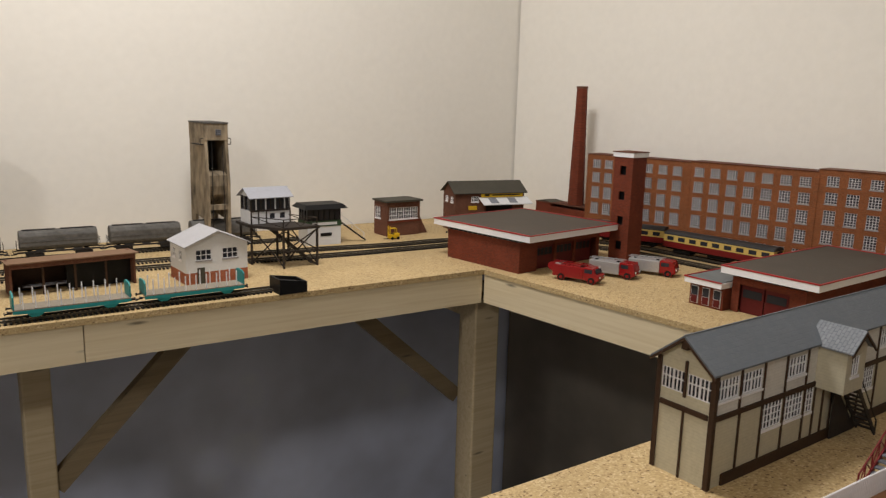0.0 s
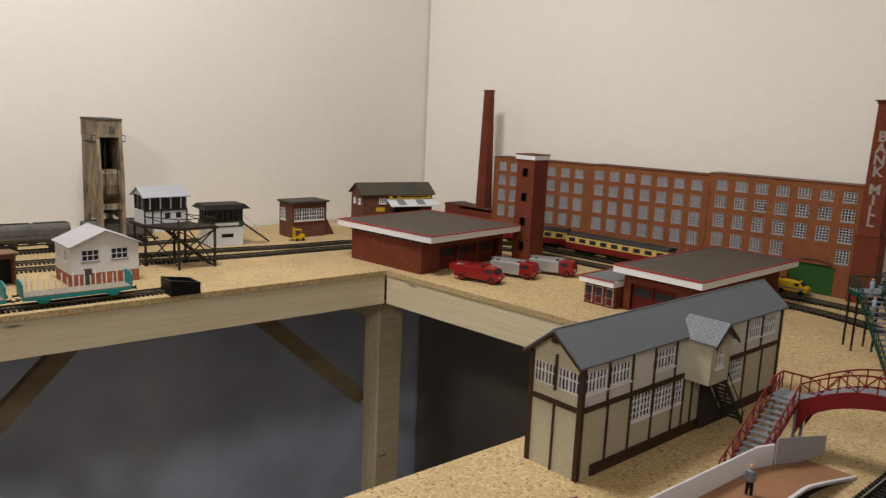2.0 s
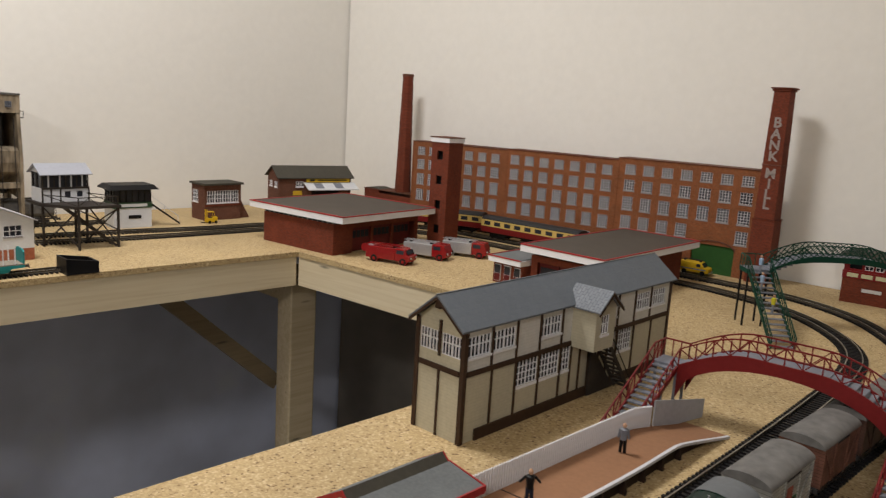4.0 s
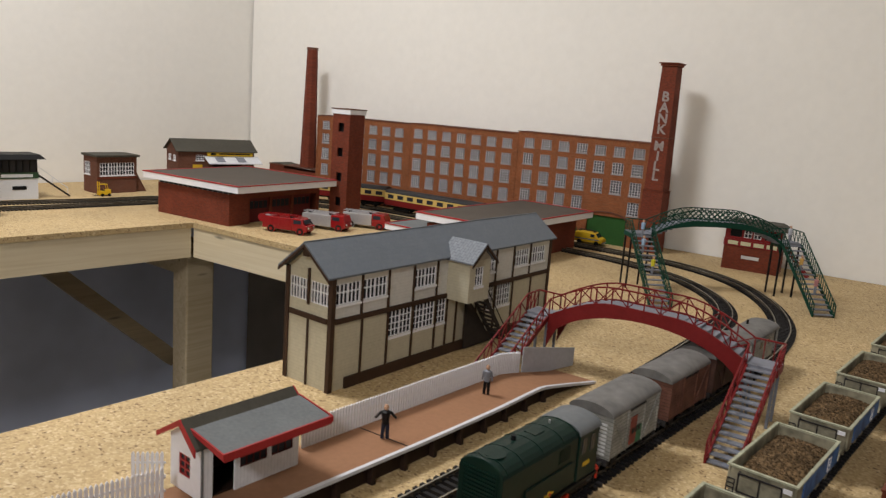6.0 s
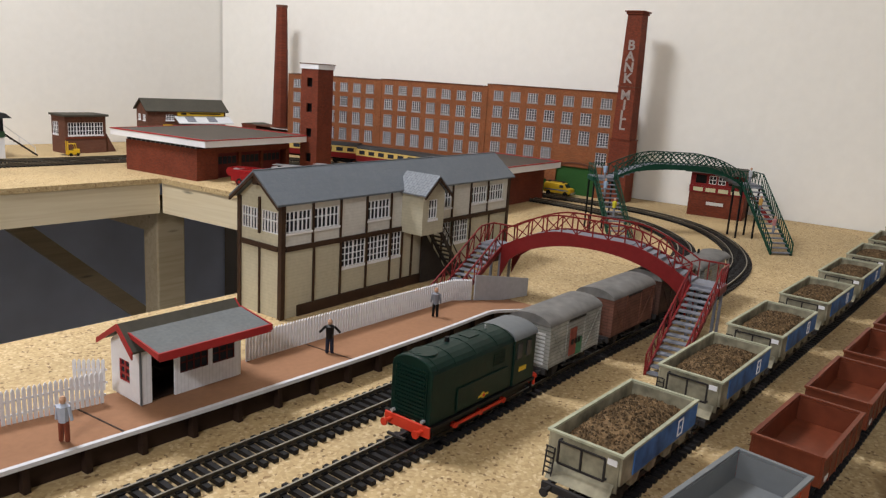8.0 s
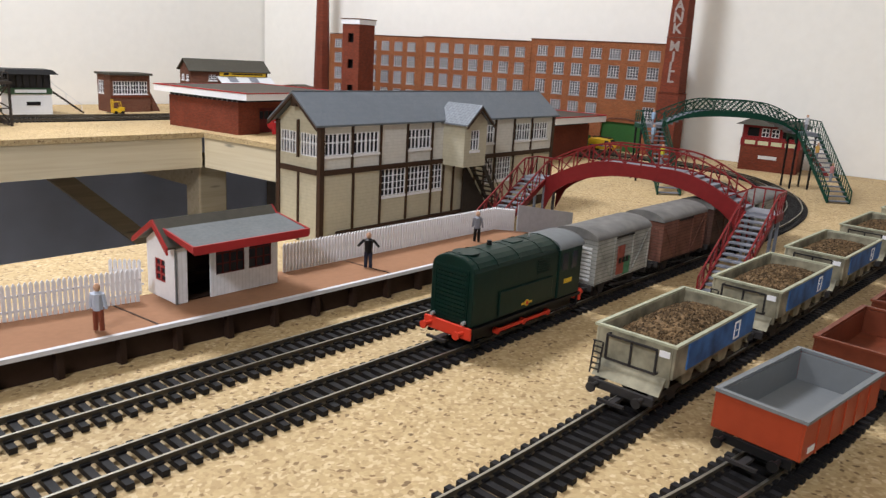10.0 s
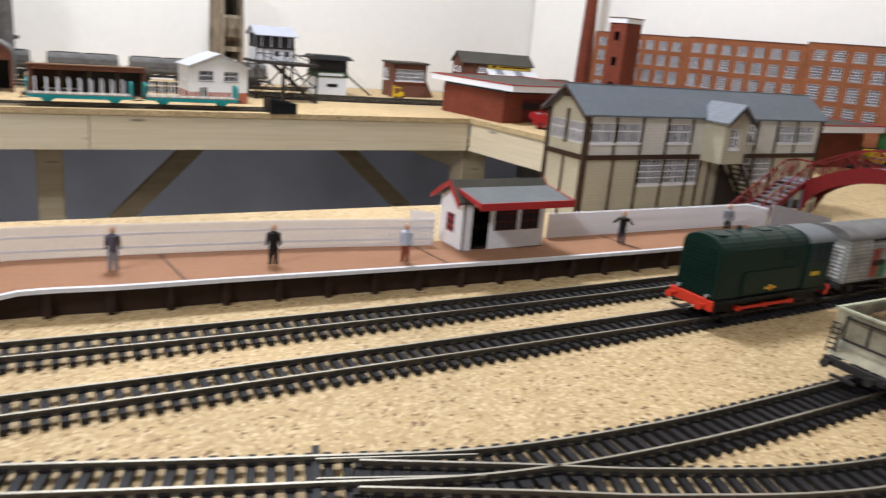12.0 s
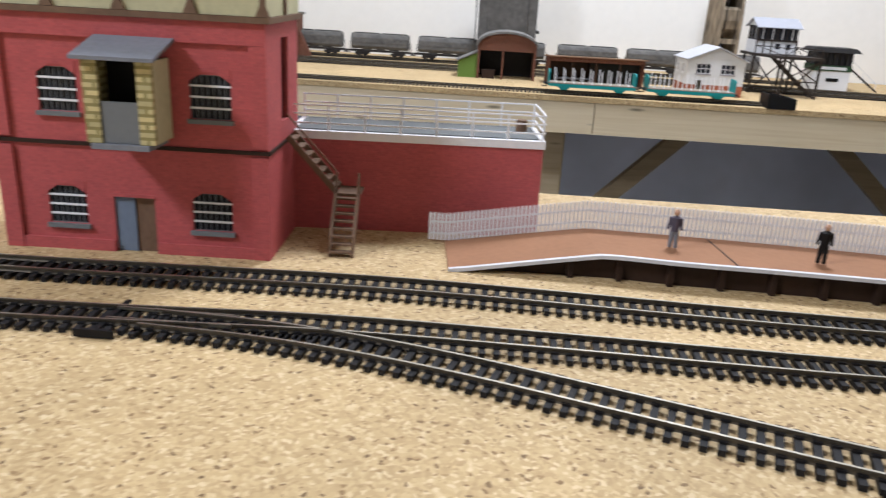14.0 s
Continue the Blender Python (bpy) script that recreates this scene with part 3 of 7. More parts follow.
track(SIDING_T, "siding track along the baseboard rim ending at a buffer")
track(SIDING_H, "siding track along the wall under the hopper wagons")


def turnout(x, y, rz, mirror):
    t = thing("turnout_motor", x, y, 0, rz, "black plastic tie bar and hinge box of a turnout", "turnout", "turnouts")
    part("tie_bar", S().box(-0.0014, 0.0014, -0.0175, 0.0175, 0.0030, 0.0042), BLACK, t)
    part("hinge_plate", S().prism([(-0.010, -0.0195), (0.010, -0.0195), (0.007, -0.0175), (-0.007, -0.0175)], 0.0005, 0.0045, "z"), BLACK, t)
    for s in (-1, 1):
        part("switch_blade", S().beam((0, s * 0.0062, 0.0048), (0.06, s * 0.0070 * (1 if mirror > 0 else 0.8), 0.0048), 0.0008, 0.0016), RAIL, t)
    return t


turnout(0.29, 0.1120, -25, 1)
turnout(-0.035, 0.2270, -6, -1)

# ---------------------------------------------------------------- the mill along the east wall

MILL_RZ = -90 + 1.6


def mill():
    """Low-relief mill: local x runs along the front from its north end, -y is out of the front."""
    L, D = 0.795, 0.045
    t = thing("mill_building", 1.565, 1.231, 0, MILL_RZ, "long five-storey orange brick mill with rows of white-barred windows", "mill building")
    # Three card sections, each a little taller than the one before: start, end, lift, columns.
    sections = [(0.0, 0.2665, 0.0, [0.0267, 0.060, 0.094, 0.129, 0.165, 0.2014, 0.237]),
                (0.2665, 0.5270, 0.002, [0.2875 + 0.0361 * k for k in range(7)]),
                (0.5270, L, 0.007, [0.5531 + 0.0371 * k for k in range(7)])]
    rows = [(0.1600, 0.0170), (0.1270, 0.0205), (0.0900, 0.0245), (0.0535, 0.0240), (0.0160, 0.0240)]
    W = 0.0212
    H = 0.188
    holes, spots = [], []
    for q, (u0, u1, lift, cols) in enumerate(sections):
        for i, x in enumerate(cols):
            for j, (z, hh) in enumerate(rows):
                if q == 2 and ((j == 4 and i > 2) or (j == 3 and i in (4, 5))):
                    continue
                if q == 0 and j == 4 and i in (0, 6):
                    continue
                spots.append((x, z + lift, hh))
                holes.append((x - W / 2, x + W / 2, z + lift, z + lift + hh))
    doors = [(0.0266, 0.0396), (0.2273, 0.2406), (0.6600, 0.6710)]
    for a, b in doors:
        holes.append((a, b, 0.0, 0.024))
    holes.append((0.689, 0.767, 0.0, 0.053))
    part("wall", S().wall(L, H, 0.003, holes).box(0, L, 0.0061, D, 0, H), BRICK, t)
    pts = [(0.728 + 0.039 * math.cos(math.pi * k / 12), 0.046 + 0.014 * math.sin(math.pi * k / 12)) for k in range(13)]
    part("arch_filling", S().prism([(0.689, 0.053), (0.767, 0.053)] + [(u, w) for u, w in pts if w > 0.053], 0.0012, 0.0028), BRICK, t)
    part("arch_door", S().prism([(0.6895, 0.0), (0.7665, 0.0)] + pts, 0.0032, 0.0058), DOORGREEN, t, "large arched green doors")
    rim = [(0.728 + (u - 0.728) * 1.055, w + 0.0022) for u, w in pts]
    edge = S().prism(rim + pts[::-1], -0.0018, -0.0002)
    part("arch_surround", edge, BRICKB, t)
    for a, b in doors:
        part("door", S().box(a + 0.0002, b - 0.0002, 0.0032, 0.0055, 0, 0.0238), DOORGREEN, t, "small green door")
    for u in (0.0, 0.2645, 0.5250, 0.791):
        part("pilaster", S().box(u, u + 0.004, -0.0012, -0.0002, 0, H), BRICK, t)
    for u0, u1, lift, cols in sections:
        if lift:
            part("upper_course", S().box(u0, u1, 0, D, H + 0.0001, H + lift + 0.0005), BRICK, t)
        part("coping", S().box(u0, u1 - 0.0004, -0.0016, D, H + lift + 0.0006, H + lift + 0.0018), BRICKB, t)
    for x, z, hh in spots:
        window(t, pose(x, 0.0004, z), W, hh, 4, 4 if hh < 0.022 else 5, 0.0008, 0.0024, MILLWHITE, GLASSBLUE)
    return t


mill()


def taper(s, cx, cy, w0, w1, z0, z1):
    a, b = w0 / 2, w1 / 2
    v = [(cx + x * a, cy + y * a, z0) for x, y in ((-1, -1), (1, -1), (1, 1), (-1, 1))] + [(cx + x * b, cy + y * b, z1) for x, y in ((-1, -1), (1, -1), (1, 1), (-1, 1))]
    return s.add(v, [(3, 2, 1, 0), (4, 5, 6, 7), (0, 1, 5, 4), (1, 2, 6, 5), (2, 3, 7, 6), (3, 0, 4, 7)])


def mill_chimney():
    t = thing("mill_chimney", 1.592, 0.417, 0, -92, "tall square brick mill chimney lettered in white", "chimney")
    part("base", taper(S(), 0, 0, 0.0395, 0.0375, 0, 0.112), BRICKD, t)
    part("shaft", taper(S(), 0, 0, 0.0345, 0.0270, 0.1145, 0.332), BRICKD, t)
    part("offset_course", S().box(-0.0198, 0.0198, -0.0198, 0.0198, 0.1122, 0.1138), BRICKD, t)
    part("middle_band", S().box(-0.0166, 0.0166, -0.0166, 0.0166, 0.207, 0.2085), BRICKB, t)
    part("cap", S().box(-0.0158, 0.0158, -0.0158, 0.0158, 0.3322, 0.336).box(-0.0182, 0.0182, -0.0182, 0.0182, 0.3361, 0.3385), BRICKD, t, bevel=0.0008)
    spots = [(c, 0.272 - 0.0190 * i) for i, c in enumerate("BANK")] + [(c, 0.1855 - 0.0178 * i) for i, c in enumerate("MILL")]
    for c, z in spots:
        cu = bpy.data.curves.new("letter", "FONT")
        cu.body, cu.size, cu.align_x, cu.extrude, cu.offset = c, 0.0235, "CENTER", 0.0002, 0.0007
        ob = new("letter", cu)
        dep = bpy.context.evaluated_depsgraph_get()
        me = bpy.data.meshes.new_from_object(ob.evaluated_get(dep))
        bpy.data.objects.remove(ob)
        me.materials.append(LETTER)
        half = 0.01725 - 0.00375 * (z + 0.008 - 0.1145) / 0.2175
        piece("letter", me, t, pose(0, -half - 0.0008, z, 89.0, 0, 0))
    return t


mill_chimney()


def boiler_house():
    t = thing("boiler_house", 1.575, 1.398, 0, -90, "low dark brick boiler house at the foot of a chimney", "building")
    part("wall", S().box(0.0, 0.162, 0, 0.05, 0, 0.050).box(0.0, 0.05, 0.0, 0.05, 0.0501, 0.057), BRICKD, t)
    part("coping", S().box(-0.001, 0.163, -0.001, 0.051, 0.0572, 0.0595), BRICKB, t)
    part("roof_ridge", S().prism([(0.0, 0.0596), (0.05, 0.0596), (0.025, 0.0625)], 0.002, 0.048), DARKROOF, t)
    return t


boiler_house()


def tall_chimney():
    t = thing("factory_chimney", 1.592, 1.283, 0.0602, 0, "tall plain tapering brick chimney against the wall", "chimney")
    part("shaft", S().rod((0, 0, 0), (0, 0, 0.278), 0.0195, 0.0125, 8), BRICKD, t)
    part("rim", S().rod((0, 0, 0.2782), (0, 0, 0.2835), 0.0136, 0.0136, 8), BRICKB, t)
    return t


tall_chimney()

# ---------------------------------------------------------------- the fire station


def drill_tower():
    t = thing("drill_tower", 1.3685, 0.962, 0, 0, "square dark brick drill tower with dark openings and white cap", "tower")
    w, H = 0.044, 0.203
    holes = [(0.015, 0.029, z, z + 0.017) for z in (0.022, 0.071, 0.120, 0.169)]
    for k, m in enumerate((pose(0, w, 0, 0, 0, -90), pose(w, 0, 0, 0, 0, 90))):
        s = S()
        s.m = m
        part("wall", s.wall(w, H, 0.003, holes if k == 0 else []), BRICKD, t)
    part("wall", S().box(0.0031, w - 0.0031, 0, 0.003, 0, H), BRICKD, t)
    part("wall", S().box(0.0031, w - 0.0031, w - 0.003, w, 0, H), BRICKD, t)
    # Solid black core, so the tower's openings read as unlit.
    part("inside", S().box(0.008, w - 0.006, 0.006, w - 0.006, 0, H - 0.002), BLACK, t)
    part("cap", S().box(-0.002, w + 0.002, -0.002, w + 0.002, 0.2032, 0.212), WHITE, t, "white cap with red rim")
    part("cap_rim", S().box(-0.003, w + 0.003, -0.003, w + 0.003, 0.2122, 0.2138), BRICKB, t)
    return t


drill_tower()


def flat_roof(t, x0, x1, y0, y1, z0, z1):
    """A flat roof with a white edge and a thin red rim."""
    part("roof_edge", S().box(x0, x1, y0, y1, z0, z1), WHITE, t, "white roof edge")
    part("roof", S().box(x0 + 0.003, x1 - 0.003, y0 + 0.003, y1 - 0.003, z1 + 0.0002, z1 + 0.001), ROOFGREY, t, "brown-grey flat roof")
    r = S().box(x0 - 0.0008, x1 + 0.0008, y0 - 0.0008, y0 + 0.0020, z1 + 0.0002, z1 + 0.0018).box(x0 - 0.0008, x1 + 0.0008, y1 - 0.0020, y1 + 0.0008, z1 + 0.0002, z1 + 0.0018)
    r.box(x0 - 0.0008, x0 + 0.0028, y0 + 0.0029, y1 - 0.0029, z1 + 0.0002, z1 + 0.0022).box(x1 - 0.0028, x1 + 0.0008, y0 + 0.0029, y1 - 0.0029, z1 + 0.0002, z1 + 0.0022)
    part("roof_rim", r, RED, t, "thin red roof rim")


def garage_doors(t, x0, x1, n, h, y):
    w = (x1 - x0) / n
    for k in range(n):
        d = part("garage_door", S().box(x0 + w * k + 0.003, x0 + w * (k + 1) - 0.003, y, y + 0.002, 0.0003, h), DARKRED, t, "dark red folding door")
        g = S()
        for q in range(4):
            a = x0 + w * k + 0.006 + (w - 0.012) * q / 4
            g.box(a + 0.001, a + (w - 0.012) / 4 - 0.001, y - 0.0006, y - 0.0001, h * 0.55, h * 0.85)
        part("door_glass", g, GLASSBLUE, d)
        if k:
            part("pier", S().box(x0 + w * k - 0.0028, x0 + w * k + 0.0028, y - 0.004, y + 0.002, 0, h), BRICKD, t)


def fire_station():
    t = thing("fire_station", 1.112, 1.005, 0, 1.5, "red brick fire station with a wide flat white-edged roof", "fire station", "fire stations")
    L, D, H = 0.232, 0.190, 0.056
    part("wall", S().box(0, 0.003, 0.0, D, 0, H), BRICKD, t)
    part("wall", S().box(0.0031, L - 0.0031, D - 0.003, D, 0, H), BRICKD, t)
    part("wall", S().box(L - 0.003, L, 0.0, D, 0, H), BRICKD, t)
    part("front_wall", S().wall(L - 0.0062, H, 0.003, [(0.045, 0.22, 0, 0.046)]), BRICKD, t).location = (0.0031, 0.0, 0)
    garage_doors(t, 0.050, 0.220, 3, 0.0455, 0.010)
    band = S().box(0.0008, 0.0025, 0.004, D - 0.004, H + 0.0002, 0.0612).box(0.004, L - 0.004, 0.0012, 0.003, H + 0.0002, 0.0612)
    part("clerestory", band, GLASS, t)
    for k in range(15):
        y = 0.003 + (D - 0.006) * k / 14
        part("clerestory_bar", S().box(0.0002, 0.0008, y - 0.001, y + 0.001, H + 0.0002, H + 0.0052), GREYIN, t)
    flat_roof(t, -0.008, L + 0.016, -0.030, D + 0.034, 0.0615, 0.0725)
    return t


fire_station()


def station_annex():
    t = thing("fire_station", 1.196, 0.535, 0, -3, "second red brick fire station with a lower white-walled annex", "fire station", "fire stations")
    L, D, H = 0.29, 0.115, 0.053
    part("wall", S().wall(L, H, 0.003, []), BRICKD, t)
    part("wall", S().box(L - 0.003, L, 0.0031, D, 0, H), BRICKD, t)
    part("wall", S().box(0.0031, L - 0.0031, D - 0.003, D, 0, H), BRICKD, t)
    s = S()
    s.m = pose(0.003, D, 0, 0, 0, -90)
    part("front_wall", s.wall(D - 0.0031, H, 0.003, [(0.012, 0.09, 0, 0.043)]), BRICKD, t)
    for k in range(2):
        d = part("garage_door", S().box(0.008, 0.010, 0.028 + 0.038 * k, 0.064 + 0.038 * k, 0.0003, 0.0425), DARKRED, t, "dark red folding door")
        part("door_glass", S().box(0.0072, 0.0078, 0.031 + 0.038 * k, 0.061 + 0.038 * k, 0.024, 0.036), GLASS, d)
    part("clerestory", S().box(0.004, L - 0.004, 0.001, 0.003, H + 0.0002, 0.0582), GLASS, t)
    flat_roof(t, -0.012, L + 0.018, -0.022, D + 0.012, 0.0585, 0.0685)
    a = part("annex", S().box(-0.012, 0.10, D + 0.004, D + 0.062, 0, 0.034), BRICKD, t, "low annex with red panels below its windows")
    flat = S().box(-0.020, 0.11, D + 0.0035, D + 0.068, 0.0342, 0.0425)
    part("annex_roof_edge", flat, WHITE, t)
    part("annex_roof", S().box(-0.018, 0.108, D + 0.0055, D + 0.066, 0.0427, 0.0435), GREYROOF, t)
    part("annex_rim", S().box(-0.021, 0.111, D + 0.0672, D + 0.069, 0.0427, 0.0445).box(-0.021, -0.0192, D + 0.0035, D + 0.067, 0.0427, 0.0445), RED, t)
    for k in range(3):
        y = D + 0.0135 + 0.0195 * k
        f = part("annex_window", S().box(-0.0135, -0.0122, y - 0.0062, y + 0.0062, 0.003, 0.030), MILLWHITE, t, "white-framed window over a red panel")
        part("pane", S().box(-0.0142, -0.0137, y - 0.0054, y + 0.0054, 0.0160, 0.0292), GLASS, f)
        part("red_panel", S().box(-0.0142, -0.0137, y - 0.0054, y + 0.0054, 0.0038, 0.0152), DARKRED, f)
    return t


station_annex()

# ---------------------------------------------------------------- the large signal box by the platform


def signal_box():
    """Local x along the front from its near corner; -y is out towards the track."""
    L, D, H, MID, RIDGE = 0.341, 0.054, 0.0985, 0.0600, 0.1215
    t = thing("signal_box", 0.6755, 0.371, 0, -4.4, "long two-storey cream and brown timbered signal box, slate roof", "signal box")
    up = [(0.012, 0.094), (0.104, 0.190), (0.298, 0.388), (0.630, 0.674), (0.782, 0.867), (0.878, 0.966)]
    low = [(0.203, 0.294), (0.301, 0.391), (0.399, 0.443), (0.643, 0.68), (0.69, 0.772)]
    uz, lz = (0.0735, 0.0912), (0.0340, 0.0575)
    holes = [(a * L, b * L, *uz) for a, b in up] + [(a * L, b * L, *lz) for a, b in low]
    part("front_wall", S().wall(L, MID, 0.002, [h for h in holes if h[3] < MID]), CREAM, t, "cream boarded wall")
    part("upper_front_wall", S().wall(L, H, 0.002, [h for h in holes if h[3] > MID], MID + 0.0001), UPPERCREAM, t, "off-white boarded upper wall")
    s = S()
    s.m = pose(0, D, 0, 0, 0, -90)
    ends = [(0.003, D / 2 - 0.0015, 0.072, 0.0905), (D / 2 + 0.0015, D - 0.003, 0.072, 0.0905)]
    g = part("gable_wall", s.wall(D, H, 0.002, ends), CREAM, t)
    gable = [(0, H + 0.0001), (D, H + 0.0001), (D / 2, RIDGE - 0.002)]
    part("gable", S().prism(gable, 0.0, 0.002, "x"), CREAM, t)
    part("gable", S().prism(gable, L - 0.002, L, "x"), CREAM, t)
    part("end_wall", S().box(L - 0.002, L, 0.0021, D, 0, H), CREAM, t)
    part("back_wall", S().box(0.0021, L - 0.0021, D - 0.002, D, 0, H), CREAM, t)
    part("inner_floor", S().box(0.0025, L - 0.0025, 0.0025, D - 0.0025, MID - 0.003, MID - 0.001), DARKBROWN, t)
    part("inner_wall", S().box(0.0035, L - 0.0035, D * 0.5, D * 0.5 + 0.001, 0.0005, MID - 0.0035), GREYIN, t)
    for a, b in up:
        w = (b - a) * L
        n = 2 if w > 0.02 else 1
        for k in range(n):
            window(t, pose(a * L + w * (k + 0.5) / n, 0.0004, uz[0]), w / n - 0.0004, uz[1] - uz[0], 3, (0, 0.58, 1), 0.0010, 0.0015, WHITE, GLASSBLUE, False)
        part("window_sill", S().box(a * L - 0.001, b * L + 0.001, -0.0014, -0.0001, uz[0] - 0.0020, uz[0] - 0.0002), WHITE, t)
    for a, b in low:
        w = (b - a) * L
        n = 2 if w > 0.02 else 1
        for k in range(n):
            window(t, pose(a * L + w * (k + 0.5) / n, 0.0004, lz[0]), w / n - 0.0006, lz[1] - lz[0], 3, 4, 0.0007, 0.0015, WHITE, GLASSBLUE)
    for a, b, c, d in ends:
        for k in range(2):
            w = (b - a) / 2
            window(t, pose(0.0004, D - (a + w * (k + 0.5)), c, 0, 0, -90), w - 0.0004, d - c, 3, (0, 0.58, 1), 0.0010, 0.0015, WHITE, GLASSBLUE, False)
    # Brown framing.
    bw, o = 0.0022, -0.0012
    for u in (0.104, 0.199, 0.297, 0.395, 0.446, 0.491, 0.537, 0.589, 0.635, 0.685, 0.782, 0.889):
        part("post", S().box(u * L - bw / 2, u * L + bw / 2, o, -0.0001, 0.010, MID - 0.0024), BROWN, t)
    for u in (0.099, 0.196, 0.294, 0.393, 0.680, 0.776, 0.873):
        part("post", S().box(u * L - bw / 2, u * L + bw / 2, o, -0.0001, MID + 0.0024, H), BROWN, t)
    part("sole_board", S().box(0.05 * L, L - 0.004, o - 0.0006, -0.0001, 0.0, 0.0098), BROWN, t)
    part("middle_rail", S().box(0.0042, L - 0.0042, o - 0.0003, -0.0001, MID - 0.0022, MID + 0.0022), BROWN, t)
    part("middle_rail", S().box(o - 0.0003, -0.0001, 0.0042, D - 0.0042, MID - 0.0022, MID + 0.0022), BROWN, t)
    for y in (D / 2,):
        part("post", S().box(o, -0.0001, y - 0.001, y + 0.001, 0, MID - 0.0024), BROWN, t)
        part("post", S().box(o - 0.0006, -0.0001, y - 0.0011, y + 0.0011, MID + 0.010, H + 0.002), BROWN, t)
    for x, y in ((0, 0), (0, D), (L, 0)):
        sx, sy = (-1 if x == 0 else 1), (-1 if y == 0 else 1)
        part("corner_post", S().box(x + sx * 0.0014, x - sx * 0.003, y + sy * 0.0014, y + sy * 0.0001, 0, H).box(x + sx * 0.0014, x + sx * 0.0001, y, y - sy * 0.003, 0, H), BROWN, t)
    # Roof.
    run, rise, th = D / 2 + 0.004, RIDGE - H + 0.0015, 0.0016
    for sgn in (-1, 1):
        a, b = D / 2 + sgn * run, D / 2
        z0 = RIDGE - rise
        pts = [(a, z0), (b, RIDGE), (b, RIDGE + th), (a, z0 + th)]
        part("roof_slope", S().prism(pts, -0.008, L + 0.006, "x"), SLATE, t, "grey slate roof")
        part("barge_board", S().prism([(a, z0 - 0.0028), (b, RIDGE - 0.0028), (b, RIDGE - 0.0002), (a, z0 - 0.0002)], -0.0084, -0.0064, "x"), BROWN, t)
    part("ridge", S().box(-0.008, L + 0.006, D / 2 - 0.0006, D / 2 + 0.0006, RIDGE + th - 0.0003, RIDGE + th + 0.0003), SLATE, t)
    part("gable_vent", S().box(-0.0062, -0.0002, D / 2 - 0.003, D / 2 + 0.003, RIDGE - 0.0105, RIDGE - 0.0045), BROWN, t)
    # The bay over the stair.
    x0, x1, y1, bz = 0.440 * L, 0.537 * L, -0.026, 0.057
    bay = part("bay", S().wall(x1 - x0, 0.098, 0.002, [(0.0092, 0.0222, 0.0725, 0.0910)], bz), CREAM, t, "cream projecting bay")
    bay.location = (x0, y1, 0)
    part("bay_side", S().box(x0, x0 + 0.002, y1 + 0.0021, -0.0002, bz, 0.098), CREAM, t)
    part("bay_side", S().box(x1 - 0.002, x1, y1 + 0.0021, -0.0002, bz, 0.098), CREAM, t)
    part("bay_floor", S().box(x0 + 0.0021, x1 - 0.0021, y1 + 0.0021, -0.0002, bz, bz + 0.002), CREAM, t)
    part("bay_gable", S().prism([(x0, 0.0981), (x1, 0.0981), ((x0 + x1) / 2, 0.111)], y1, y1 + 0.002), CREAM, t)
    window(t, pose(x0 + 0.0157, y1 + 0.0004, 0.0725), 0.0128, 0.0183, 3, (0, 0.55, 1), 0.0010, 0.0015, WHITE, GLASSBLUE)
    xm = (x0 + x1) / 2
    for sgn in (-1, 1):
        a = xm + sgn * (x1 - x0 + 0.008) / 2
        part("bay_roof", S().prism([(a, 0.0955), (xm, 0.1130), (xm, 0.1145), (a, 0.0970)], y1 - 0.006, 0.010), SLATE2, t, "light grey slated bay roof")
        part("bay_barge", S().prism([(a, 0.0930), (xm, 0.1105), (xm, 0.1128), (a, 0.0953)], y1 - 0.0066, y1 - 0.0052), BROWN, t)
    # The stair from the bay down to the ground.
    st = part("stair", S().beam((x1 + 0.001, -0.022, 0.058), (x1 + 0.046, -0.022, 0.002), 0.0012, 0.004), TIMBER, t, "dark timber stair")
    part("stair_side", S().prism([(x1 - 0.004, 0.001), (x1 + 0.044, 0.001), (x1 - 0.004, 0.056)], -0.0050, -0.0040), TIMBER, st)
    part("stringer", S().beam((x1 + 0.001, -0.006, 0.058), (x1 + 0.046, -0.006, 0.002), 0.0012, 0.004), TIMBER, st)
    for k in range(10):
        f = (k + 0.5) / 10
        part("tread", S().box(x1 + 0.045 * f - 0.001, x1 + 0.045 * f + 0.0035, -0.0215, -0.0065, 0.057 - 0.055 * f, 0.0578 - 0.055 * f), TIMBER, st)
    part("handrail", S().beam((x1 + 0.001, -0.023, 0.068), (x1 + 0.046, -0.023, 0.013), 0.0008, 0.0008).beam((x1 + 0.045, -0.023, 0.0), (x1 + 0.045, -0.023, 0.014), 0.0012, 0.0012), TIMBER, st)
    return t


signal_box()

# ---------------------------------------------------------------- the station platform

P_FRONT = spline([(0.132, 0.3125), (0.222, 0.3045), (0.268, 0.2955), (0.322, 0.2875), (0.386, 0.2770), (0.4585, 0.2655), (0.5125, 0.2570), (0.594, 0.2465), (0.637, 0.2412), (0.712, 0.2335), (0.7945, 0.2275), (0.872, 0.2155)], 0.01)
P_BACK = [(0.118, 0.369), (0.235, 0.3565), (0.40, 0.3285), (0.56, 0.2975), (0.65, 0.2875), (0.76, 0.2745), (0.81, 0.2685), (0.895, 0.2520)]
P_Z = 0.0165


def back_y(x):
    for (a, b), (c, d) in zip(P_BACK, P_BACK[1:]):
        if a <= x <= c:
            return b + (d - b) * (x - a) / (c - a)
    return P_BACK[-1][1] if x > 0.5 else P_BACK[0][1]


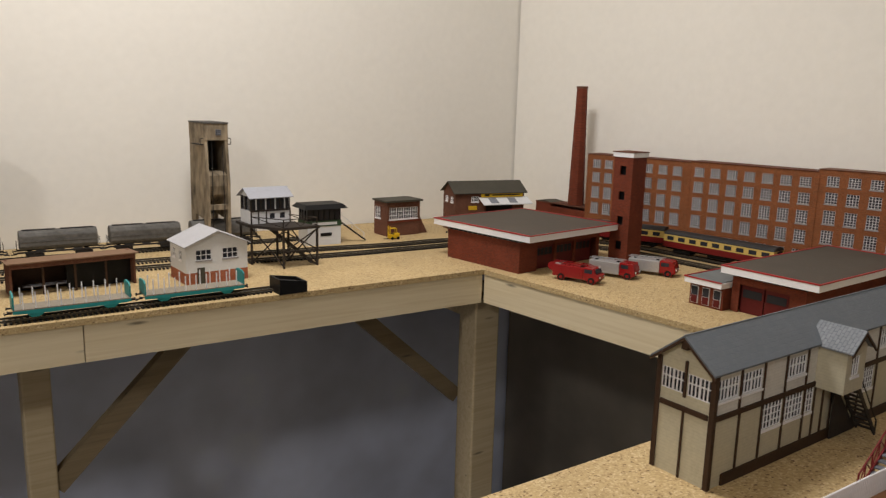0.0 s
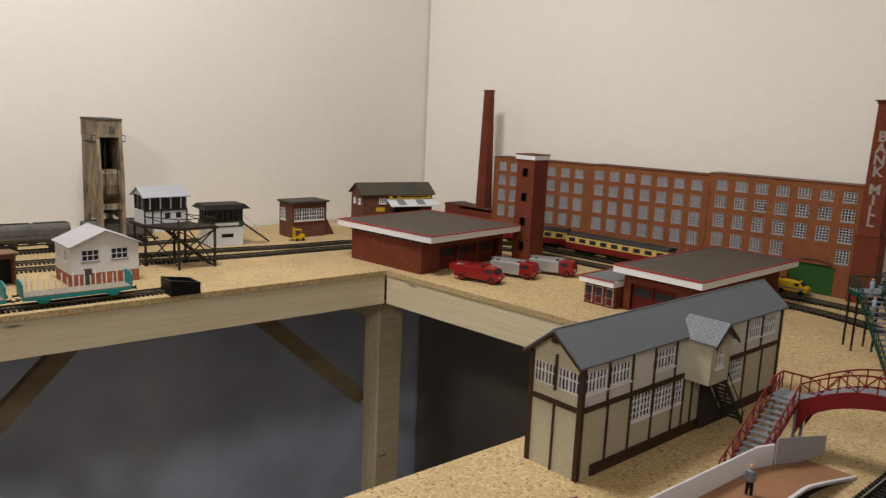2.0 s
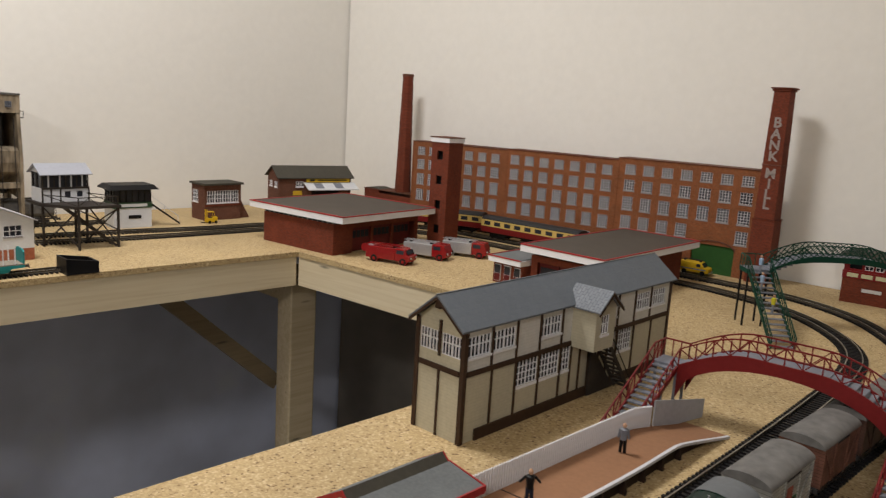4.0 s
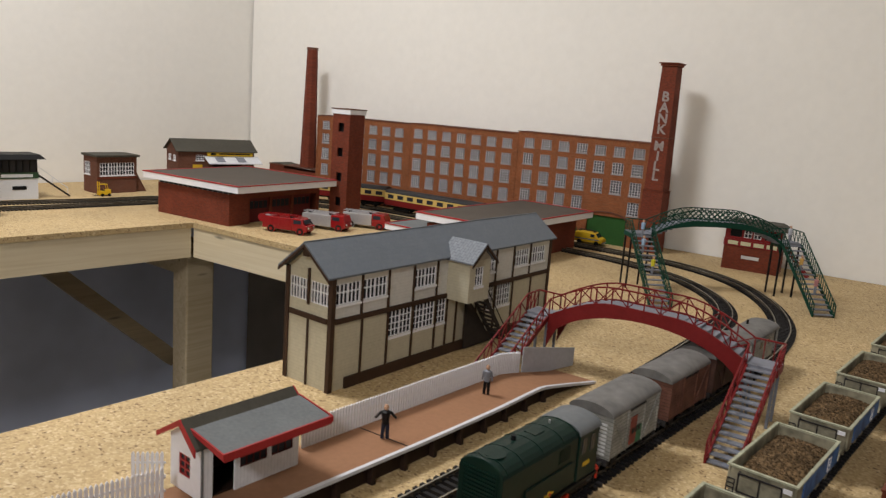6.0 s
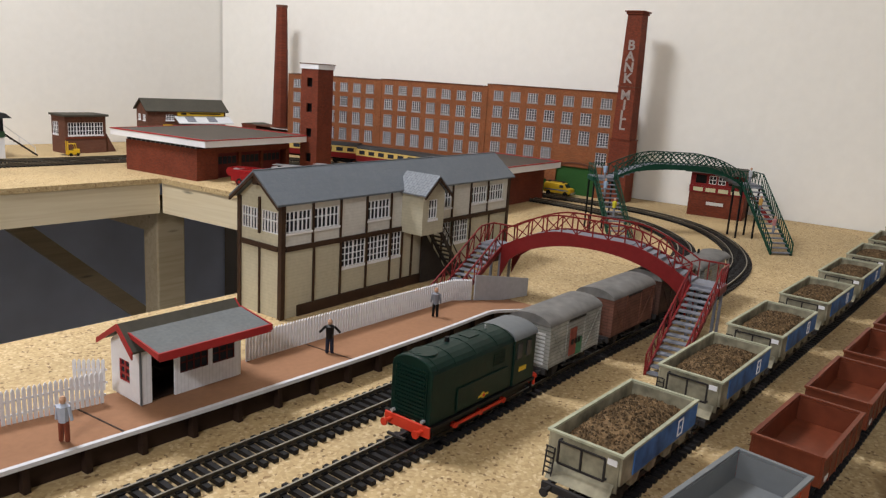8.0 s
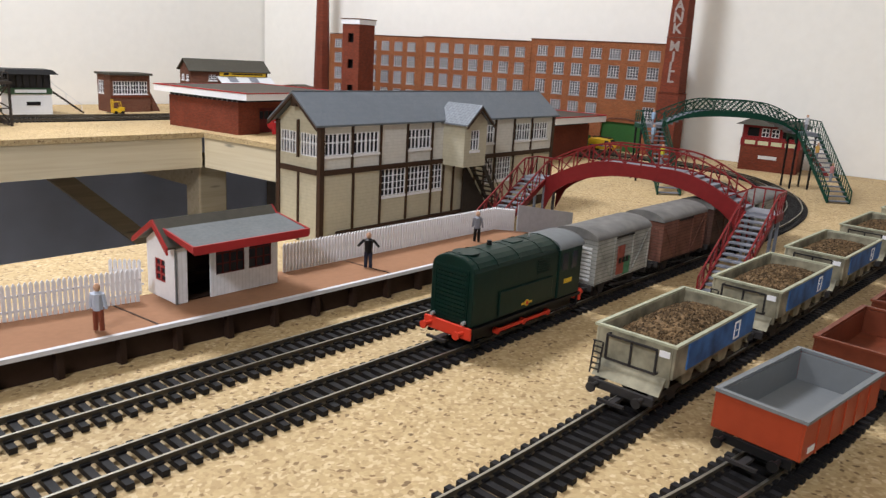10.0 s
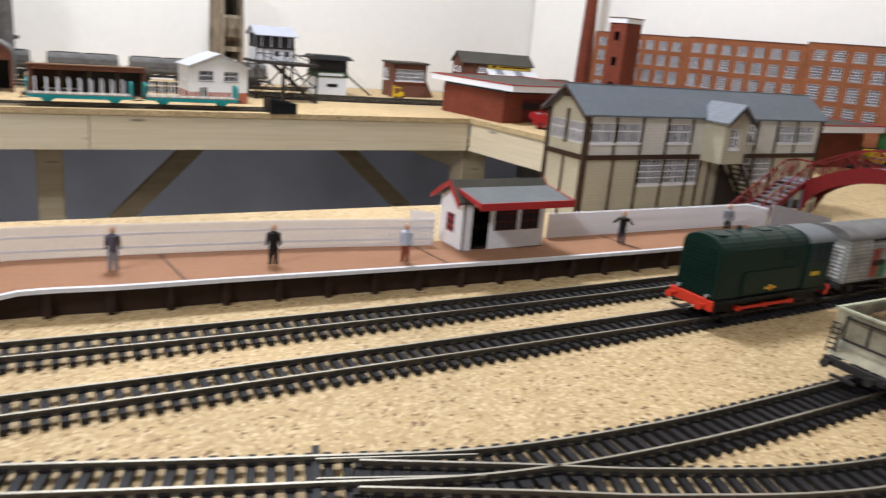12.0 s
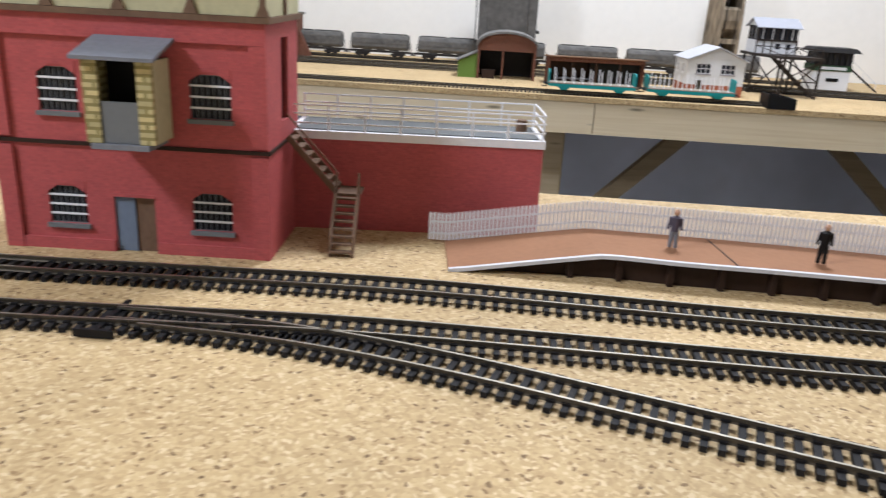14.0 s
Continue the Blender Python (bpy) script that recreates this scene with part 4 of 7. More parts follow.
def deck_z(x):
    if x < 0.223:
        return max(0.0015, P_Z * (x - 0.125) / 0.098)
    if x > 0.78:
        return max(0.0015, P_Z * (0.872 - x) / 0.092)
    return P_Z


def platform():
    t = thing("station_platform", 0, 0, 0, 0, "brown station platform with white edge, ramps and dark supports", "platform")
    top, edge, face = [], [], []
    line = [p for p in P_FRONT if p.x < 0.8705]
    for p in line:
        z = deck_z(p.x)
        y = max(back_y(p.x), p.y + 0.004)
        top.append([(p.x, p.y + 0.0012, z - 0.0016), (p.x, y, z - 0.0016), (p.x, y, z), (p.x, p.y + 0.0012, z)])
        edge.append([(p.x, p.y - 0.0018, z - 0.0021), (p.x, p.y + 0.001, z - 0.0021), (p.x, p.y + 0.001, z + 0.0002), (p.x, p.y - 0.0018, z + 0.0002)])
        if z > 0.004:
            face.append([(p.x, p.y + 0.005, 0), (p.x, p.y + 0.007, 0), (p.x, p.y + 0.007, z - 0.0017), (p.x, p.y + 0.005, z - 0.0017)])
    top, edge, face = S().loft(top), S().loft(edge), S().loft(face)
    part("deck", top, PLATFORM, t, "brown platform surface")
    part("edging", edge, KERB, t, "white platform edge")
    part("front_wall", face, DARKBROWN, t, "dark recessed front wall")
    for k in range(21):
        x = 0.205 + 0.0292 * k
        q = min(line, key=lambda p: abs(p.x - x))
        z = deck_z(x) - 0.002
        if z > 0.006:
            part("support", S().add([(x - 0.0017, q.y + 0.0016, z), (x - 0.0017, q.y + 0.0049, z), (x - 0.0017, q.y + 0.0049, 0), (x - 0.0017, q.y + 0.0002, 0),
                                     (x + 0.0017, q.y + 0.0016, z), (x + 0.0017, q.y + 0.0049, z), (x + 0.0017, q.y + 0.0049, 0), (x + 0.0017, q.y + 0.0002, 0)],
                                    [(0, 1, 2, 3), (7, 6, 5, 4), (0, 4, 5, 1), (1, 5, 6, 2), (2, 6, 7, 3), (3, 7, 4, 0)]), DARKBROWN, t)
    for x in (0.3, 0.457, 0.615):
        q = min(line, key=lambda p: abs(p.x - x))
        part("deck_joint", S().box(x - 0.0005, x + 0.0005, q.y + 0.0015, back_y(x) - 0.001, P_Z + 0.0001, P_Z + 0.0003), DARKBROWN, t)
    return t


platform()
PICKET_ME = S().prism([(-0.0009, 0), (0.0009, 0), (0.0009, 0.0178), (0, 0.0192), (-0.0009, 0.0178)], -0.0005, 0.0005).mesh("picket", FENCE)


def fence(points, z_of, label, pitch=0.0026):
    t = thing("picket_fence", 0, 0, 0, 0, label, "fence", "platform fences")
    line = spline(points, pitch)
    a0, b0 = line[0], line[-1]
    for h in (0.0045, 0.0125):
        s = S().loft([[(p.x, p.y + 0.0006, z_of(p.x) + h - 0.0006), (p.x, p.y + 0.0013, z_of(p.x) + h - 0.0006), (p.x, p.y + 0.0013, z_of(p.x) + h + 0.0006), (p.x, p.y + 0.0006, z_of(p.x) + h + 0.0006)] for p in line])
        part("fence_rail", s, FENCE, t)
    for a, b in zip(line, line[1:]):
        d = b - a
        piece("picket", PICKET_ME, t, pose(a.x, a.y, z_of(a.x) + 0.0003, 0, 0, math.degrees(math.atan2(d.y, d.x))))
    return t


fence([(0.122, 0.366), (0.235, 0.3535), (0.38, 0.3275), (0.4740, 0.3040)], deck_z, "white picket fence along the platform back and ramp")
fence([(0.4705, 0.3320), (0.4830, 0.3185)], lambda x: P_Z - 0.0002, "short white picket gate beside the shelter")
fence([(0.566, 0.2930), (0.65, 0.2835), (0.76, 0.2710), (0.81, 0.2650)], deck_z, "white picket fence along the platform beside the signal box")
screen = thing("platform_screen", 0, 0, 0, 0, "light grey plain screen at the platform's end", "fence")
part("panel", S().loft([[(x, y, deck_z(x)), (x, y + 0.001, deck_z(x)), (x, y + 0.001, z), (x, y, z)] for x, y, z in ((0.812, 0.2645, 0.0345), (0.850, 0.2575, 0.0270), (0.890, 0.2495, 0.0195))]), mat("screen_grey", (0.45, 0.46, 0.50), 0.7), screen)


def shelter():
    """Local x along the platform front, -y towards the track."""
    t = thing("waiting_shelter", 0.4812, 0.2860, P_Z + 0.0003, -5.5, "white platform shelter with grey roof and red fascia", "shelter")
    L, D, H, RY, RZ = 0.0675, 0.031, 0.0315, 0.0125, 0.0450
    part("end_wall", S().wall(D, H, 0.0012, [(0.0085, 0.0195, 0.0095, 0.0225)]), WHITE, t).matrix_local = pose(0, D, 0, 0, 0, -90)
    g = [(0, H + 0.0001), (D, H + 0.0001), (RY, RZ - 0.0012)]
    part("gable", S().prism(g, 0, 0.0012, "x"), WHITE, t)
    part("gable", S().prism(g, L - 0.0012, L, "x"), WHITE, t)
    part("far_end_wall", S().box(L - 0.0012, L, 0.0002, D, 0, H), WHITE, t)
    part("back_wall", S().box(0.0013, L - 0.0013, D - 0.0012, D, 0, H), WHITE, t)
    part("front_wall", S().wall(L - 0.0026, H, 0.0012, [(0.0055, 0.0200, 0, 0.0300), (0.0235, 0.0425, 0.0125, 0.0305), (0.0455, 0.0615, 0.0125, 0.0305)]), plank_mat("white_planks", (0.84, 0.84, 0.88), 0.85, 0.0024), t, "white planked front").location = (0.0013, 0, 0)
    part("corner_line", S().box(-0.0004, 0.0006, -0.0004, 0.0006, 0, H), GREYIN, t)
    part("inside_floor", S().box(0.002, L - 0.002, 0.002, D - 0.002, 0.0001, 0.0008), DARKBROWN, t)
    part("inside_lining", S().box(0.0014, L - 0.0014, D - 0.0020, D - 0.0013, 0.0008, H), DARKBROWN, t)
    part("bench", S().box(0.024, L - 0.004, D - 0.012, D - 0.0022, 0.0085, 0.0100), BROWN, t)
    window(t, pose(0.0004, D - 0.0140, 0.0095, 0, 0, -90), 0.0110, 0.0130, 2, 3, 0.0011, 0.0012, RED, GLASS, False)
    window(t, pose(0.0343, 0.0003, 0.0125), 0.0190, 0.0180, 4, 3, 0.0007, 0.0010, DARKRED, GLASS, False)
    window(t, pose(0.0548, 0.0003, 0.0125), 0.0160, 0.0180, 3, 3, 0.0007, 0.0010, DARKRED, GLASS, False)
    part("back_roof", S().prism([(RY, RZ), (D + 0.004, H - 0.0005), (D + 0.004, H + 0.0008), (RY, RZ + 0.0014)], -0.0055, L + 0.004, "x"), GREYROOF, t, "dark grey felt roof slope")
    part("front_roof", S().prism([(RY, RZ), (-0.002, H + 0.0008), (-0.002, H + 0.0020), (RY, RZ + 0.0014)], -0.0055, L + 0.004, "x"), DARKROOF, t, "dark felt roof slope")
    part("canopy", S().prism([(0.0076, 0.0404), (-0.0215, 0.0362), (-0.0215, 0.0374), (0.0076, 0.0418)], -0.0015, L + 0.0050, "x"), GREYROOF, t, "grey felt canopy over the front")
    part("fascia", S().box(-0.0017, L + 0.0052, -0.0228, -0.0216, 0.0330, 0.0378), RED, t, "red canopy fascia")
    for x in (-0.0022, L + 0.0057):
        part("side_fascia", S().prism([(-0.0228, 0.0340), (-0.0228, 0.0378), (0.0076, 0.0420), (0.0050, 0.0392)], x - 0.0005, x + 0.0005, "x"), RED, t)
    for x in (-0.0061, L + 0.0046):
        part("barge_board", S().prism([(-0.0025, H - 0.0020), (-0.0025, H + 0.0020), (RY, RZ + 0.0015), (D + 0.0042, H + 0.0010), (D + 0.0042, H - 0.0020), (RY, RZ - 0.0022)], x - 0.0005, x + 0.0005, "x"), RED, t, "red barge board")
    return t


shelter()


def figure(x, y, z, rz, material, low, label, spread=0.0):
    """A small painted model figure as one plain mesh."""
    s = S()
    for k in (-1, 1):
        s.rod((k * 0.0017, 0, 0.0005), (k * 0.0013, 0, 0.0115), 0.0012, 0.0015, 6)
        s.rod((k * 0.0029, 0, 0.0195), (k * (0.0040 + spread), 0.0006, 0.0118 + spread), 0.0010, 0.0008, 6)
    s.lathe([(0.0024, 0.0110), (0.0027, 0.0150), (0.0032, 0.0195), (0.0012, 0.0207)], n=8)
    s.lathe([(0.0008, 0.0205), (0.0016, 0.0218), (0.0017, 0.0232), (0.0009, 0.0245)], n=8)
    me = s.mesh("model_figure", material)
    me.materials.append(low)
    me.materials.append(SKIN)
    for p in me.polygons:
        p.material_index = 2 if p.center.z > 0.0208 else (1 if p.center.z < 0.0112 else 0)
    ob = new("model_figure", me)
    ob.matrix_world = pose(x, y, z, 0, 0, rz)
    return tagged(ob, label, "figurine", "model figures")


figure(0.432, 0.279, P_Z + 0.0002, -60, mat("pale_blue_cloth", (0.42, 0.46, 0.56), 0.7), mat("rust_cloth", (0.20, 0.055, 0.03), 0.7), "tiny figurine in pale blue and rust on the platform")
figure(0.613, 0.263, P_Z + 0.0002, -50, BLACK, mat("navy_cloth", (0.02, 0.022, 0.04), 0.7), "tiny dark figurine with its arms held out on the platform", 0.0030)
figure(0.731, 0.254, P_Z + 0.0002, -70, STEPGREY, BLACK, "tiny grey figurine standing on the platform")
figure(0.354, 0.301, P_Z + 0.0002, -20, BLACK, BLACK, "tiny black figurine standing on the platform")
figure(0.270, 0.321, P_Z + 0.0002, -20, mat("black_white_cloth", (0.09, 0.08, 0.11), 0.7), STEPGREY, "tiny dark figurine with pale legs on the platform")

# ---------------------------------------------------------------- the two footbridges


def footbridge(name, x, y, rz, span, run, zl, zm, paint, label, crossed, width=0.024, rise=0.0):
    """Local x along the span from the first landing; the flights go down towards -y from both ends."""
    t = thing(name, x, y, 0, rz, label, "footbridge", "footbridges")
    n, h = 20, 0.0165
    w = width / 2

    def dz(u):
        k = min(1.0, min(u, span - u) / (span * 0.36))
        return zl + (zm - zl) * math.sin(k * math.pi / 2)

    def under(u):
        k = 2 * u / span - 1
        return (zl - 0.030 if crossed else zl - 0.004) + (zm - zl + (0.0205 if crossed else -0.002)) * math.sqrt(max(0.0, 1 - k * k))

    us = [span * i / n for i in range(n + 1)]
    for s in (-1, 1):
        g = S().loft([[(u, s * w - 0.0008, min(under(u), dz(u) - 0.002)), (u, s * w + 0.0008, min(under(u), dz(u) - 0.002)), (u, s * w + 0.0008, dz(u) + 0.0015), (u, s * w - 0.0008, dz(u) + 0.0015)] for u in us])
        gi = part("girder", g, paint, t, "arched side girder")
        web = S()
        top = S().loft([[(u, s * w - 0.0006, dz(u) + h - 0.0007), (u, s * w + 0.0006, dz(u) + h - 0.0007), (u, s * w + 0.0006, dz(u) + h + 0.0007), (u, s * w - 0.0006, dz(u) + h + 0.0007)] for u in us])
        part("handrail", top, paint, gi)
        m = 12 if crossed else 24
        for i in range(m):
            a, b = span * i / m, span * (i + 1) / m
            if crossed:
                web.beam((a, s * w, dz(a) + 0.001), (b, s * w, dz(b) + h), 0.0007, 0.0009) if i % 2 else web.beam((a, s * w, dz(a) + h), (b, s * w, dz(b) + 0.001), 0.0007, 0.0009)
                web.beam((a, s * w, dz(a)), (a, s * w, dz(a) + h), 0.0009, 0.0011)
            else:
                c = min(span, b + span / m)
                web.beam((a, s * w - 0.0003, dz(a) + 0.001), (c, s * w - 0.0003, dz(c) + h), 0.0008, 0.0010).beam((a, s * w + 0.0003, dz(a) + h), (c, s * w + 0.0003, dz(c) + 0.001), 0.0008, 0.0010)
                if i % 5 == 0:
                    web.beam((a, s * w, dz(a)), (a, s * w, dz(a) + h + 0.0006), 0.0012, 0.0012)
        part("lattice", web, paint, gi)
    m = 26
    steps_up = []
    for i in range(m):
        z = dz(span * (i + 0.5) / m)
        steps_up += [(span * i / m, z), (span * (i + 1) / m, z)]
    d = S().prism(steps_up + [(u, z - 0.0045) for u, z in reversed(steps_up)], -w + 0.0009, w - 0.0009)
    part("deck", d, STEPGREY, t, "grey stepped deck")
    for end in (0, 1):
        ex = 0 if end == 0 else span
        lx0, lx1 = (ex - width, ex) if end == 0 else (ex, ex + width)
        land = part("landing", S().box(lx0, lx1, -w, w, zl - 0.003, zl), STEPGREY, t, "grey landing")
        ox = lx0 if end == 0 else lx1
        part("handrail", S().beam((ox, -w, zl + h), (ox, w, zl + h), 0.0012, 0.0014), paint, land)
        part("handrail", S().beam((lx0, w, zl + h), (lx1, w, zl + h), 0.0012, 0.0014), paint, land)
        for q in range(4):
            yy = -w + width * q / 3
            part("baluster", S().beam((ox, yy, zl - 0.003), (ox, yy, zl + h), 0.0009, 0.0009), paint, land)
            if q < 3:
                part("diagonal", S().beam((ox, yy, zl), (ox, yy + width / 3, zl + h), 0.0007, 0.0008), paint, land)
            xx = lx0 + width * q / 3
            part("baluster", S().beam((xx, w, zl - 0.003), (xx, w, zl + h), 0.0009, 0.0009), paint, land)
        part("edge_beam", S().box(ox - 0.0008, ox + 0.0008, -w, w, zl - 0.0065, zl - 0.0002), paint, land)
        for sx in (lx0 + 0.002, lx1 - 0.002):
            for sy in (-w + 0.002, w - 0.002):
                part("leg", S().beam((sx, sy, 0), (sx, sy, zl - 0.003), 0.0022, 0.0022), BLACK if not crossed else STEPGREY, t)
        part("leg_brace", S().prism([(-w + 0.001, zl - 0.003), (w - 0.001, zl - 0.003), (w - 0.001, zl - 0.016), (w * 0.5, zl - 0.008), (-w * 0.5, zl - 0.008), (-w + 0.001, zl - 0.016)], ex - 0.001, ex + 0.001, "x"), paint, t)
        fl = part("flight", S().beam((lx0 + 0.0008, -w, zl - 0.002), (lx0 + 0.0008, -w - run, 0.001), 0.0014, 0.0048), paint, t, "stair flight")
        part("stringer", S().beam((lx1 - 0.0008, -w, zl - 0.002), (lx1 - 0.0008, -w - run, 0.001), 0.0014, 0.0048), paint, fl)
        steps = 15
        for q in range(steps):
            f = (q + 0.5) / steps
            part("tread", S().box(lx0 + 0.0016, lx1 - 0.0016, -w - run * f - run / steps * 0.55, -w - run * f + run / steps * 0.45, (zl - 0.001) * (1 - f) - 0.0005, (zl - 0.001) * (1 - f) + 0.0007), STEPGREY, fl)
        for sx in (lx0, lx1):
            part("handrail", S().beam((sx, -w, zl + h), (sx, -w - run, h), 0.0011, 0.0013), paint, fl)
            part("newel_post", S().beam((sx, -w - run, 0), (sx, -w - run, h), 0.0013, 0.0013), paint, fl)
            k = 8 if crossed else 20
            for q in range(k):
                f, f2 = q / k, (q + 1) / k
                za, zb = zl * (1 - f), zl * (1 - f2)
                if crossed:
                    part("diagonal", S().beam((sx, -w - run * f, za + (h if q % 2 else 0)), (sx, -w - run * f2, zb + (0 if q % 2 else h)), 0.0007, 0.0009), paint, fl)
                    part("baluster", S().beam((sx, -w - run * f, za), (sx, -w - run * f, za + h), 0.0008, 0.0009), paint, fl)
                else:
                    part("baluster", S().beam((sx, -w - run * f, za), (sx, -w - run * f, za + h), 0.0009, 0.0010), paint, fl)
    return t


footbridge("red_footbridge", 0.880, 0.2700, -90, 0.1795, 0.099, 0.0510, 0.0740, BRIDGERED, "dark red arched footbridge with grey steps over the tracks", True)
footbridge("green_footbridge", 1.292, 0.324, -52, 0.192, 0.105, 0.080, 0.102, BRIDGEGREEN, "dark green lattice footbridge with two flights of grey steps", False, 0.030)
for dx, dy, z, c in ((-0.04, -0.045, 0.036, (0.30, 0.40, 0.55)), (-0.004, -0.02, 0.062, (0.30, 0.42, 0.60)), (0.0, -0.075, 0.022, (0.55, 0.50, 0.03)), (0.200, -0.06, 0.043, (0.50, 0.30, 0.08)), (0.204, -0.012, 0.075, (0.45, 0.46, 0.50)), (0.208, -0.09, 0.020, (0.40, 0.18, 0.18))):
    q = pose(1.292, 0.324, 0, 0, 0, -52) @ Vector((dx if dx > 0.1 else -0.015 + dx * 0.15, dy, 0))
    zz = 0.0802 if dy > -0.016 else (0.079 * (1 - (-dy - 0.015) / 0.105) + 0.0012)
    figure(q.x, q.y, zz, 30, mat("figure_coat", c, 0.6), STEPGREY, "tiny painted figurine on the green footbridge stairs")

# ---------------------------------------------------------------- wheels and running gear


def wheelset(t, x, r, y=0.0083, name="wheelset", material=None):
    s = S()
    for k in (-1, 1):
        s.rod((x, k * (y - 0.0011), r), (x, k * (y + 0.0011), r), r, None, 16)
        s.rod((x, k * (y + 0.0012), r), (x, k * (y + 0.0018), r), r * 0.72, None, 16)
    s.rod((x, -y, r), (x, y, r), 0.0010, None, 8)
    return part(name, s, material or CHASSIS, t)


def buffers(t, x, sgn, z, material=None, r=0.0023):
    for k in (-1, 1):
        part("buffer", S().rod((x, k * 0.0115, z), (x + sgn * 0.005, k * 0.0115, z), 0.0012, None, 8).rod((x + sgn * 0.005, k * 0.0115, z), (x + sgn * 0.0062, k * 0.0115, z), r, None, 12), material or CHASSIS, t)


def coupling(t, x, sgn, z):
    s = S().box(min(x, x + sgn * 0.008), max(x, x + sgn * 0.008), -0.0015, 0.0015, z - 0.0006, z + 0.0006)
    s.box(min(x + sgn * 0.0078, x + sgn * 0.0092), max(x + sgn * 0.0078, x + sgn * 0.0092), -0.0065, 0.0065, z - 0.0007, z + 0.0007)
    part("coupling", s, CHASSIS, t)


RAILTOP = 0.0058


def bars(t, name, spots, w, h, y, material, parent=None):
    """Unreadable markings as plain bars on a side facing -y."""
    for x, z in spots:
        part(name, S().box(x - w / 2, x + w / 2, y - 0.0003, y, z - h / 2, z + h / 2), material, parent or t)


def shunter():
    x, y, a = along(NEAR, 0.619)
    t = thing("shunting_locomotive", x, y, RAILTOP, a, "dark green diesel shunter with red buffer beams on the track", "locomotive")
    L = 0.108
    hood = [(-0.0148, 0.0125), (0.0148, 0.0125), (0.0148, 0.0425)] + [(0.0148 * math.cos(q), 0.0425 + 0.0078 * math.sin(q)) for q in (0.3, 0.6, 0.9, 1.2, 1.57, 1.94, 2.24, 2.54, 2.84)] + [(-0.0148, 0.0425)]
    part("hood", S().prism(hood, -L / 2 + 0.001, L / 2 - 0.026, "x"), LOCO, t, "long dark green engine hood", bevel=0.0008)
    cabp = [(-0.0158, 0.0125), (0.0158, 0.0125), (0.0158, 0.0428)] + [(0.0158 * math.cos(q), 0.0428 + 0.0062 * math.sin(q)) for q in (0.4, 0.8, 1.2, 1.57, 1.94, 2.34, 2.74)] + [(-0.0158, 0.0428)]
    cab = part("cab", S().prism(cabp, L / 2 - 0.0258, L / 2 - 0.001, "x"), LOCO, t, "dark green cab", bevel=0.0006)
    roofp = [(0.0162 * math.cos(q), 0.0430 + 0.0068 * math.sin(q)) for q in [math.pi * k / 28 for k in range(29)]]
    roofp += [(0.0154 * math.cos(q), 0.0430 + 0.0060 * math.sin(q)) for q in (3.14, 2.74, 2.34, 1.94, 1.57, 1.2, 0.8, 0.4, 0)]
    part("cab_roof", S().prism(roofp, L / 2 - 0.0262, L / 2 + 0.0004, "x"), LOCOROOF, t, "grey curved cab roof")
    for s in (-1, 1):
        for k, (u, w) in enumerate(((0.034, 0.0055), (0.0445, 0.0055))):
            part("cab_window", S().box(u - w / 2, u + w / 2, s * 0.0158, s * 0.0161, 0.0300, 0.0405), GLASS, cab)
        part("side_locker", S().box(-0.030, 0.022, s * 0.0149, s * 0.0158, 0.0140, 0.0285), LOCO, t, bevel=0.0005)
        S_slats(t, 0.006, 0.018, s * 0.0149, s * 0.0153, 0.0315, 0.0405)
        part("footplate", S().box(-L / 2, L / 2, s * 0.0040, s * 0.0165, 0.0105, 0.0124), BLACK, t)
        part("frame_plate", S().box(-L / 2 + 0.003, L / 2 - 0.003, s * 0.0105, s * 0.0118, 0.0035, 0.0104), BLACK, t)
        rod = part("coupling_rod", S().beam((-0.028, s * 0.0136, 0.0052), (0.022, s * 0.0136, 0.0052), 0.0011, 0.0020), BUFFER, t, "red coupling rod")
        for u in (-0.028, -0.003, 0.022):
            part("crank", S().rod((u, s * 0.0120, 0.0052), (u, s * 0.0148, 0.0052), 0.0019, None, 10), BUFFER, rod)
        part("step", S().box(-L / 2 + 0.002, -L / 2 + 0.008, s * 0.0140, s * 0.0168, 0.0030, 0.0040).box(-L / 2 + 0.002, -L / 2 + 0.0028, s * 0.0150, s * 0.0162, 0.0040, 0.0106), BLACK, t)
        part("step", S().box(L / 2 - 0.008, L / 2 - 0.002, s * 0.0140, s * 0.0168, 0.0030, 0.0040).box(L / 2 - 0.0028, L / 2 - 0.002, s * 0.0150, s * 0.0162, 0.0040, 0.0106), BLACK, t)
    part("crest", S().box(-0.009, 0.001, -0.0161, -0.0158, 0.0165, 0.0178).rod((-0.004, -0.0158, 0.0172), (-0.004, -0.0162, 0.0172), 0.0020, None, 12), SIGNYELLOW, t, "small cream and red crest")
    part("crest_disc", S().rod((-0.004, -0.0162, 0.0172), (-0.004, -0.0164, 0.0172), 0.0011, None, 10), BUFFER, t)
    for k in range(5):
        part("number_bar", S().box(0.0345 + 0.0018 * k, 0.0357 + 0.0018 * k, -0.0161, -0.0158, 0.0212, 0.0240), SIGNYELLOW, cab)
    for u in (-0.028, -0.003, 0.022):
        wheelset(t, u, 0.0088, material=BLACK)
    for s in (-1, 1):
        xx = s * L / 2
        part("buffer_beam", S().box(min(xx, xx + s * 0.0016), max(xx, xx + s * 0.0016), -0.0165, 0.0165, 0.0065, 0.0132), BUFFER, t, "red buffer beam", bevel=0.0004)
        buffers(t, xx + s * 0.0017, s, 0.0098, BUFFER)
        coupling(t, xx + s * 0.001, s, 0.0058)
    for k in range(12):
        z = 0.0150 + 0.0275 * (k + 0.3) / 12
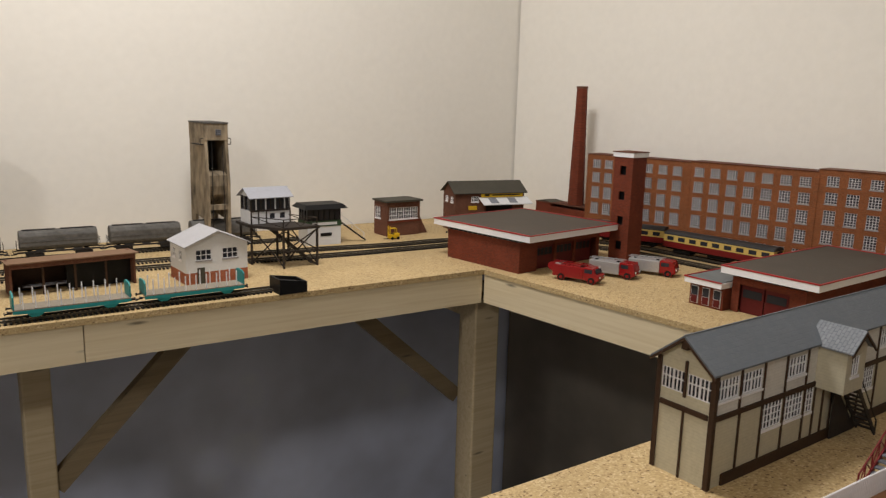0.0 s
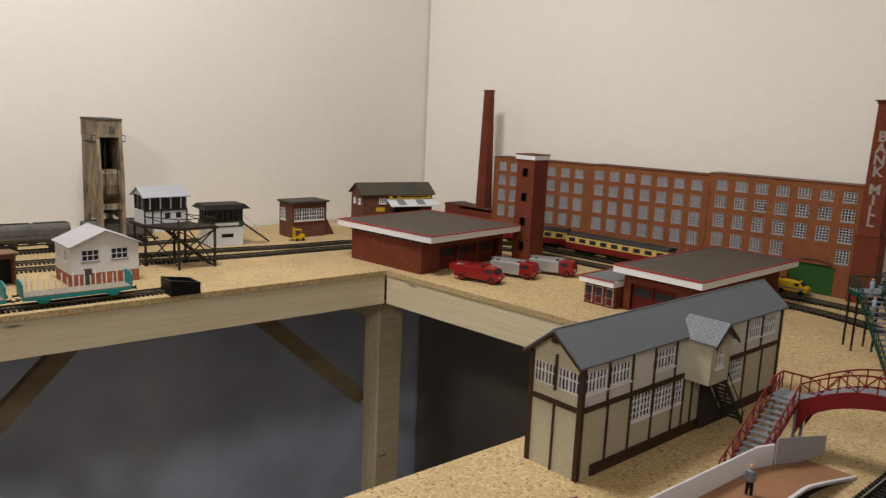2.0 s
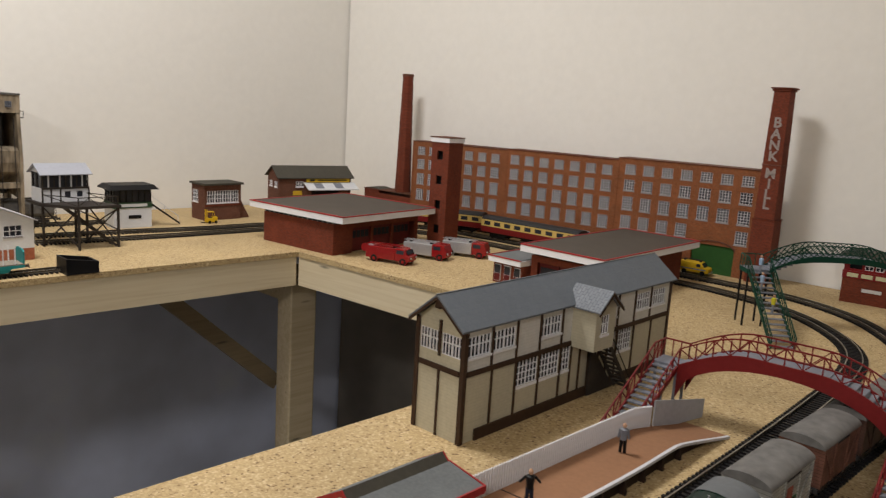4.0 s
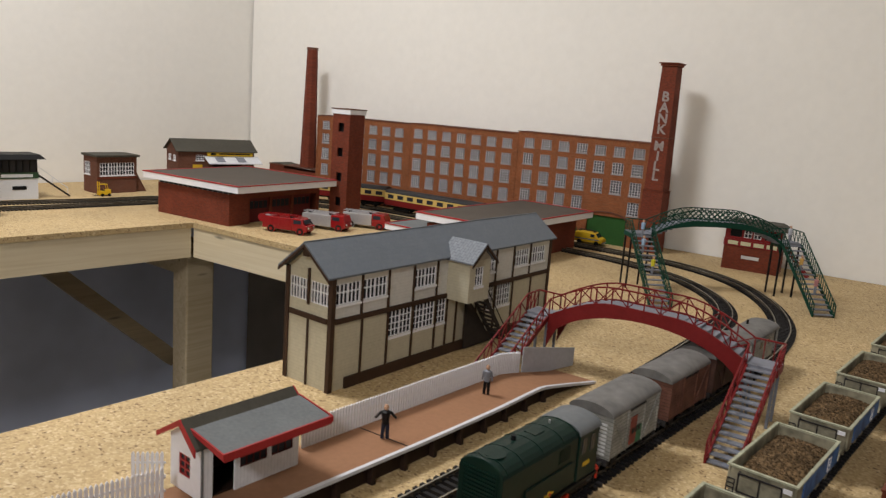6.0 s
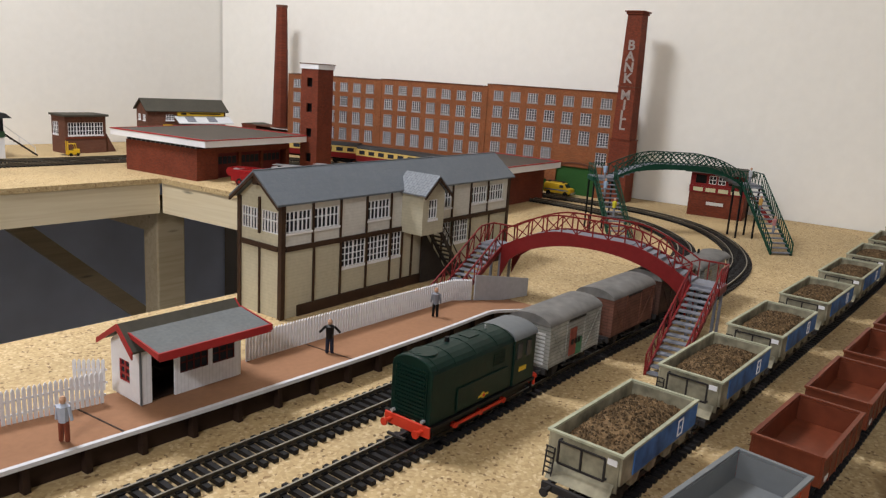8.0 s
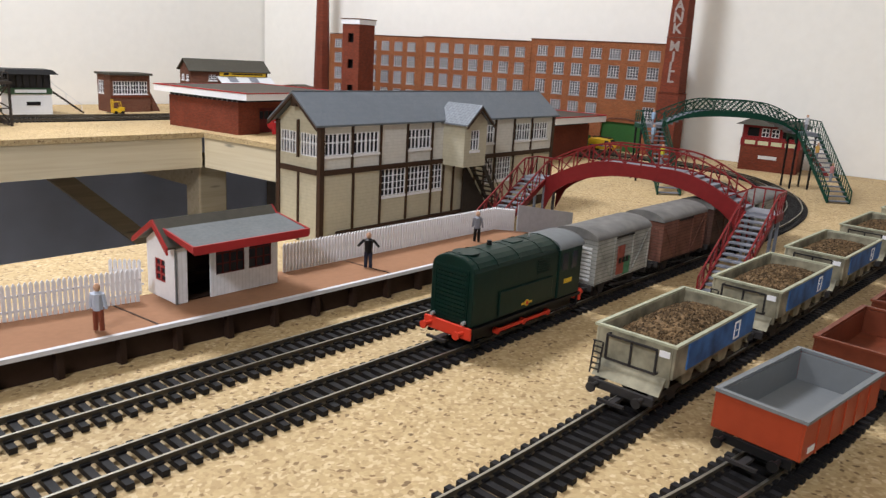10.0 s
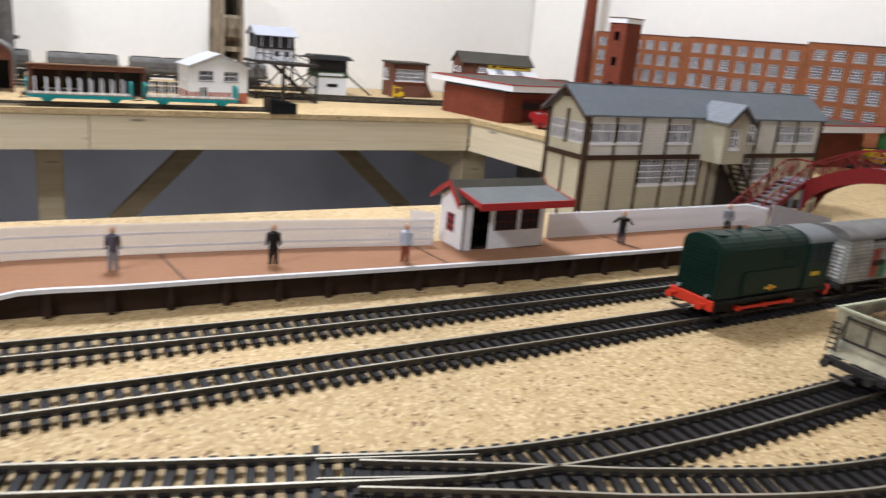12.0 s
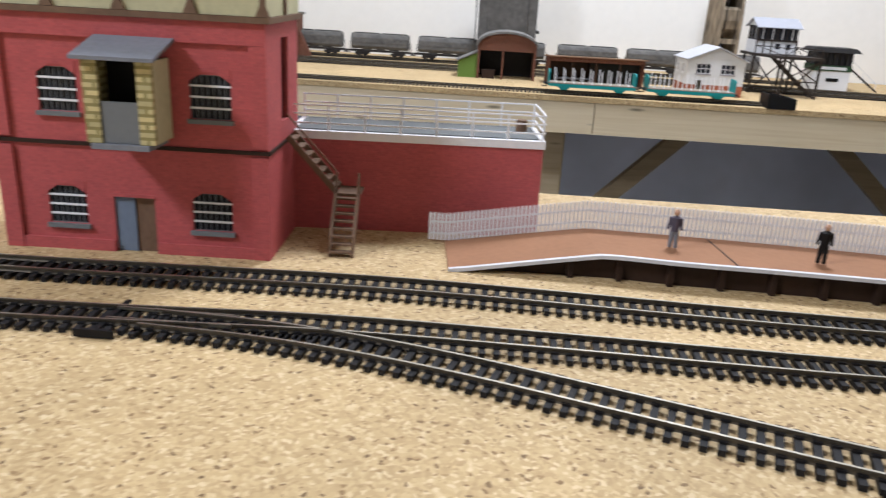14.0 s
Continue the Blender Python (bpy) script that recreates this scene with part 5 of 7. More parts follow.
        part("grille_slat", S().box(-L / 2 + 0.0002, -L / 2 + 0.001, -0.0105, 0.0105, z, z + 0.00126), LOCO, t)
    for z in (0.0138, 0.0430):
        part("nose_frame", S().box(-L / 2 + 0.0004, -L / 2 + 0.001, -0.0115, 0.0115, z, z + 0.0008), LOCO, t)
    for y in (-0.0113, 0.0113):
        part("nose_frame", S().box(-L / 2 + 0.0004, -L / 2 + 0.001, y - 0.0004, y + 0.0004, 0.0146, 0.0430), LOCO, t)
    for y in (-0.011, 0.011):
        part("marker_lamp", S().rod((-L / 2 - 0.0018, y, 0.0150), (-L / 2 + 0.0005, y, 0.0150), 0.0011, None, 8), SILVER, t)
    part("exhaust", S().rod((-0.020, 0.002, 0.0490), (-0.020, 0.002, 0.0528), 0.0016, 0.0014, 10), BLACK, t)
    part("roof_fan", S().rod((-0.043, 0, 0.0490), (-0.043, 0, 0.0504), 0.0075, None, 16), LOCO, t)
    part("roof_vent", S().box(-0.006, 0.004, -0.004, 0.004, 0.0490, 0.0505), LOCO, t)
    part("whistle", S().rod((0.016, 0, 0.049), (0.016, 0, 0.0525), 0.0006, None, 6), SILVER, t)
    for u in (-0.048, -0.032, -0.012, 0.010, 0.026):
        rb = S()
        for q0, q1 in zip((0.2, 0.6, 1.0, 1.57, 2.14, 2.54), (0.6, 1.0, 1.57, 2.14, 2.54, 2.94)):
            rb.beam((u, 0.0149 * math.cos(q0), 0.0426 + 0.0079 * math.sin(q0)), (u, 0.0149 * math.cos(q1), 0.0426 + 0.0079 * math.sin(q1)), 0.0008, 0.0004)
        part("hood_seam", rb, LOCO, t)
    return t


def S_slats(t, x0, x1, y0, y1, z0, z1, n=6):
    for k in range(n):
        z = z0 + (z1 - z0) * (k + 0.3) / n
        part("grille_slat", S().box(x0, x1, y0, y1, z, z + (z1 - z0) / n * 0.5), LOCO, t)


shunter()


def goods_van(xc, paint, label, graffiti=False):
    x, y, a = along(NEAR, xc)
    t = thing("goods_van", x, y, RAILTOP, a, label, "goods wagon", "goods vans behind the shunter")
    L, W, H = 0.074, 0.0158, 0.0420
    part("body", S().box(-L / 2, L / 2, -W, W, 0.0120, H), paint, t, bevel=0.0003)
    rp = [((W + 0.0008) * math.cos(q), H + 0.0068 * math.sin(q)) for q in [math.pi * k / 28 for k in range(29)]]
    part("roof", S().prism(rp, -L / 2 - 0.0012, L / 2 + 0.0012, "x"), VANROOF, t, "curved grey van roof")
    for s in (-1, 1):
        for u in (-0.0365, -0.013, 0.013, 0.0365):
            part("side_strap", S().box(u - 0.0006, u + 0.0006, s * W, s * (W + 0.0007), 0.012, H), paint, t)
        part("diagonal_strap", S().beam((-0.034, s * (W + 0.0004), H - 0.003), (-0.014, s * (W + 0.0004), 0.0135), 0.0007, 0.0012), paint, t)
        part("diagonal_strap", S().beam((0.034, s * (W + 0.0004), H - 0.003), (0.014, s * (W + 0.0004), 0.0135), 0.0007, 0.0012), paint, t)
        part("door_rail", S().box(-0.0125, 0.0125, s * W, s * (W + 0.0009), H - 0.0018, H - 0.0006), CHASSIS, t)
        part("sole_bar", S().box(-L / 2, L / 2, s * 0.0105, s * 0.0125, 0.0088, 0.0119), CHASSIS, t)
        for u in (-0.020, 0.020):
            part("axle_guard", S().prism([(u - 0.005, 0.0088), (u + 0.005, 0.0088), (u + 0.002, 0.0035), (u - 0.002, 0.0035)], s * 0.0110, s * 0.0126), CHASSIS, t)
        part("brake_lever", S().beam((-0.012, s * 0.0136, 0.0075), (0.026, s * 0.0136, 0.0045), 0.0008, 0.0010), CHASSIS, t)
        xx = s * L / 2
        part("headstock", S().box(min(xx, xx + s * 0.0014), max(xx, xx + s * 0.0014), -0.0155, 0.0155, 0.0080, 0.0119), CHASSIS, t)
        buffers(t, xx + s * 0.0015, s, 0.0098, r=0.0020)
        coupling(t, xx + s * 0.001, s, 0.0058)
        e = S()
        for k in range(9):
            z = 0.0145 + 0.0026 * k
            e.box(min(xx, xx + s * 0.0006), max(xx, xx + s * 0.0006), -0.0125, 0.0125, z, z + 0.0013)
        part("end_planks", e, paint if not graffiti else BARGREY, t)
        part("hood_vent", S().prism([(0, H - 0.010), (0, H - 0.002), (s * 0.0022, H - 0.009)], -0.003, 0.003), paint, t)
    for u in (-0.020, 0.020):
        wheelset(t, u, 0.0062)
    if graffiti:
        part("painted_patch", S().box(-0.0085, 0.0005, -W - 0.0009, -W - 0.0002, 0.0145, 0.0345), mat("faded_red_patch", (0.26, 0.07, 0.05), 0.7, 0, 0.4), t, "faded red painted patch")
        part("painted_patch", S().box(0.0008, 0.0090, -W - 0.0009, -W - 0.0002, 0.0135, 0.0255), mat("faded_green_patch", (0.06, 0.17, 0.09), 0.7, 0, 0.4), t, "faded green painted patch")
        for k in range(3):
            part("marking_bar", S().box(-0.0070 + 0.0048 * k, -0.0040 + 0.0048 * k, -W - 0.0014, -W - 0.0010, 0.0225, 0.0262), BLACK, t)
    return t


goods_van(0.724, VANGREY, "weathered pale grey planked goods van with painted patches", True)
goods_van(0.816, VANBROWN, "weathered brown planked goods van")
goods_van(0.908, VANDARK, "weathered dark brown planked goods van")


def brake_van(xc):
    x, y, a = along(NEAR, xc)
    t = thing("brake_van", x, y, RAILTOP, a, "weathered grey brake van with open veranda end", "goods wagon")
    L, W, H = 0.088, 0.0152, 0.037
    part("body", S().box(-0.030, 0.030, -W, W, 0.0125, H), VANGREY, t)
    rp = [((W + 0.001) * math.cos(q), H + 0.006 * math.sin(q)) for q in [math.pi * k / 28 for k in range(29)]]
    part("roof", S().prism(rp, -L / 2, L / 2, "x"), VANROOF, t)
    part("floor", S().box(-L / 2, L / 2, -W, W, 0.0098, 0.0123), CHASSIS, t)
    for s in (-1, 1):
        for k in (-1, 1):
            part("veranda_post", S().beam((s * (L / 2 - 0.001), k * (W - 0.0008), 0.0124), (s * (L / 2 - 0.001), k * (W - 0.0008), H), 0.0014, 0.0014), VANGREY, t)
        part("veranda_panel", S().box(s * (L / 2 - 0.0012), s * L / 2, -W + 0.002, W - 0.002, 0.0124, 0.022), VANGREY, t)
        for u in (-0.013, 0.013):
            part("side_window", S().box(u - 0.003, u + 0.003, s * W, s * (W + 0.0004), 0.027, 0.033), GLASS, t)
        buffers(t, s * L / 2, s, 0.0100, r=0.0020)
        part("sole_bar", S().box(-L / 2, L / 2, s * 0.0105, s * 0.0125, 0.0065, 0.0097), CHASSIS, t)
    for u in (-0.026, 0.026):
        wheelset(t, u, 0.0062)
    part("chimney", S().rod((0.008, 0.006, H + 0.004), (0.008, 0.006, H + 0.010), 0.0012, None, 8), BLACK, t)
    return t


brake_van(1.004)

# ---------------------------------------------------------------- the loaded hopper wagons


def lumps(s, x0, x1, y0, y1, z0, dz, n, seed):
    """A heap of angular stones."""
    rnd = random.Random(seed)
    nx, ny = 22, 11
    grid = []
    for i in range(nx + 1):
        for j in range(ny + 1):
            u, v = i / nx, j / ny
            h = dz * (math.sin(math.pi * u) ** 0.5) * (math.sin(math.pi * v) ** 0.5) + rnd.uniform(-0.0006, 0.0006)
            grid.append((x0 + (x1 - x0) * u, y0 + (y1 - y0) * v, z0 + (h if 0 < i < nx and 0 < j < ny else 0)))
    s.add(grid, [(i * (ny + 1) + j, (i + 1) * (ny + 1) + j, (i + 1) * (ny + 1) + j + 1, i * (ny + 1) + j + 1) for i in range(nx) for j in range(ny)])
    for _ in range(n):
        u, v = rnd.uniform(0.04, 0.96), rnd.uniform(0.06, 0.94)
        h = dz * (math.sin(math.pi * u) ** 0.5) * (math.sin(math.pi * v) ** 0.5)
        c = Vector((x0 + (x1 - x0) * u, y0 + (y1 - y0) * v, z0 + h + 0.0002))
        r = rnd.uniform(0.0006, 0.0014)
        pts = [c + Vector((rnd.uniform(0.6, 1) * r * dx, rnd.uniform(0.6, 1) * r * dy, rnd.uniform(0.5, 1) * r * dz2)) for dx, dy, dz2 in ((1, 0, 0), (-1, 0, 0), (0, 1, 0), (0, -1, 0), (0, 0, 1), (0, 0, -1))]
        s.add(pts, [(0, 2, 4), (2, 1, 4), (1, 3, 4), (3, 0, 4), (2, 0, 5), (1, 2, 5), (3, 1, 5), (0, 3, 5)])
    return s


def stone_hopper(xc, seed):
    x, y, a = along(SIDING_A, xc)
    t = thing("stone_hopper_wagon", x, y, RAILTOP, a, "weathered beige hopper wagon with blue side, loaded with brown stone", "hopper wagon", "loaded stone hoppers")
    L, W, T = 0.092, 0.0200, 0.0335
    body = S()
    for s in (-1, 1):
        body.prism([(s * W, 0.0185), (s * (W - 0.0014), 0.0185), (s * (W - 0.0014), T), (s * W, T)], -L / 2, L / 2, "x")
        body.prism([(s * L / 2, 0.0140), (s * (L / 2 - 0.0014), 0.0140), (s * (L / 2 - 0.0014), T), (s * L / 2, T)], -W + 0.0015, W - 0.0015, "y")
    part("tub", body, BEIGE, t, "beige open tub", bevel=0.0003)
    part("rim", S().box(-L / 2 - 0.0008, L / 2 + 0.0008, -W - 0.0008, -W + 0.0012, T, T + 0.0012).box(-L / 2 - 0.0008, L / 2 + 0.0008, W - 0.0012, W + 0.0008, T, T + 0.0012).box(-L / 2 - 0.0008, -L / 2 + 0.0012, -W + 0.0013, W - 0.0013, T, T + 0.0012).box(L / 2 - 0.0012, L / 2 + 0.0008, -W + 0.0013, W - 0.0013, T, T + 0.0012), RIMGREEN, t, "pale greenish rim")
    for s in (-1, 1):
        bp = part("side_panel", S().box(-L / 2 + 0.012, L / 2 - 0.001, s * (W + 0.0001), s * (W + 0.0007), 0.0205, T - 0.0002), BLUE, t, "faded blue side panel")
        part("logo_bar", S().plate([0.0180, 0.0190, 0.0210, 0.0220, 0.0240, 0.0250], [0.0222, 0.0232, 0.0262, 0.0272, 0.0305, 0.0315], s * (W + 0.0008), s * (W + 0.0011), lambda i, j: i in (0, 4) or j in (0, 4) or (i == 2 and j == 2)), WHITE, bp, "white square logo shape")
        for k in range(4):
            u = -L / 2 + 0.014 + 0.0205 * k
            part("chute", S().prism([(u, 0.0185), (u + 0.018, 0.0185), (u + 0.0125, 0.0100), (u + 0.0055, 0.0100)], s * (W - 0.009), s * (W - 0.003)), BEIGE, t)
        part("sole_bar", S().box(-L / 2 - 0.008, L / 2 + 0.008, s * 0.0125, s * 0.0150, 0.0078, 0.0108), CHASSIS, t)
        xx = s * (L / 2 + 0.008)
        part("headstock", S().box(min(xx, xx + s * 0.0018), max(xx, xx + s * 0.0018), -0.0165, 0.0165, 0.0070, 0.0112), CHASSIS, t, bevel=0.0003)
        buffers(t, xx + s * 0.0018, s, 0.0092)
        coupling(t, xx, s, 0.0055)
        part("end_slope", S().prism([(s * (L / 2 - 0.001), 0.0195), (s * (L / 2 + 0.006), 0.0112), (s * (L / 2 + 0.0045), 0.0112), (s * (L / 2 - 0.0025), 0.0195)], -W + 0.003, W - 0.003), BEIGE, t, "sloping end plate")
        f = S()
        e = s * (L / 2 + 0.0030)
        for k in (-1, 0, 1):
            f.beam((e, k * 0.0125, 0.0200), (e, k * 0.0125, 0.0315), 0.0009, 0.0009)
        f.beam((e, -0.0125, 0.0315), (e, 0.0125, 0.0315), 0.0009, 0.0009).beam((e, -0.0125, 0.0200), (e, 0.0125, 0.0200), 0.0009, 0.0009)
        f.beam((e, -0.0125, 0.0200), (s * (L / 2), -0.0125, 0.0200), 0.0009, 0.0009).beam((e, 0.0125, 0.0315), (s * (L / 2), 0.0125, 0.0315), 0.0009, 0.0009)
        part("end_railing", f, CHASSIS, t, "grey end handrail")
        ld = S()
        for k in (-1, 1):
            ld.beam((e + s * 0.002, 0.0165 + k * 0.0022, 0.0112), (e, 0.0165 + k * 0.0022, 0.027), 0.0006, 0.0006)
        for k in range(6):
            z = 0.0135 + 0.0028 * k
            ld.beam((e + s * 0.0014, 0.0143, z), (e + s * 0.0014, 0.0187, z), 0.0006, 0.0006)
        part("ladder", ld, CHASSIS, t)
        part("label_plate", S().box(s * (L / 2 + 0.0001), s * (L / 2 + 0.0005), -0.0175, -0.0125, 0.0280, 0.0310), WHITE, t)
        for u in (-0.030, 0.030):
            part("axle_guard", S().prism([(u - 0.006, 0.0078), (u + 0.006, 0.0078), (u + 0.003, 0.0025), (u - 0.003, 0.0025)], s * 0.0118, s * 0.0138), CHASSIS, t)
    for u in (-0.030, 0.030):
        wheelset(t, u, 0.0062)
    part("hopper_bottom", S().prism([(-L / 2 + 0.002, 0.0200), (L / 2 - 0.002, 0.0200), (0.030, 0.0095), (-0.030, 0.0095)], -0.010, 0.010), CHASSIS, t)
    load = thing("stone_load_heap", x, y, RAILTOP, a, "heap of brown broken stone filling a hopper wagon", "stone load", "stone loads")
    tagged(part("stone", lumps(S(), -L / 2 + 0.0016, L / 2 - 0.0016, -W + 0.0016, W - 0.0016, 0.0262, 0.0068, 1500, seed), ORE, load), kind="stuff")
    return t


for k in range(8):
    stone_hopper(0.605 + 0.1262 * k, k)


def mineral_wagon(xc, line, paint, label, seed):
    x, y, a = along(line, xc)
    t = thing("mineral_wagon", x, y, RAILTOP, a, label, "mineral wagon", "open mineral wagons")
    L, W, T = 0.078, 0.0182, 0.0275
    inner = GREYIN if paint is not OXIDE else OXIDE
    for s in (-1, 1):
        part("side", S().box(-L / 2, L / 2, s * W, s * (W - 0.0010), 0.0118, T), paint, t)
        part("side_lining", S().box(-L / 2 + 0.0019, L / 2 - 0.0019, s * (W - 0.0011), s * (W - 0.0018), 0.0135, T - 0.0003), inner, t)
        part("end", S().box(s * L / 2, s * (L / 2 - 0.0010), -W + 0.0011, W - 0.0011, 0.0118, T), paint, t)
        part("end_lining", S().box(s * (L / 2 - 0.0011), s * (L / 2 - 0.0018), -W + 0.0019, W - 0.0019, 0.0135, T - 0.0003), inner, t)
        b = S()
        for u in (-0.026, -0.013, 0.0, 0.013, 0.026):
            b.box(u - 0.0007, u + 0.0007, s * W, s * (W + 0.0005), 0.0118, T - 0.001)
        part("side_rib", b, paint, t)
        part("marking_bar", S().box(-0.034, -0.028, s * (W + 0.0001), s * (W + 0.0004), 0.0140, 0.0165), BARGREY, t)
        part("sole_bar", S().box(-L / 2, L / 2, s * 0.0108, s * 0.0128, 0.0082, 0.0112), BLACK, t)
        xx = s * L / 2
        part("headstock", S().box(min(xx, xx + s * 0.0014), max(xx, xx + s * 0.0014), -0.0160, 0.0160, 0.0078, 0.0114), BLACK, t)
        buffers(t, xx + s * 0.0014, s, 0.0095, BLACK)
        coupling(t, xx, s, 0.0055)
        for u in (-0.021, 0.021):
            part("axle_guard", S().prism([(u - 0.0055, 0.0082), (u + 0.0055, 0.0082), (u + 0.0025, 0.0030), (u - 0.0025, 0.0030)], s * 0.0115, s * 0.0132), BLACK, t)
    part("rim", S().box(-L / 2 - 0.0006, L / 2 + 0.0006, -W - 0.0008, -W + 0.0016, T, T + 0.0014).box(-L / 2 - 0.0006, L / 2 + 0.0006, W - 0.0016, W + 0.0008, T, T + 0.0014).box(-L / 2 - 0.0006, -L / 2 + 0.0016, -W + 0.0017, W - 0.0013, T, T + 0.0014).box(L / 2 - 0.0016, L / 2 + 0.0006, -W + 0.0017, W - 0.0017, T, T + 0.0014), paint if paint is OXIDE else GREYIN, t)
    part("floor", S().box(-L / 2 + 0.001, L / 2 - 0.001, -W + 0.0011, W - 0.0011, 0.0118, 0.0134), inner, t)
    for u in (-0.021, 0.021):
        wheelset(t, u, 0.0062, material=BLACK)
    return t


mineral_wagon(0.576, SIDING_B, ORANGE, "bright orange open mineral wagon with a grey empty inside", 0)
for k in range(1, 9):
    mineral_wagon(0.576 + 0.0965 * k, SIDING_B, OXIDE, "red-brown open mineral wagon, empty", k)
for k in range(6):
    mineral_wagon(0.69 + 0.0965 * k, SIDING_C, GREYIN, "plain grey open mineral wagon, empty", k)

# ---------------------------------------------------------------- the crimson goods depot


def depot():
    """Local x along the front from its west corner; -y is out towards the tracks."""
    W, D, H = 0.176, 0.078, 0.137
    t = thing("goods_depot", -0.134, 0.332, 0, -4.3, "crimson brick depot with arched windows and a cream tank roof", "depot building")
    t.matrix_world = pose(-0.134, 0.332, 0, 0, 0, -4.3) @ Matrix.Diagonal((0.906, 1, 1, 1))
    wins = [(0.031, 0.056, 0.083, 0.108), (0.127, 0.153, 0.083, 0.108), (0.030, 0.055, 0.016, 0.039), (0.125, 0.151, 0.016, 0.039)]
    part("front_wall", S().wall(W, H, 0.003, wins + [(0.073, 0.100, 0, 0.034)]), CRIMSON, t)
    part("side_wall", S().wall(D - 0.0031, H, 0.003, [(0.030, 0.048, 0.078, 0.128)]), CRIMSON, t).matrix_local = pose(W, 0.0031, 0, 0, 0, 90)
    part("west_wall", S().box(0, 0.003, 0.0031, D, 0, H), CRIMSON, t)
    part("back_wall", S().box(0.0031, W - 0.0031, D - 0.003, D, 0, H), CRIMSON, t)
    # Black block behind the windows in place of the interior's shade.
    part("shade_box", S().box(0.006, W - 0.012, 0.008, D - 0.006, 0.0002, H - 0.002), BLACK, t)
    for a, b, c, d in wins:
        w, h = b - a, d - c
        ob = window(t, pose((a + b) / 2, 0.0012, c), w - 0.0004, h - 0.0002, 7, 4, 0.0005, 0.0014, GREYIN, GLASSBLUE, False)
        for k in range(3):
            z = h * (k + 1) / 4
            part("window_bar", S().box(-w / 2, w / 2, -0.0008, -0.0001, z - 0.0006, z + 0.0006), WHITE, ob, "white glazing bar")
        part("window_sill", S().box(a - 0.0015, b + 0.0015, -0.0022, 0.0008, c - 0.0026, c - 0.0001), GREYIN, t, "grey stone sill")
        n = 10
        curve = [(a + w * k / n, d - 0.004 + 0.0055 * math.sin(math.pi * k / n)) for k in range(n + 1)]
        ar = S().prism(curve + [(b, d + 0.0035), (a, d + 0.0035)], -0.0004, 0.0011)
        part("window_arch", ar, CRIMSON, t)
    part("door", S().box(0.0732, 0.0862, 0.0012, 0.0026, 0.0002, 0.0338), DOORBLUE, t, "blue-grey door leaf")
    part("door", S().box(0.0864, 0.0998, 0.0022, 0.0030, 0.0002, 0.0338), STAIRBROWN, t, "brown door leaf")
    part("door_lintel", S().box(0.0725, 0.1005, -0.0008, 0.0008, 0.0342, 0.0362), CRIMSON, t)
    # Raised piers and bands round sunk panels.
    for x0, x1 in ((0, 0.011), (0.165, W)):
        part("pier", S().box(x0, x1, -0.0022, -0.0002, 0, 0.0625), CRIMSON, t)
        part("pier", S().box(x0, x1, -0.0022, -0.0002, 0.0678, H - 0.012), CRIMSON, t)
    part("plinth", S().box(0.0112, 0.0722, -0.0018, -0.0002, 0, 0.0070), CRIMSON, t)
    part("plinth", S().box(0.1008, 0.1648, -0.0018, -0.0002, 0, 0.0070), CRIMSON, t)
    part("top_band", S().box(0, W, -0.0022, -0.0002, H - 0.0118, H), CRIMSON, t)
    part("floor_band", S().box(-0.0006, W + 0.0006, -0.0016, -0.0002, 0.0640, 0.0662), DARKBROWN, t)
    part("floor_band", S().box(W + 0.0001, W + 0.0012, 0.0, D, 0.0640, 0.0662), DARKBROWN, t)
    part("cornice", S().box(-0.003, W + 0.003, -0.0045, D + 0.003, H + 0.0002, H + 0.0035), STAIRBROWN, t)
    tank = part("tank", S().box(-0.001, W + 0.001, -0.0025, D + 0.001, H + 0.0037, H + 0.034), TANK, t, "cream panelled tank")
    for k in range(5):
        x = 0.001 + (W - 0.002) * k / 4
        part("tank_rib", S().prism([(x - 0.0045, H + 0.0037), (x + 0.0045, H + 0.0037), (x + 0.0015, H + 0.010), (x + 0.0015, H + 0.034), (x - 0.0015, H + 0.034), (x - 0.0015, H + 0.010)], -0.0042, -0.0027), STAIRBROWN, tank)
    part("tank_rib", S().box(W + 0.0011, W + 0.0026, D / 2 - 0.002, D / 2 + 0.002, H + 0.0037, H + 0.034), STAIRBROWN, tank)
    # Hoist bay.
    x0, x1, y1 = 0.075, 0.116, -0.028
    part("hoist_roof", S().prism([(y1 - 0.005, 0.1165), (-0.0003, 0.1255), (-0.0003, 0.1275), (y1 - 0.005, 0.1185)], x0 - 0.004, x1 + 0.004, "x"), STEPGREY, t, "grey sloping hoist roof")
    for a in (x0, x1 - 0.009):
        part("hoist_pillar", S().box(a, a + 0.009, y1, y1 + 0.003, 0.0720, 0.1165), YELLOWBRICK, t, "yellow brick pillar")
    part("hoist_side", S().box(x0, x0 + 0.002, y1 + 0.0031, -0.0023, 0.0720, 0.1165), YELLOWBRICK, t)
    part("hoist_side", S().box(x1 - 0.002, x1, y1 + 0.0031, -0.0023, 0.0720, 0.1165), TANK, t)
    part("hoist_floor", S().box(x0 + 0.003, x1 - 0.003, y1 - 0.002, -0.0023, 0.0690, 0.0719), STEPGREY, t)
    part("hoist_gate", S().box(x0 + 0.0092, x1 - 0.0092, y1 + 0.001, y1 + 0.002, 0.0722, 0.0945), GREYIN, t, "grey gate")
    part("hoist_back", S().box(x0 + 0.0022, x1 - 0.0022, -0.0030, -0.0024, 0.0722, 0.1160), BLACK, t)
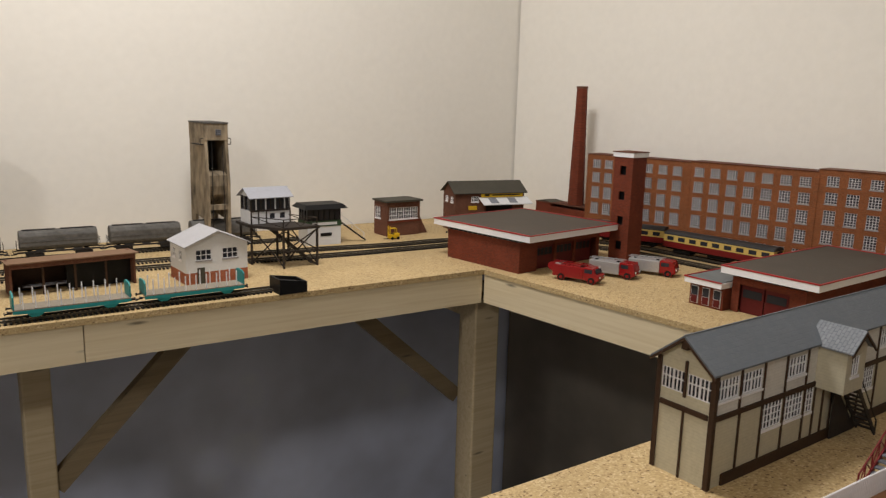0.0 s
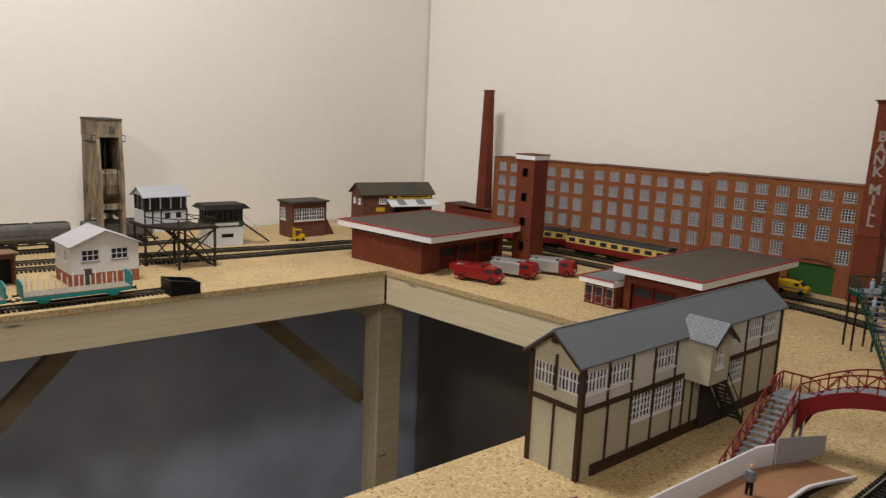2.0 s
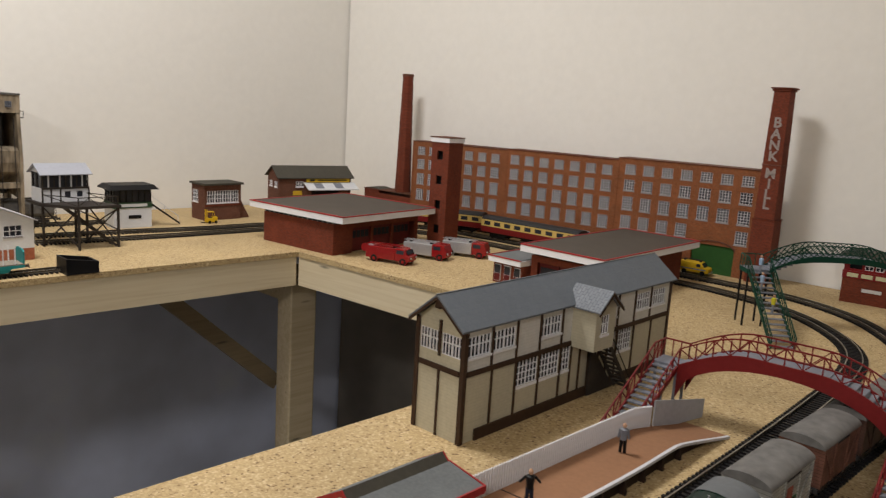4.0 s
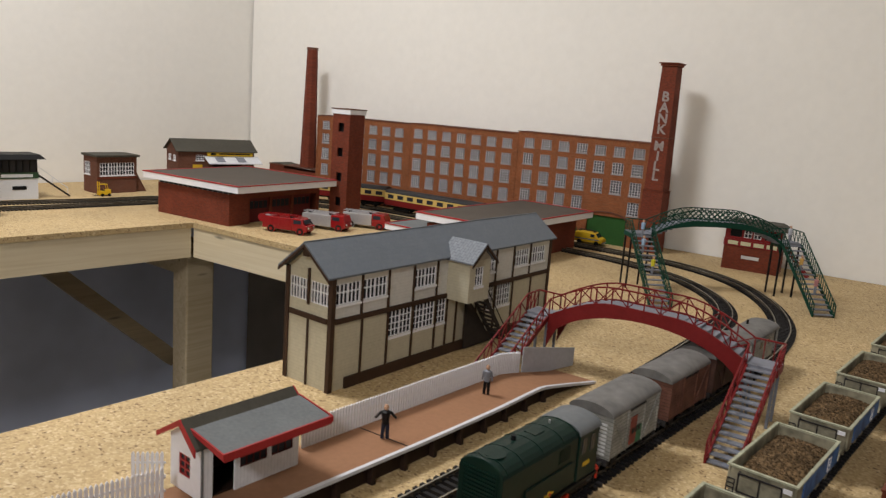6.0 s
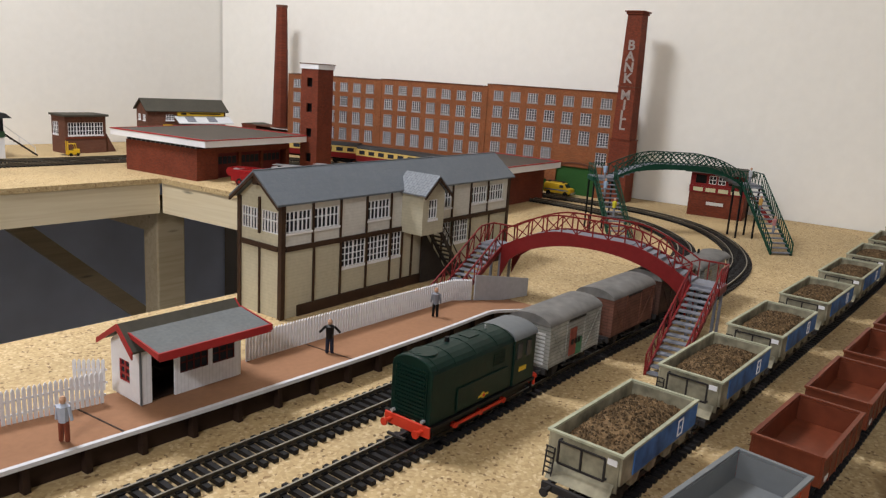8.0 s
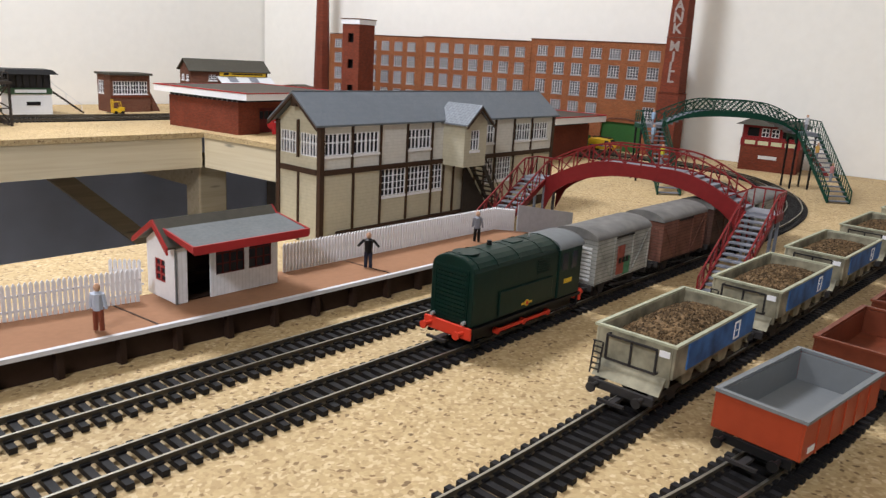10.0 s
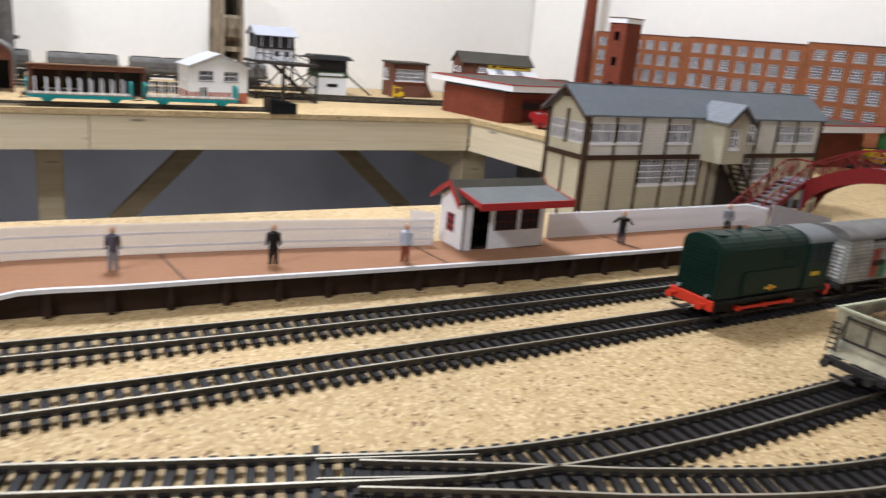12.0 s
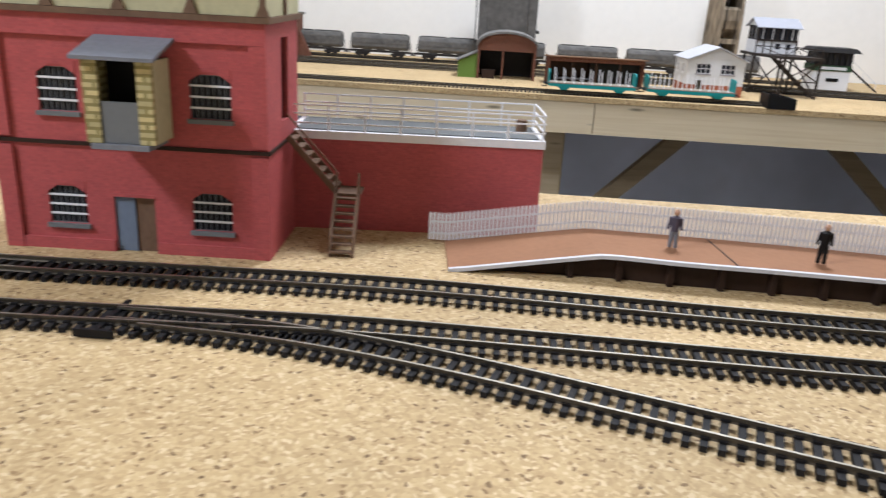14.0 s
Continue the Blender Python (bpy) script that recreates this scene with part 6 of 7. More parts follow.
    # Outside stair along the side.
    st = part("stair", S().beam((W + 0.002, 0.040, 0.068), (W + 0.036, 0.040, 0.034), 0.0012, 0.004), STAIRBROWN, t, "brown outside stair with a turn")
    part("stringer", S().beam((W + 0.002, 0.056, 0.068), (W + 0.036, 0.056, 0.034), 0.0012, 0.004), STAIRBROWN, st)
    for k in range(7):
        f = (k + 0.5) / 7
        part("tread", S().box(W + 0.002 + 0.034 * f - 0.002, W + 0.002 + 0.034 * f + 0.003, 0.0408, 0.0552, 0.068 - 0.034 * f, 0.069 - 0.034 * f), STAIRBROWN, st)
    part("stair_landing", S().box(W + 0.036, W + 0.053, 0.038, 0.058, 0.032, 0.0338), STAIRBROWN, st)
    for x in (W + 0.0368, W + 0.0522):
        part("stringer", S().beam((x, 0.038, 0.033), (x, 0.012, 0.001), 0.0012, 0.005), STAIRBROWN, st)
        part("handrail", S().beam((x, 0.038, 0.047), (x, 0.012, 0.014), 0.0009, 0.001).beam((x, 0.012, 0), (x, 0.012, 0.0145), 0.0013, 0.0013).beam((x, 0.038, 0.030), (x, 0.038, 0.0475), 0.0013, 0.0013), STAIRBROWN, st)
    for k in range(8):
        f = (k + 0.5) / 8
        part("tread", S().box(W + 0.0374, W + 0.0516, 0.038 - 0.026 * f - 0.0025, 0.038 - 0.026 * f + 0.0015, 0.0325 - 0.032 * f, 0.0338 - 0.032 * f), STAIRBROWN, st)
    part("handrail", S().beam((W + 0.002, 0.039, 0.082), (W + 0.036, 0.039, 0.048), 0.0009, 0.001), STAIRBROWN, st)
    return t


depot()


def loading_bank():
    t = thing("loading_bank", 0.0280, 0.387, 0, -1.5, "crimson brick loading bank with white kerb and railings", "loading bank")
    L, D, H = 0.168, 0.052, 0.062
    part("wall", S().box(0, L, 0, D, 0, H), CRIMSON, t)
    part("kerb", S().box(-0.001, L + 0.001, -0.0012, D + 0.0012, H + 0.0002, H + 0.0055), WHITE, t, "white kerb")
    part("bank_surface", S().box(0.003, L - 0.003, 0.003, D - 0.003, H + 0.0057, H + 0.0062), GREYROOF, t, "grey loading surface")
    for side in (0.0, D):
        for k in range(8):
            x = 0.001 + (L - 0.002) * k / 7
            part("railing_post", S().beam((x, side, H + 0.0055), (x, side, H + 0.0225), 0.0012, 0.0012), WHITE, t)
        for z in (0.0105, 0.0165, 0.0222):
            part("railing_bar", S().beam((0, side, H + z), (L, side, H + z), 0.0008, 0.0010), WHITE, t)
    for z in (0.0105, 0.0165, 0.0222):
        part("railing_bar", S().beam((L, 0, H + z), (L, D, H + z), 0.0008, 0.0010), WHITE, t)
    part("barrel", S().rod((L - 0.012, D * 0.6, H + 0.0063), (L - 0.012, D * 0.6, H + 0.0142), 0.0042, 0.0038, 12), STAIRBROWN, t, "brown barrel")
    return t


loading_bank()

# ---------------------------------------------------------------- the sidings along the north wall


def stake_wagon(xc, label):
    x, y, a = along(SIDING_T, xc)
    t = thing("bolster_wagon", x, y, RAILTOP, a, label, "flat wagon", "teal flat wagons")
    L, W = 0.145, 0.0165
    part("deck", S().box(-L / 2, L / 2, -W, W, 0.0125, 0.0140), DECK, t, "grey-brown deck")
    for s in (-1, 1):
        part("sole_bar", S().prism([(-L / 2, 0.0124), (L / 2, 0.0124), (L / 2, 0.0085), (0.045, 0.0070), (-0.045, 0.0070), (-L / 2, 0.0085)], s * (W - 0.002), s * W), TEAL, t, "teal side beam")
        part("bulkhead", S().prism([(-W, 0.0141), (W, 0.0141), (W, 0.0310), (W - 0.006, 0.0345), (-W + 0.006, 0.0345), (-W, 0.0310)], s * (L / 2 - 0.002), s * L / 2, "x"), TEAL, t, "teal end bulkhead")
        for k in range(9):
            u = -L / 2 + 0.012 + (L - 0.024) * k / 8
            part("stake", S().beam((u, s * (W - 0.001), 0.0141), (u, s * (W - 0.001), 0.0360), 0.0014, 0.0014), WHITE, t)
        buffers(t, s * L / 2, s, 0.0105)
        coupling(t, s * L / 2, s, 0.0060)
    for u in (-0.046, 0.046):
        part("axle_box", S().prism([(u - 0.010, 0.0070), (u + 0.010, 0.0070), (u + 0.005, 0.0025), (u - 0.005, 0.0025)], -W + 0.001, W - 0.001), TEAL, t)
        wheelset(t, u, 0.0056)
    return t


stake_wagon(0.4135, "teal flat wagon with white stakes and end bulkheads")
stake_wagon(0.5745, "teal flat wagon with white stakes and end bulkheads")


def end_stop():
    t = thing("buffer_stop", 0.718, 1.127, 0, -5, "black bunker-shaped buffer stop at the siding's end", "buffer stop")
    part("side", S().prism([(-0.022, 0), (0.024, 0), (0.024, 0.017), (-0.022, 0.024)], -0.020, -0.017), BLACK, t)
    part("side", S().prism([(-0.022, 0), (0.024, 0), (0.024, 0.017), (-0.022, 0.024)], 0.017, 0.020), BLACK, t)
    part("front_plate", S().box(-0.022, -0.019, -0.0169, 0.0169, 0, 0.0235), BLACK, t)
    part("back_plate", S().box(0.021, 0.024, -0.0169, 0.0169, 0, 0.017), BLACK, t)
    part("filling", S().prism([(-0.0189, 0.006), (0.0209, 0.006), (0.0209, 0.012), (-0.0189, 0.018)], -0.0168, 0.0168), CHASSIS, t)
    return t


end_stop()


def white_house():
    t = thing("white_office", 0.602, 1.245, 0, -3, "small white rendered railway office with brick base, grey roof", "building")
    W, D, H, R = 0.103, 0.076, 0.063, 0.084
    part("brick_base", S().box(0, W, 0, D, 0, 0.019), brick_mat("office_brick", (0.34, 0.10, 0.05), (0.3, 0.14, 0.09)), t, "red brick base")
    part("front_wall", S().wall(W, H, 0.002, [(0.016, 0.042, 0.039, 0.056), (0.060, 0.086, 0.039, 0.056)], 0.0192), OFFWHITE, t)
    part("side_wall", S().wall(D - 0.0022, H, 0.002, [(0.012, 0.024, 0.038, 0.054), (0.044, 0.056, 0.038, 0.054)], 0.0192), OFFWHITE, t).matrix_local = pose(0, D, 0, 0, 0, -90)
    part("end_wall", S().box(W - 0.002, W, 0.0021, D, 0.0192, H), OFFWHITE, t)
    part("gable", S().prism([(0, H + 0.0001), (W, H + 0.0001), (W / 2, R)], 0, 0.002), OFFWHITE, t)
    part("gable", S().prism([(0, H + 0.0001), (W, H + 0.0001), (W / 2, R)], D - 0.002, D), OFFWHITE, t)
    # A black filler paints the office's unlit interior.
    part("shade_box", S().box(0.004, W - 0.004, 0.004, D - 0.003, 0.0192, H), BLACK, t)
    for x, w in ((0.029, 0.0255), (0.073, 0.0255)):
        window(t, pose(x, 0.0003, 0.039), w, 0.0168, 3, 2, 0.0010, 0.0015, MILLWHITE)
    for y in (0.018, 0.050):
        window(t, pose(0.0003, D - y, 0.038, 0, 0, -90), 0.0115, 0.0158, 2, 2, 0.0012, 0.0015)
    part("door", S().box(0.018, 0.030, -0.0012, -0.0002, 0.0, 0.027), DARKROOF, t)
    for s, x in ((-1, -0.004), (1, W + 0.004)):
        part("roof_slope", S().prism([(x, H - 0.0016), (W / 2, R + 0.0006), (W / 2, R + 0.0022), (x, H)], -0.006, D + 0.004), mat("pale_grey_roof", (0.44, 0.44, 0.47), 0.6, 0, 0.08), t, "pale grey roof slope")
    return t


white_house()


def open_shed():
    t = thing("open_store_shed", 0.366, 1.312, 0, -2, "brown open-fronted store shed behind the flat wagons", "shed")
    L, D, H = 0.178, 0.045, 0.050
    part("back_wall", S().box(0.0, L, D - 0.003, D, 0, H - 0.004), DARKBROWN, t)
    part("end_wall", S().box(0.0, 0.003, 0.0, D - 0.0031, 0, H), BRICKB, t)
    part("end_wall", S().box(L - 0.003, L, 0.0, D - 0.0031, 0, H), BRICKB, t)
    for k in range(1, 4):
        part("front_post", S().box(L * k / 4 - 0.0015, L * k / 4 + 0.0015, 0, 0.003, 0, H - 0.008), BROWN, t)
    part("fascia", S().box(0.0, L, -0.002, -0.0001, H - 0.0078, H), BRICKB, t)
    part("roof", S().prism([(-0.008, H + 0.0004), (D + 0.004, H - 0.003), (D + 0.004, H - 0.0012), (-0.008, H + 0.0022)], -0.004, L + 0.004, "x"), mat("shed_roof", (0.20, 0.12, 0.075), 0.8, 0, 0.15), t, "brown flat roof")
    part("partition", S().box(L * 0.45, L, 0.018, 0.021, 0, H - 0.008), BLACK, t)
    part("bench", S().box(0.02, L - 0.01, 0.022, 0.032, 0.008, 0.0105), STEPGREY, t)
    return t


open_shed()


def arched_shed():
    t = thing("arched_lorry_shed", 0.236, 1.350, 0, -6, "dark shed with curved grey roof and green lean-to", "shed")
    L, D = 0.110, 0.07
    arc = [(L / 2 + (L / 2 + 0.004) * math.cos(q), 0.062 + 0.026 * math.sin(q)) for q in [math.pi * k / 12 for k in range(13)]]
    inner = [(L / 2 + (L / 2 + 0.002) * math.cos(q), 0.060 + 0.025 * math.sin(q)) for q in [math.pi * k / 12 for k in range(12, -1, -1)]]
    part("roof", S().prism(arc + inner, -0.006, D + 0.002), VANROOF, t, "curved grey roof")
    part("gable", S().prism([(0.0, 0.052), (L, 0.052)] + [(L / 2 + (L / 2) * math.cos(q), 0.060 + 0.0235 * math.sin(q)) for q in [math.pi * k / 12 for k in range(13)]], 0.0, 0.003), BRICKB, t)
    part("west_wall", S().box(0, 0.004, 0, D, 0, 0.0519), BRICKB, t)
    part("east_wall", S().box(L - 0.004, L, 0, D, 0, 0.0519), BRICKB, t)
    part("front_post", S().box(L * 0.42, L * 0.45, 0, 0.003, 0, 0.0519), BRICKB, t)
    part("back_wall", S().box(0.0041, L - 0.0041, D - 0.003, D, 0, 0.0519), BLACK, t)
    part("crate", S().box(0.010, 0.034, 0.004, 0.020, 0, 0.016), DARKBROWN, t)
    part("lean_to", S().prism([(-0.036, 0), (-0.0002, 0), (-0.0002, 0.046), (-0.036, 0.030)], 0.004, D - 0.01), GREENPAINT, t, "yellow-green lean-to")
    part("lean_to_roof", S().prism([(-0.040, 0.0295), (-0.0002, 0.0475), (-0.0002, 0.0490), (-0.040, 0.0310)], 0.0, D - 0.006), VANROOF, t)
    return t


arched_shed()


def grain_hopper(xc):
    x, y, a = along(SIDING_H, xc)
    t = thing("covered_hopper_wagon", x, y, RAILTOP, a, "weathered dark grey bogie hopper wagon by the wall", "hopper wagon", "covered hoppers")
    L, W = 0.136, 0.0165
    body = [(-W * 0.75, 0.0155), (W * 0.75, 0.0155), (W, 0.0215), (W, 0.0400), (W * 0.75, 0.0460), (W * 0.3, 0.0485), (-W * 0.3, 0.0485), (-W * 0.75, 0.0460), (-W, 0.0400), (-W, 0.0215)]
    part("body", S().prism(body, -L / 2 + 0.004, L / 2 - 0.004, "x"), HOPPER, t, bevel=0.0015)
    part("roof_hatch", S().box(-L / 2 + 0.010, -0.004, -0.004, 0.004, 0.0486, 0.0500).box(0.004, L / 2 - 0.010, -0.004, 0.004, 0.0486, 0.0500), CHASSIS, t)
    for s in (-1, 1):
        part("sole_bar", S().box(-L / 2, L / 2, s * 0.0120, s * 0.0140, 0.0095, 0.0125), CHASSIS, t)
        part("side_rail", S().box(-L / 2 + 0.004, L / 2 - 0.004, s * W, s * (W + 0.0007), 0.0295, 0.0310), HOPPER, t)
        for u in (-0.04, 0.04):
            bg = part("bogie", S().box(u - 0.015, u + 0.015, s * 0.0105, s * 0.0125, 0.0035, 0.0085), CHASSIS, t)
        for u in (-0.030, 0.0, 0.030):
            part("end_chute", S().prism([(u - 0.010, 0.0154), (u + 0.010, 0.0154), (u + 0.005, 0.0100), (u - 0.005, 0.0100)], s * 0.002, s * 0.010), HOPPER, t)
        e = s * (L / 2)
        part("end_ladder", S().beam((e, 0.008, 0.0125), (e, 0.008, 0.030), 0.0008, 0.0008).beam((e, -0.008, 0.0125), (e, -0.008, 0.030), 0.0008, 0.0008).beam((e, -0.008, 0.030), (e, 0.008, 0.030), 0.0008, 0.0008), CHASSIS, t)
        buffers(t, s * L / 2, s, 0.0100)
        coupling(t, s * L / 2, s, 0.0060)
    for u in (-0.047, -0.033, 0.033, 0.047):
        wheelset(t, u, 0.0056)
    return t


for k in range(7):
    grain_hopper(-0.107 + 0.150 * k)


def coal_tower():
    """A tall weathered concrete coaling tower standing over the wall siding."""
    t = thing("coaling_tower", 0.786, 1.585, 0, -8, "tall weathered concrete coaling tower over the siding", "coaling tower")
    for s in (-1, 1):
        part("leg_wall", S().prism([(-0.034, 0.0), (-0.022, 0.0), (-0.020, 0.058), (0.014, 0.064), (0.022, 0.0), (0.034, 0.0), (0.032, 0.13), (0.030, 0.214), (-0.030, 0.214), (-0.036, 0.13)], s * 0.036, s * 0.027, "x"), CONCRETE, t, "weathered concrete leg wall")
    part("back_wall", S().box(-0.0269, 0.0269, 0.020, 0.028, 0.060, 0.214), CONCRETED, t)
    part("bunker", S().prism([(-0.030, 0.108), (-0.033, 0.125), (-0.033, 0.146), (-0.026, 0.152), (0.019, 0.152), (0.019, 0.085), (-0.012, 0.085)], -0.0269, 0.0269, "x"), CONCRETE, t, "rounded concrete bunker")
    part("chute_beam", S().box(-0.0269, 0.0269, -0.0335, -0.026, 0.078, 0.088), CONCRETE, t)
    part("hoist_house", S().box(-0.036, 0.036, -0.031, 0.032, 0.2142, 0.246), CONCRETE, t, "concrete hoist house on top")
    window(t, pose(0.006, -0.0322, 0.224), 0.016, 0.011, 3, 3, 0.0012, 0.0011, STEPGREY, GLASS, False)
    part("parapet", S().box(-0.037, 0.037, -0.032, 0.033, 0.2462, 0.249), CONCRETED, t)
    part("gallery", S().box(0.0362, 0.047, -0.028, 0.010, 0.205, 0.2065).beam((0.0465, -0.028, 0.2065), (0.0465, -0.028, 0.218), 0.001, 0.001).beam((0.0465, 0.010, 0.2065), (0.0465, 0.010, 0.218), 0.001, 0.001).beam((0.0465, -0.028, 0.2175), (0.0465, 0.010, 0.2175), 0.001, 0.001).beam((0.036, -0.028, 0.2175), (0.0465, -0.028, 0.2175), 0.001, 0.001), CHASSIS, t, "railed gallery")
    part("gallery", S().box(-0.047, -0.0362, -0.028, 0.010, 0.205, 0.2065).beam((-0.0465, -0.028, 0.2065), (-0.0465, -0.028, 0.218), 0.001, 0.001).beam((-0.0465, -0.028, 0.2175), (-0.036, -0.028, 0.2175), 0.001, 0.001), CHASSIS, t)
    t.matrix_world = pose(0.777, 1.552, 0, 0, 0, -4) @ Matrix.Diagonal((0.65, 1.45, 1, 1))
    part("skip_rail", S().beam((-0.019, -0.034, 0.02), (-0.016, -0.0335, 0.205), 0.0014, 0.0014).beam((0.019, -0.034, 0.02), (0.016, -0.0335, 0.205), 0.0014, 0.0014), CHASSIS, t)
    return t


coal_tower()


def dark_tower():
    t = thing("dark_coaling_tower", 0.318, 1.595, 0, -6, "broad dark concrete coaling tower over the siding", "coaling tower")
    for s in (-1, 1):
        part("leg_wall", S().prism([(-0.040, 0), (-0.024, 0), (-0.024, 0.048), (0.024, 0.048), (0.024, 0), (0.040, 0), (0.036, 0.17), (-0.036, 0.17)], s * 0.062, s * 0.044, "x"), CONCRETED, t)
    part("bunker", S().box(-0.0439, 0.0439, -0.034, 0.034, 0.062, 0.17), CONCRETED, t)
    part("hoist_house", S().box(-0.064, 0.064, -0.036, 0.036, 0.1702, 0.215), CONCRETED, t)
    part("side_ladder", S().beam((-0.068, -0.01, 0), (-0.068, -0.01, 0.19), 0.002, 0.002).beam((-0.068, 0.006, 0), (-0.068, 0.006, 0.19), 0.002, 0.002), CHASSIS, t)
    part("side_platform", S().box(0.0622, 0.070, -0.02, 0.02, 0.075, 0.080), CHASSIS, t)
    return t


dark_tower()


def brick_cabin(x, y, rz, w, d, h, label, steps):
    t = thing("brick_cabin", x, y, 0, rz, label, "signal cabin", "brick cabins")
    part("lower_wall", S().wall(w, h, 0.003, [(0.006, w - 0.006, h * 0.50, h * 0.84)]), BRICKB, t)
    part("side_wall", S().wall(d - 0.0032, h, 0.003, [(0.004, d * 0.5, h * 0.50, h * 0.84)]), BRICKB, t).matrix_local = pose(0, d, 0, 0, 0, -90)
    part("end_wall", S().box(w - 0.003, w, 0.0031, d, 0, h), BRICKB, t)
    # Black filler gives the cabin's interior its darkness by colour.
    part("shade_box", S().box(0.006, w - 0.004, 0.006, d - 0.001, 0.0002, h - 0.001), BLACK, t)
    n = 4
    for k in range(n):
        ww = (w - 0.012) / n
        window(t, pose(0.006 + ww * (k + 0.5), 0.0004, h * 0.50), ww - 0.0008, h * 0.34, 3, 3, 0.0011, 0.0018, WHITE, GLASSBLUE)
    window(t, pose(0.0004, d - 0.004 - (d * 0.5 - 0.004) / 2, h * 0.50, 0, 0, -90), d * 0.5 - 0.005, h * 0.34, 3, 3, 0.0011, 0.0018, WHITE, GLASSBLUE)
    part("string_course", S().box(0.0, w, -0.0012, -0.0002, h * 0.40, h * 0.45), BRICKD, t)
    part("roof", S().box(-0.004, w + 0.004, -0.006, d + 0.003, h + 0.0002, h + 0.0045), DARKROOF, t, "flat dark roof")
    if steps:
        part("stair_wall", S().prism([(w + 0.0002, 0), (w + 0.026, 0), (w + 0.0002, h * 0.62)], 0.006, 0.024), BRICKB, t)
    return t


brick_cabin(1.135, 1.437, -4, 0.088, 0.055, 0.076, "brown brick signal cabin with white windows and flat roof", True)
brick_cabin(-0.205, 1.62, -5, 0.070, 0.05, 0.086, "brown brick signal cabin with white windows by the wall", True)


def black_cabin():
    t = thing("black_white_cabin", 0.938, 1.432, 0, -6, "signal cabin with white base, glazed top and black roof", "signal cabin")
    t.matrix_world = pose(0.931, 1.432, 0, 0, 0, -8) @ Matrix.Diagonal((0.95, 1, 1.16, 1))
    w, d = 0.078, 0.05
    part("base", S().box(0, w, 0, d, 0, 0.034), OFFWHITE, t, "white rendered base")
    part("green_band", S().box(-0.001, w + 0.001, -0.001, d + 0.001, 0.0342, 0.044), mat("cabin_green", (0.035, 0.075, 0.04), 0.6), t, "dark green band")
    part("glazing", S().box(0.002, w - 0.002, 0.002, d - 0.002, 0.0442, 0.066), GLASS, t)
    for k in range(7):
        x = 0.0015 + (w - 0.003) * k / 6
        part("mullion", S().box(x - 0.001, x + 0.001, 0.0002, 0.0018, 0.0442, 0.066), BLACK, t)
    for k in range(4):
        y = 0.003 + (d - 0.006) * k / 3
        part("mullion", S().box(0.0002, 0.0018, y - 0.001, y + 0.001, 0.0442, 0.066), BLACK, t)
    part("panel_band", S().box(0.010, w - 0.010, -0.0016, -0.0011, 0.0365, 0.0415), OFFWHITE, t)
    part("roof", S().add([(-0.012, -0.012, 0.0662), (w + 0.012, -0.012, 0.0662), (w + 0.012, d + 0.010, 0.0662), (-0.012, d + 0.010, 0.0662), (-0.004, -0.002, 0.0735), (w + 0.004, -0.002, 0.0735), (w + 0.004, d, 0.0735), (-0.004, d, 0.0735)],
                         [(3, 2, 1, 0), (4, 5, 6, 7), (0, 1, 5, 4), (1, 2, 6, 5), (2, 3, 7, 6), (3, 0, 4, 7)]), BLACK, t, "black hipped roof")
    part("name_plate", S().box(0.030, 0.056, -0.0006, -0.0001, 0.016, 0.022), BLACK, t)
    st = part("stair", S().beam((w + 0.001, 0.006, 0.040), (w + 0.064, 0.006, 0.002), 0.0014, 0.003), TIMBER, t, "outside stair with rails")
    part("stair_rail", S().beam((w + 0.001, 0.006, 0.054), (w + 0.060, 0.006, 0.016), 0.0008, 0.001).beam((w + 0.060, 0.006, 0.003), (w + 0.060, 0.006, 0.017), 0.001, 0.001).beam((w + 0.030, 0.006, 0.022), (w + 0.030, 0.006, 0.035), 0.001, 0.001), OFFWHITE, st)
    for k in range(9):
        f = (k + 0.5) / 9
        part("tread", S().box(w + 0.064 * f - 0.002, w + 0.064 * f + 0.003, 0.0068, 0.018, 0.040 - 0.038 * f, 0.0408 - 0.038 * f), TIMBER, st)
    return t


black_cabin()


